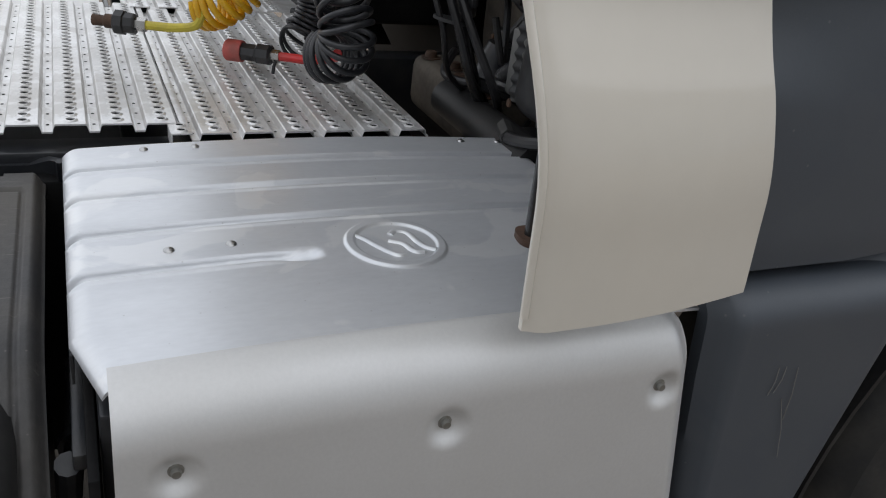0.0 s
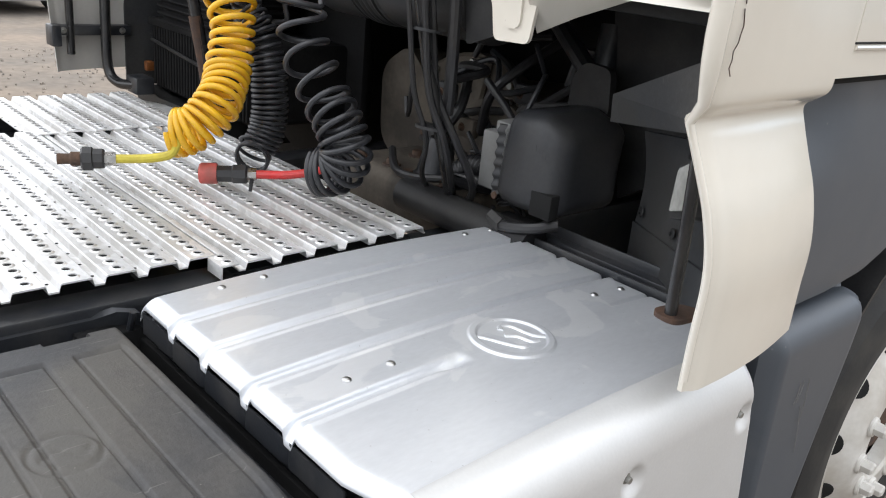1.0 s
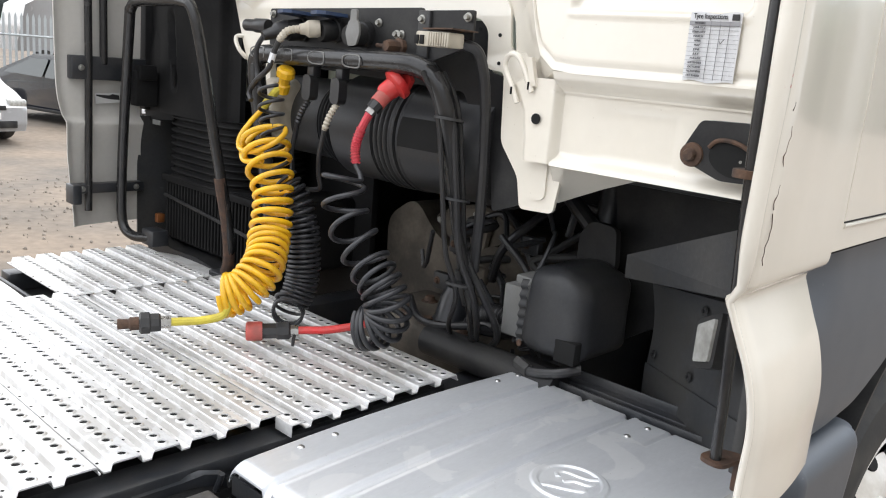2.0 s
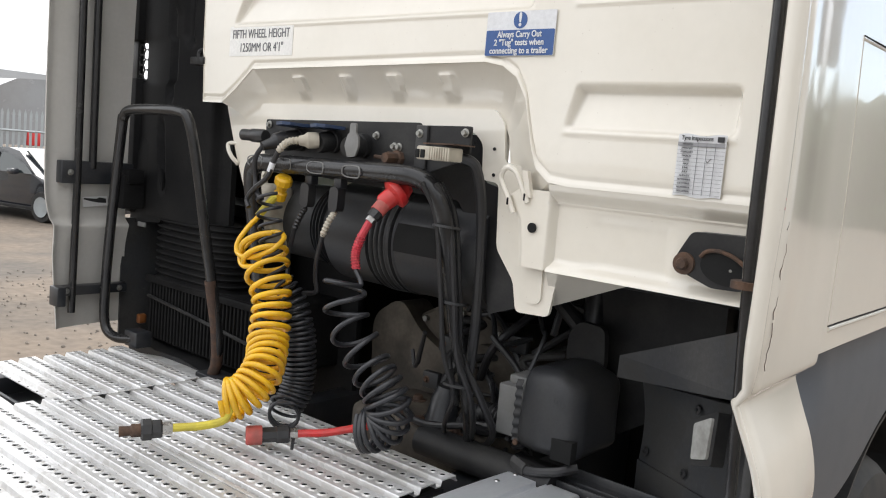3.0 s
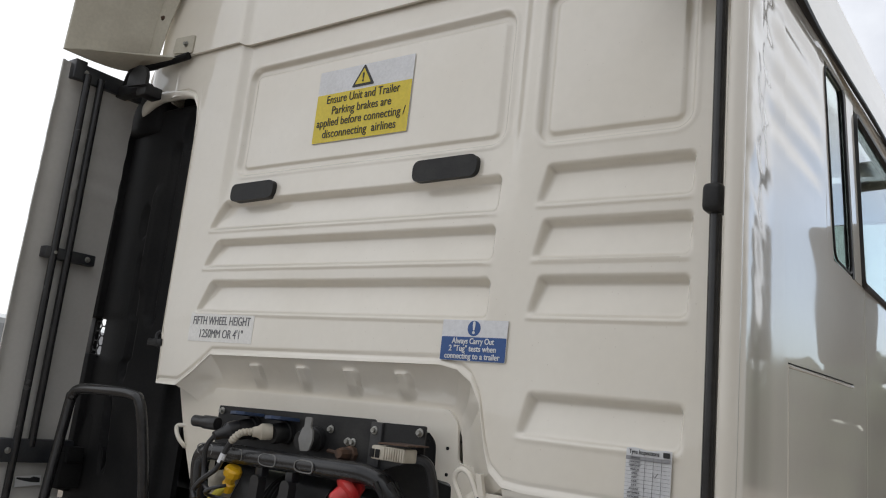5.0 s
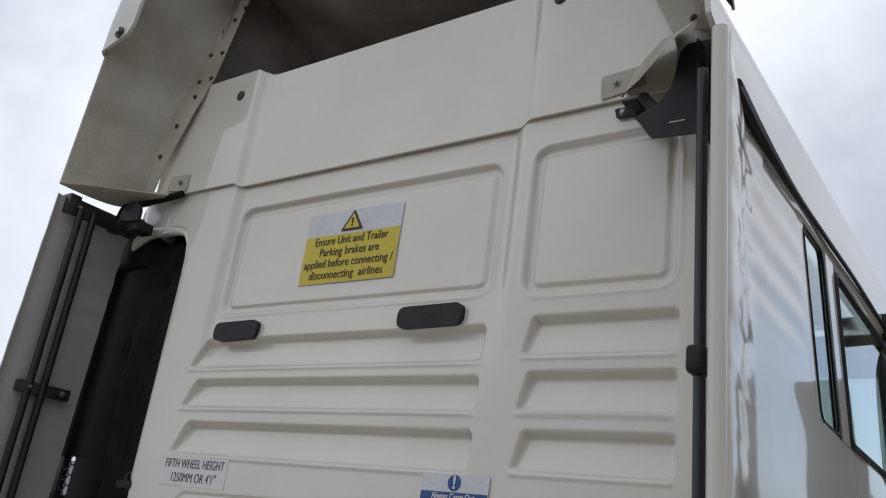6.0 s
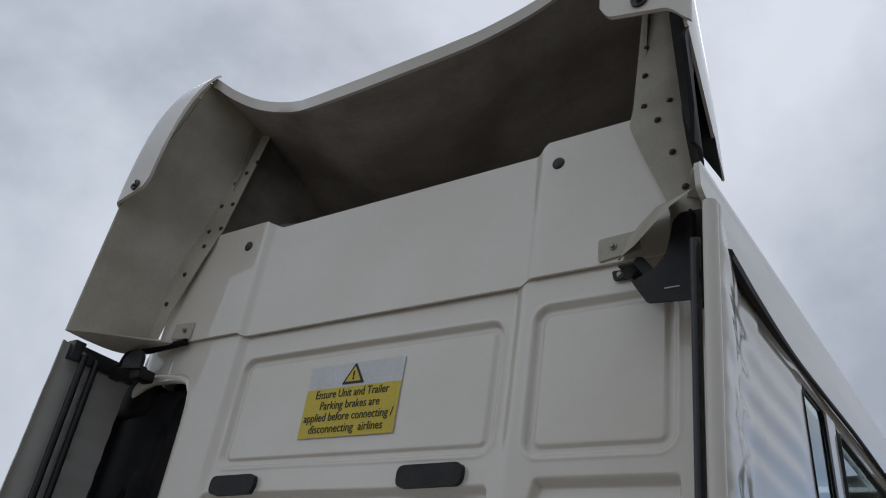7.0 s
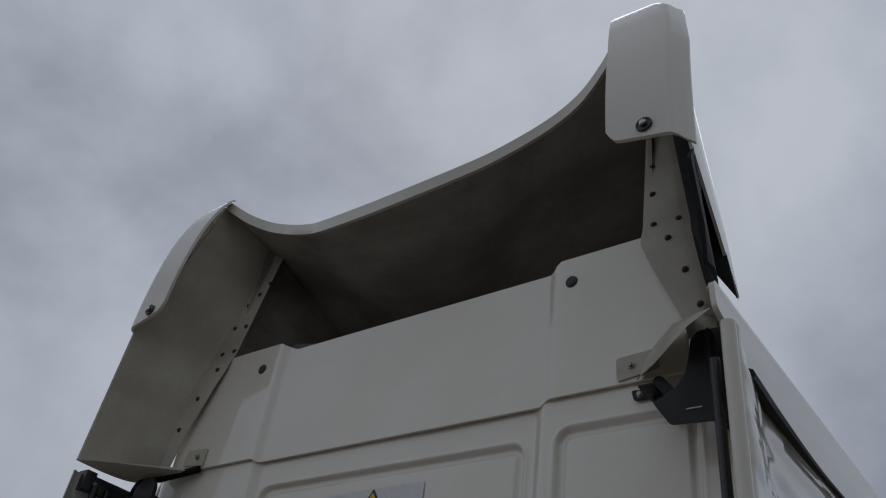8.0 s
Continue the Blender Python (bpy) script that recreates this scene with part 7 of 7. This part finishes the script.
part("plug_head", lathe([(0.0, 0.05), (0.019, 0.05), (0.024, 0.044), (0.024, 0.028), (0.015, 0.022), (0.014, 0.006), (0.018, 0.002), (0.016, -0.020), (0.0, -0.022)], (-0.188, -0.085, 1.628), (0.28, -0.1, 0.6), 10), YELLOW, yellow, "yellow air coupling head")
part("end_tube", tube(path([(0.010, -0.352, 1.205), (0.024, -0.362, 1.180), (0.034, -0.372, 1.140), (0.028, -0.385, 1.116), (0.008, -0.418, 1.106), (-0.014, -0.448, 1.102), (-0.034, -0.476, 1.100)], 8), 0.0095, 10), LIME, yellow)
along = Vector((-0.42, -0.90, -0.02)).normalized()
base = Vector((-0.034, -0.475, 1.100))
part("nut", lathe([(0.0, 0.0), (0.0145, 0.0), (0.0145, 0.022), (0.0, 0.022)], base, along, 6), CHROME, yellow, smooth=20)
part("coupling", lathe([(0.0, 0.0), (0.020, 0.0), (0.022, 0.004), (0.022, 0.022), (0.026, 0.024), (0.026, 0.042), (0.020, 0.046), (0.0, 0.046)], base + along * 0.022, along, 8), RUBBER, yellow, smooth=20)
part("tip", lathe([(0.0, 0.0), (0.015, 0.0), (0.015, 0.018), (0.011, 0.022), (0.012, 0.045), (0.0, 0.046)], base + along * 0.068, along, 14), RUST, yellow, "worn brown nozzle")

red = thing("red_air_hose", "black coiled air hose with red ends lying on the deck", "hose")
b_axis = path([(0.169, -0.165, 1.455), (0.174, -0.165, 1.404), (0.193, -0.165, 1.356), (0.226, -0.165, 1.318), (0.258, -0.160, 1.277), (0.282, -0.159, 1.252), (0.308, -0.157, 1.228), (0.326, -0.154, 1.200), (0.332, -0.151, 1.175), (0.323, -0.155, 1.145), (0.304, -0.168, 1.130), (0.280, -0.178, 1.124)], 8)
part("coil", spring(b_axis, 0.046, 15, 0.0062, 28, 10, 2.2, radii=[(0, 0.046), (0.3, 0.048), (0.8, 0.049), (1, 0.046)], pitch=[(0, 0), (0.28, 0.46), (0.58, 0.74), (0.86, 0.93), (1, 1)], lead=path([(0.160, -0.125, 1.475), (0.178, -0.125, 1.455), (0.19, -0.13, 1.44)], 4)), COIL, red, smooth=80)
part("red_cap", lathe([(0.0, 0.0), (0.034, 0.0), (0.037, 0.006), (0.037, 0.018), (0.024, 0.024), (0.022, 0.05), (0.018, 0.056), (0.0, 0.056)], (0.208, -0.045, 1.672), (-0.30, -0.60, -0.55), 18), RED, red, "red coupling cap")
part("cap_wing", plate([(0.170, -0.055, 1.675), (0.185, -0.06, 1.705), (0.225, -0.05, 1.708), (0.24, -0.045, 1.675), (0.225, -0.045, 1.65)], (0, 0.012, 0), 0.003), RED, red)
part("plug_body", tube([(0.196, -0.072, 1.648), (0.190, -0.098, 1.618)], 0.0185, 14), FADED_RED, red)
part("collar", tube([(0.192, -0.095, 1.622), (0.186, -0.108, 1.604)], 0.0165, 8), RUBBER, red)
part("ferrule", tube([(0.187, -0.106, 1.606), (0.183, -0.115, 1.594)], 0.0115, 6), CHROME, red)
part("upper_sleeve", tube(path([(0.184, -0.113, 1.596), (0.164, -0.121, 1.552), (0.153, -0.123, 1.515), (0.158, -0.122, 1.478)], 6), 0.0095, 10), PINK, red)
part("sleeve_spring", spring(path([(0.168, -0.120, 1.56), (0.156, -0.122, 1.53), (0.153, -0.123, 1.508), (0.158, -0.122, 1.478)], 6), 0.0105, 12, 0.0018, 12, 5), PINK, red)
part("lower_sleeve", tube(path([(0.268, -0.150, 1.125), (0.235, -0.138, 1.112), (0.195, -0.145, 1.095), (0.155, -0.178, 1.082), (0.120, -0.210, 1.077), (0.106, -0.224, 1.075)], 8), 0.0095, 10), RED, red)
along_r = Vector((-0.58, -0.81, -0.04)).normalized()
base_r = Vector((0.106, -0.224, 1.075))
part("nut", lathe([(0.0, 0.0), (0.013, 0.0), (0.013, 0.018), (0.0, 0.018)], base_r, along_r, 6), CHROME, red, smooth=20)
part("coupling", lathe([(0.0, 0.0), (0.018, 0.0), (0.022, 0.004), (0.022, 0.030), (0.019, 0.034), (0.019, 0.066), (0.0, 0.066)], base_r + along_r * 0.018, along_r, 8), RUBBER, red, smooth=20)
part("red_tip", lathe([(0.0, 0.0), (0.022, 0.0), (0.023, 0.004), (0.023, 0.034), (0.020, 0.038), (0.0, 0.038)], base_r + along_r * 0.083, along_r, 18), FADED_RED, red, "scuffed red coupling end")
part("tag", tube(path([(0.108, -0.226, 1.078), (0.104, -0.234, 1.062), (0.105, -0.238, 1.038)], 4), 0.004, 6), RUBBER, red)

lead_a = thing("coiled_electric_lead", "thin black coiled electric lead behind the yellow hose", "cable")
part("plug", lathe([(0.0, 0.0), (0.022, 0.0), (0.024, 0.005), (0.024, 0.03), (0.016, 0.04), (0.012, 0.07), (0.0, 0.07)], (-0.200, -0.070, 1.772), (-0.25, -0.9, -0.35), 14), RUBBER, lead_a)
part("lead", tube(path([(-0.218, -0.128, 1.752), (-0.240, -0.135, 1.715), (-0.242, -0.13, 1.66), (-0.225, -0.135, 1.625), (-0.195, -0.14, 1.61)], 8), 0.0065, 8), RUBBER, lead_a)
part("coil", spring(path([(-0.165, -0.140, 1.625), (-0.150, -0.145, 1.56), (-0.135, -0.145, 1.50), (-0.120, -0.13, 1.42), (-0.075, -0.115, 1.36), (-0.050, -0.108, 1.29), (-0.040, -0.108, 1.22), (-0.035, -0.112, 1.15), (-0.035, -0.135, 1.09)], 8), 0.034, 30, 0.0048, 20, 7, radii=[(0, 0.030), (0.2, 0.03), (0.5, 0.038), (0.9, 0.040), (1, 0.036)], pitch=[(0, 0), (0.2, 0.42), (0.4, 0.60), (1, 1)]), COIL, lead_a, smooth=80)
part("lower_loop", spring(path([(-0.045, -0.135, 1.105), (-0.035, -0.150, 1.078), (-0.020, -0.165, 1.072)], 6), 0.038, 4, 0.0045, 18, 7), COIL, lead_a, smooth=80)

lead_b = thing("electric_lead", "black electric lead with a cream ribbed boot, plugged into a socket", "cable")
part("plug", lathe([(0.0, 0.0), (0.019, 0.0), (0.021, 0.006), (0.021, 0.028), (0.015, 0.036), (0.012, 0.05), (0.0, 0.05)], (-0.068, -0.070, 1.776), (-0.55, -0.8, -0.1), 14), BEIGE, lead_b, "dirty cream plug")
part("boot", tube(path([(-0.095, -0.108, 1.772), (-0.125, -0.125, 1.764), (-0.150, -0.132, 1.740)], 8), [0.0105, 0.008] * 8 + [0.008], 10), BEIGE, lead_b)
part("lead", tube(path([(-0.148, -0.132, 1.742), (-0.165, -0.135, 1.71), (-0.178, -0.14, 1.67), (-0.225, -0.145, 1.635), (-0.252, -0.145, 1.605), (-0.235, -0.15, 1.585)], 8), 0.0068, 8), RUBBER, lead_b)
part("marker", tube([(-0.166, -0.135, 1.708), (-0.173, -0.138, 1.684)], 0.0082, 8), PAPER, lead_b)

for x, dx, boot, label in ((-0.094, -0.075, RUBBER, "black lead with an oval dust cap under the carrier"), (0.018, -0.055, BEIGE, "black lead with a cream spring boot under the carrier")):
    lead = thing("capped_lead", label, "cable", "leads under the carrier")
    part("cap", plate([(x + a, -0.085, 1.632 + b) for a, b in rounded([(-0.018, -0.030), (0.016, -0.033), (0.018, 0.030), (-0.014, 0.033)], 0.0155, 6)], (0, 0.026, 0), 0.007, 3), RUBBER, lead)
    part("hinge", box(x - 0.012, x + 0.014, -0.075, -0.05, 1.66, 1.692, 0.003), STEEL, lead)
    part("boot", tube(path([(x, -0.075, 1.60), (x - 0.012, -0.085, 1.57), (x - 0.024, -0.09, 1.535)], 8), [0.0092, 0.0066] * 8 + [0.0066], 10), boot, lead)
    part("lead", tube(path([(x - 0.022, -0.09, 1.54), (x - 0.045, -0.085, 1.47), (x - 0.055, -0.075, 1.42), (x + dx, -0.07, 1.385), (x + dx - 0.04, -0.08, 1.375)], 8), 0.0062, 8), RUBBER, lead)

# ---------------------------------------------------------------- yard beyond


def car_body(length, width, height, hatch):
    """A side outline swept over the width with tumblehome, bonnet towards +x."""
    half = length / 2
    low_line = [(-half, 0.35), (-half + 0.03, 0.25), (half - 0.05, 0.22), (half, 0.35)]
    top = [(half, 0.62), (half - 0.12, 0.72), (half - (0.72 if hatch else 0.95), 0.94), (0.45, height - 0.06), (0.1, height), (-0.7 if not hatch else -1.0, height - 0.03)]
    top += [(-half + 0.35, 0.98 if not hatch else height - 0.25), (-half + 0.02, 0.92)]
    outline = low_line + top

    def f(u, v):
        k = u * len(outline)
        i = int(k) % len(outline)
        a, b = outline[i], outline[(i + 1) % len(outline)]
        t = k - int(k)
        x, z = a[0] + (b[0] - a[0]) * t, a[1] + (b[1] - a[1]) * t
        w = width / 2 * (1 - 0.22 * smoothstep(0.85, height, z)) * (1 - 0.10 * smoothstep(half - 0.5, half, abs(x)))
        s = -1 + 2 * v
        edge = math.copysign(1 - (1 - abs(s)) ** 2.2, s)
        return (x * (1 - 0.015 * abs(s) ** 4), w * edge, z)
    return f, outline


def car(label, paint, length, width, height, hatch, m):
    ob = thing("parked_car", label, "car")
    f, _ = car_body(length, width, height, hatch)
    body = part("body", closed(lambda u, v: f(u, v), 48, 14), paint, ob, smooth=50)
    half = length / 2
    for s in (1, -1):
        for a in ([(half - 1.05, 0.95), (0.40, height - 0.12), (-0.08, height - 0.11), (-0.08, 0.95)], [(-0.16, 0.95), (-0.16, height - 0.11), (-0.75, height - 0.13), (-half + 0.65, 0.98)]):
            part("side_window", plate([(x, s * (width / 2 * (1 - 0.22 * smoothstep(0.85, height, z)) + 0.004), z) for x, z in rounded(a, 0.05)], (0, s * 0.008, 0)), GLASS, ob)
        part("sill_trim", box(-half + 0.4, half - 0.5, s * width / 2 - 0.01, s * width / 2 + 0.012, 0.24, 0.30, 0.004), BLACK, ob)
        part("headlight", box(half - 0.24, half - 0.03, s * width * 0.36 - 0.16, s * width * 0.36 + 0.16, 0.60, 0.76, 0.04), LENS, ob, "clear headlight")
        part("wing_mirror", box(0.52, 0.68, s * (width / 2 + 0.08) - 0.09, s * (width / 2 + 0.08) + 0.09, 0.92, 1.04, 0.03), paint, ob)
        for x in (half - 0.78, -half + 0.75):
            w = part("wheel", lathe([(0.0, 0.0), (0.20, 0.0), (0.21, 0.02), (0.22, 0.0), (0.30, 0.0), (0.315, -0.03), (0.315, -0.18), (0.0, -0.18)], (x, s * width / 2 * 1.0, 0.315), (0, s, 0), 24), TYRE, ob)
            part("rim", lathe([(0.0, 0.012), (0.05, 0.016), (0.17, 0.010), (0.205, 0.018), (0.205, 0.0)], (x, s * width / 2, 0.315), (0, s, 0), 20), GALV, w)
    part("windscreen", plate([(half - 1.0, -width * 0.36, 0.955), (half - 1.0, width * 0.36, 0.955), (0.50, width * 0.33, height - 0.06), (0.50, -width * 0.33, height - 0.06)], (0.04, 0, 0.03)), GLASS, ob)
    part("grille", box(half - 0.03, half + 0.015, -0.36, 0.36, 0.58, 0.66, 0.01), BLACK, ob)
    part("lower_grille", box(half - 0.03, half + 0.012, -0.55, 0.55, 0.28, 0.40, 0.01), BLACK, ob)
    part("number_plate", box(half + 0.0, half + 0.02, -0.26, 0.26, 0.43, 0.54, 0.005), PAPER, ob)
    part("plate_bar", box(half + 0.018, half + 0.024, -0.20, 0.20, 0.465, 0.505, 0.0), INK, ob)
    ob.matrix_basis = m
    return ob


car("white hatchback car parked on the gravel", CAR_WHITE, 3.7, 1.66, 1.46, True, pose(-15.1, 3.05, -0.28, 0, 0, 12))
car("dark saloon car parked on the gravel", CAR_DARK, 4.3, 1.76, 1.44, False, pose(-16.9, 6.6, -0.28, 0, 0, 14))

fence = thing("palisade_fence", "grey galvanised steel palisade fence with pointed pales", "fence", at=(0, 0, 0))
PALE = finish(plate([(-0.035, 0, 0.05), (0.035, 0, 0.05), (0.035, 0, 2.2), (0.0, 0, 2.32), (-0.035, 0, 2.2)], (0, 0.012, 0), 0.0), "pale", GALV)
f0, f1 = Vector((-25.0, -5.5, -0.28)), Vector((-21.5, 29.0, -0.28))
count = int((f1 - f0).length / 0.155)
yaw = math.atan2((f1 - f0).y, (f1 - f0).x)
for i in range(count):
    piece("pale", PALE, fence, Matrix.Translation(f0.lerp(f1, i / count)) @ Matrix.Rotation(yaw, 4, "Z"))
for z in (0.5, 1.7):
    part("rail", tube([f0 + Vector((0, 0, z)), f1 + Vector((0, 0, z))], 0.03, 6), GALV, fence)
for i in range(10):
    p = f0.lerp(f1, i / 9)
    part("post", box(p.x - 0.1, p.x - 0.02, p.y - 0.05, p.y + 0.05, -0.28, 1.95, 0.01), GALV, fence)

lorry = thing("parked_lorry", "white lorry with a tall roof parked behind the fence", "lorry")
part("cab", sheet(lambda u, v: (-44.0 + 1.2 * v * (1 - u) ** 3, 16.0 + 6.5 * u, 0.9 + v * lerp_table([(0, 1.9), (0.12, 2.3), (0.3, 2.85), (0.6, 3.0), (1, 3.0)], u)), steps(0, 1, 30), steps(0, 1, 12), (-2.4, 0, 0)), CAR_WHITE, lorry)
part("side_window", plate([(-43.97, 16.8, 2.2), (-43.97, 18.0, 2.2), (-43.97, 18.0, 2.9), (-43.97, 17.0, 2.9)], (0.03, 0, 0)), GLASS, lorry)
part("red_tank", box(-44.2, -43.9, 18.6, 19.3, 0.9, 1.5, 0.05), RED, lorry)
for y in (17.2, 21.0):
    part("wheel", lathe([(0.0, 0.0), (0.3, 0.0), (0.5, 0.02), (0.5, -0.3), (0.0, -0.3)], (-43.95, y, 0.5), (1, 0, 0), 24), TYRE, lorry)
lorry.matrix_basis = Matrix.Translation((7.5, -3.8, -0.28))

shed = thing("industrial_building", "pale grey clad industrial building beyond the yard", "building")
part("wall", box(-110, -80, 6, 75, 0, 6.4, 0.0), CLADDING, shed)
part("roof", plate([(-80, 6, 6.4), (-95, 6, 7.6), (-110, 6, 6.4)], (0, 69, 0)), GALV, shed)
part("window", box(-80.05, -79.95, 24, 30, 2.0, 4.0, 0.0), GLASS, shed)
part("roller_door", box(-80.05, -79.9, 38, 43, 0, 4.5, 0.0), GALV, shed)
shed.matrix_basis = Matrix.Translation((0, 0, -0.28))

# out of view: added to dim and be mirrored in the cab side
added_warehouse = thing("added_warehouse", "unseen pale grey clad building added to dim the right side", "building")
part("wall", box(13.0, 22.0, -25, 36, 0, 6.4, 0.0), CLADDING, added_warehouse)
part("roof", plate([(12.9, -25, 6.4), (17.5, -25, 7.2), (22.1, -25, 6.4)], (0, 61, 0)), GALV, added_warehouse)
for y in steps(-18, 30, 5):
    part("roller_door", box(12.93, 13.0, y - 2, y + 2, 0, 4.2, 0.01), GALV, added_warehouse)

# tree belt far off to the other side
rnd = random.Random(5)
belt = bmesh.new()
for i in range(1300):
    if i < 900:
        x, y = 75 + rnd.uniform(-6, 6), rnd.uniform(-120, 120)
        h = 4 + 3.5 * (0.5 + 0.5 * math.sin(y * 0.11)) + rnd.uniform(-1, 1)
    else:
        x, y = rnd.uniform(-2, 30), 46 + rnd.uniform(-3, 3)
        h = 6.4 + 1.0 * math.sin(x * 0.9) + 0.5 * math.sin(x * 2.3) + rnd.uniform(-0.6, 0.6)
    z = rnd.uniform(0.2, h)
    bmesh.ops.create_icosphere(belt, subdivisions=1, radius=rnd.uniform(0.6, 1.6), matrix=Matrix.Translation((x, y, z)))
me = bpy.data.meshes.new("tree_belt")
belt.to_mesh(me)
belt.free()
me.materials.append(LEAF)
tagged(new("tree_belt", me), "dark belt of trees along the far side of the yard", "trees", "", "stuff")

# loose stones on the yard beside the truck
rnd = random.Random(9)
stones = bmesh.new()
for i in range(1500):
    x, y = rnd.uniform(-9, -1.6), rnd.uniform(-1, 5)
    bmesh.ops.create_icosphere(stones, subdivisions=1, radius=rnd.uniform(0.006, 0.022), matrix=pose(x, y, yard_z(x) + 0.004, rnd.uniform(0, 90), rnd.uniform(0, 90), 0) @ Matrix.Diagonal((1, 0.8, 0.6, 1)))
me = bpy.data.meshes.new("loose_stones")
stones.to_mesh(me)
stones.free()
me.materials.append(STONE)
tagged(new("loose_stones", me), "scattered small grey stones on the gravel", "stones", "", "stuff")
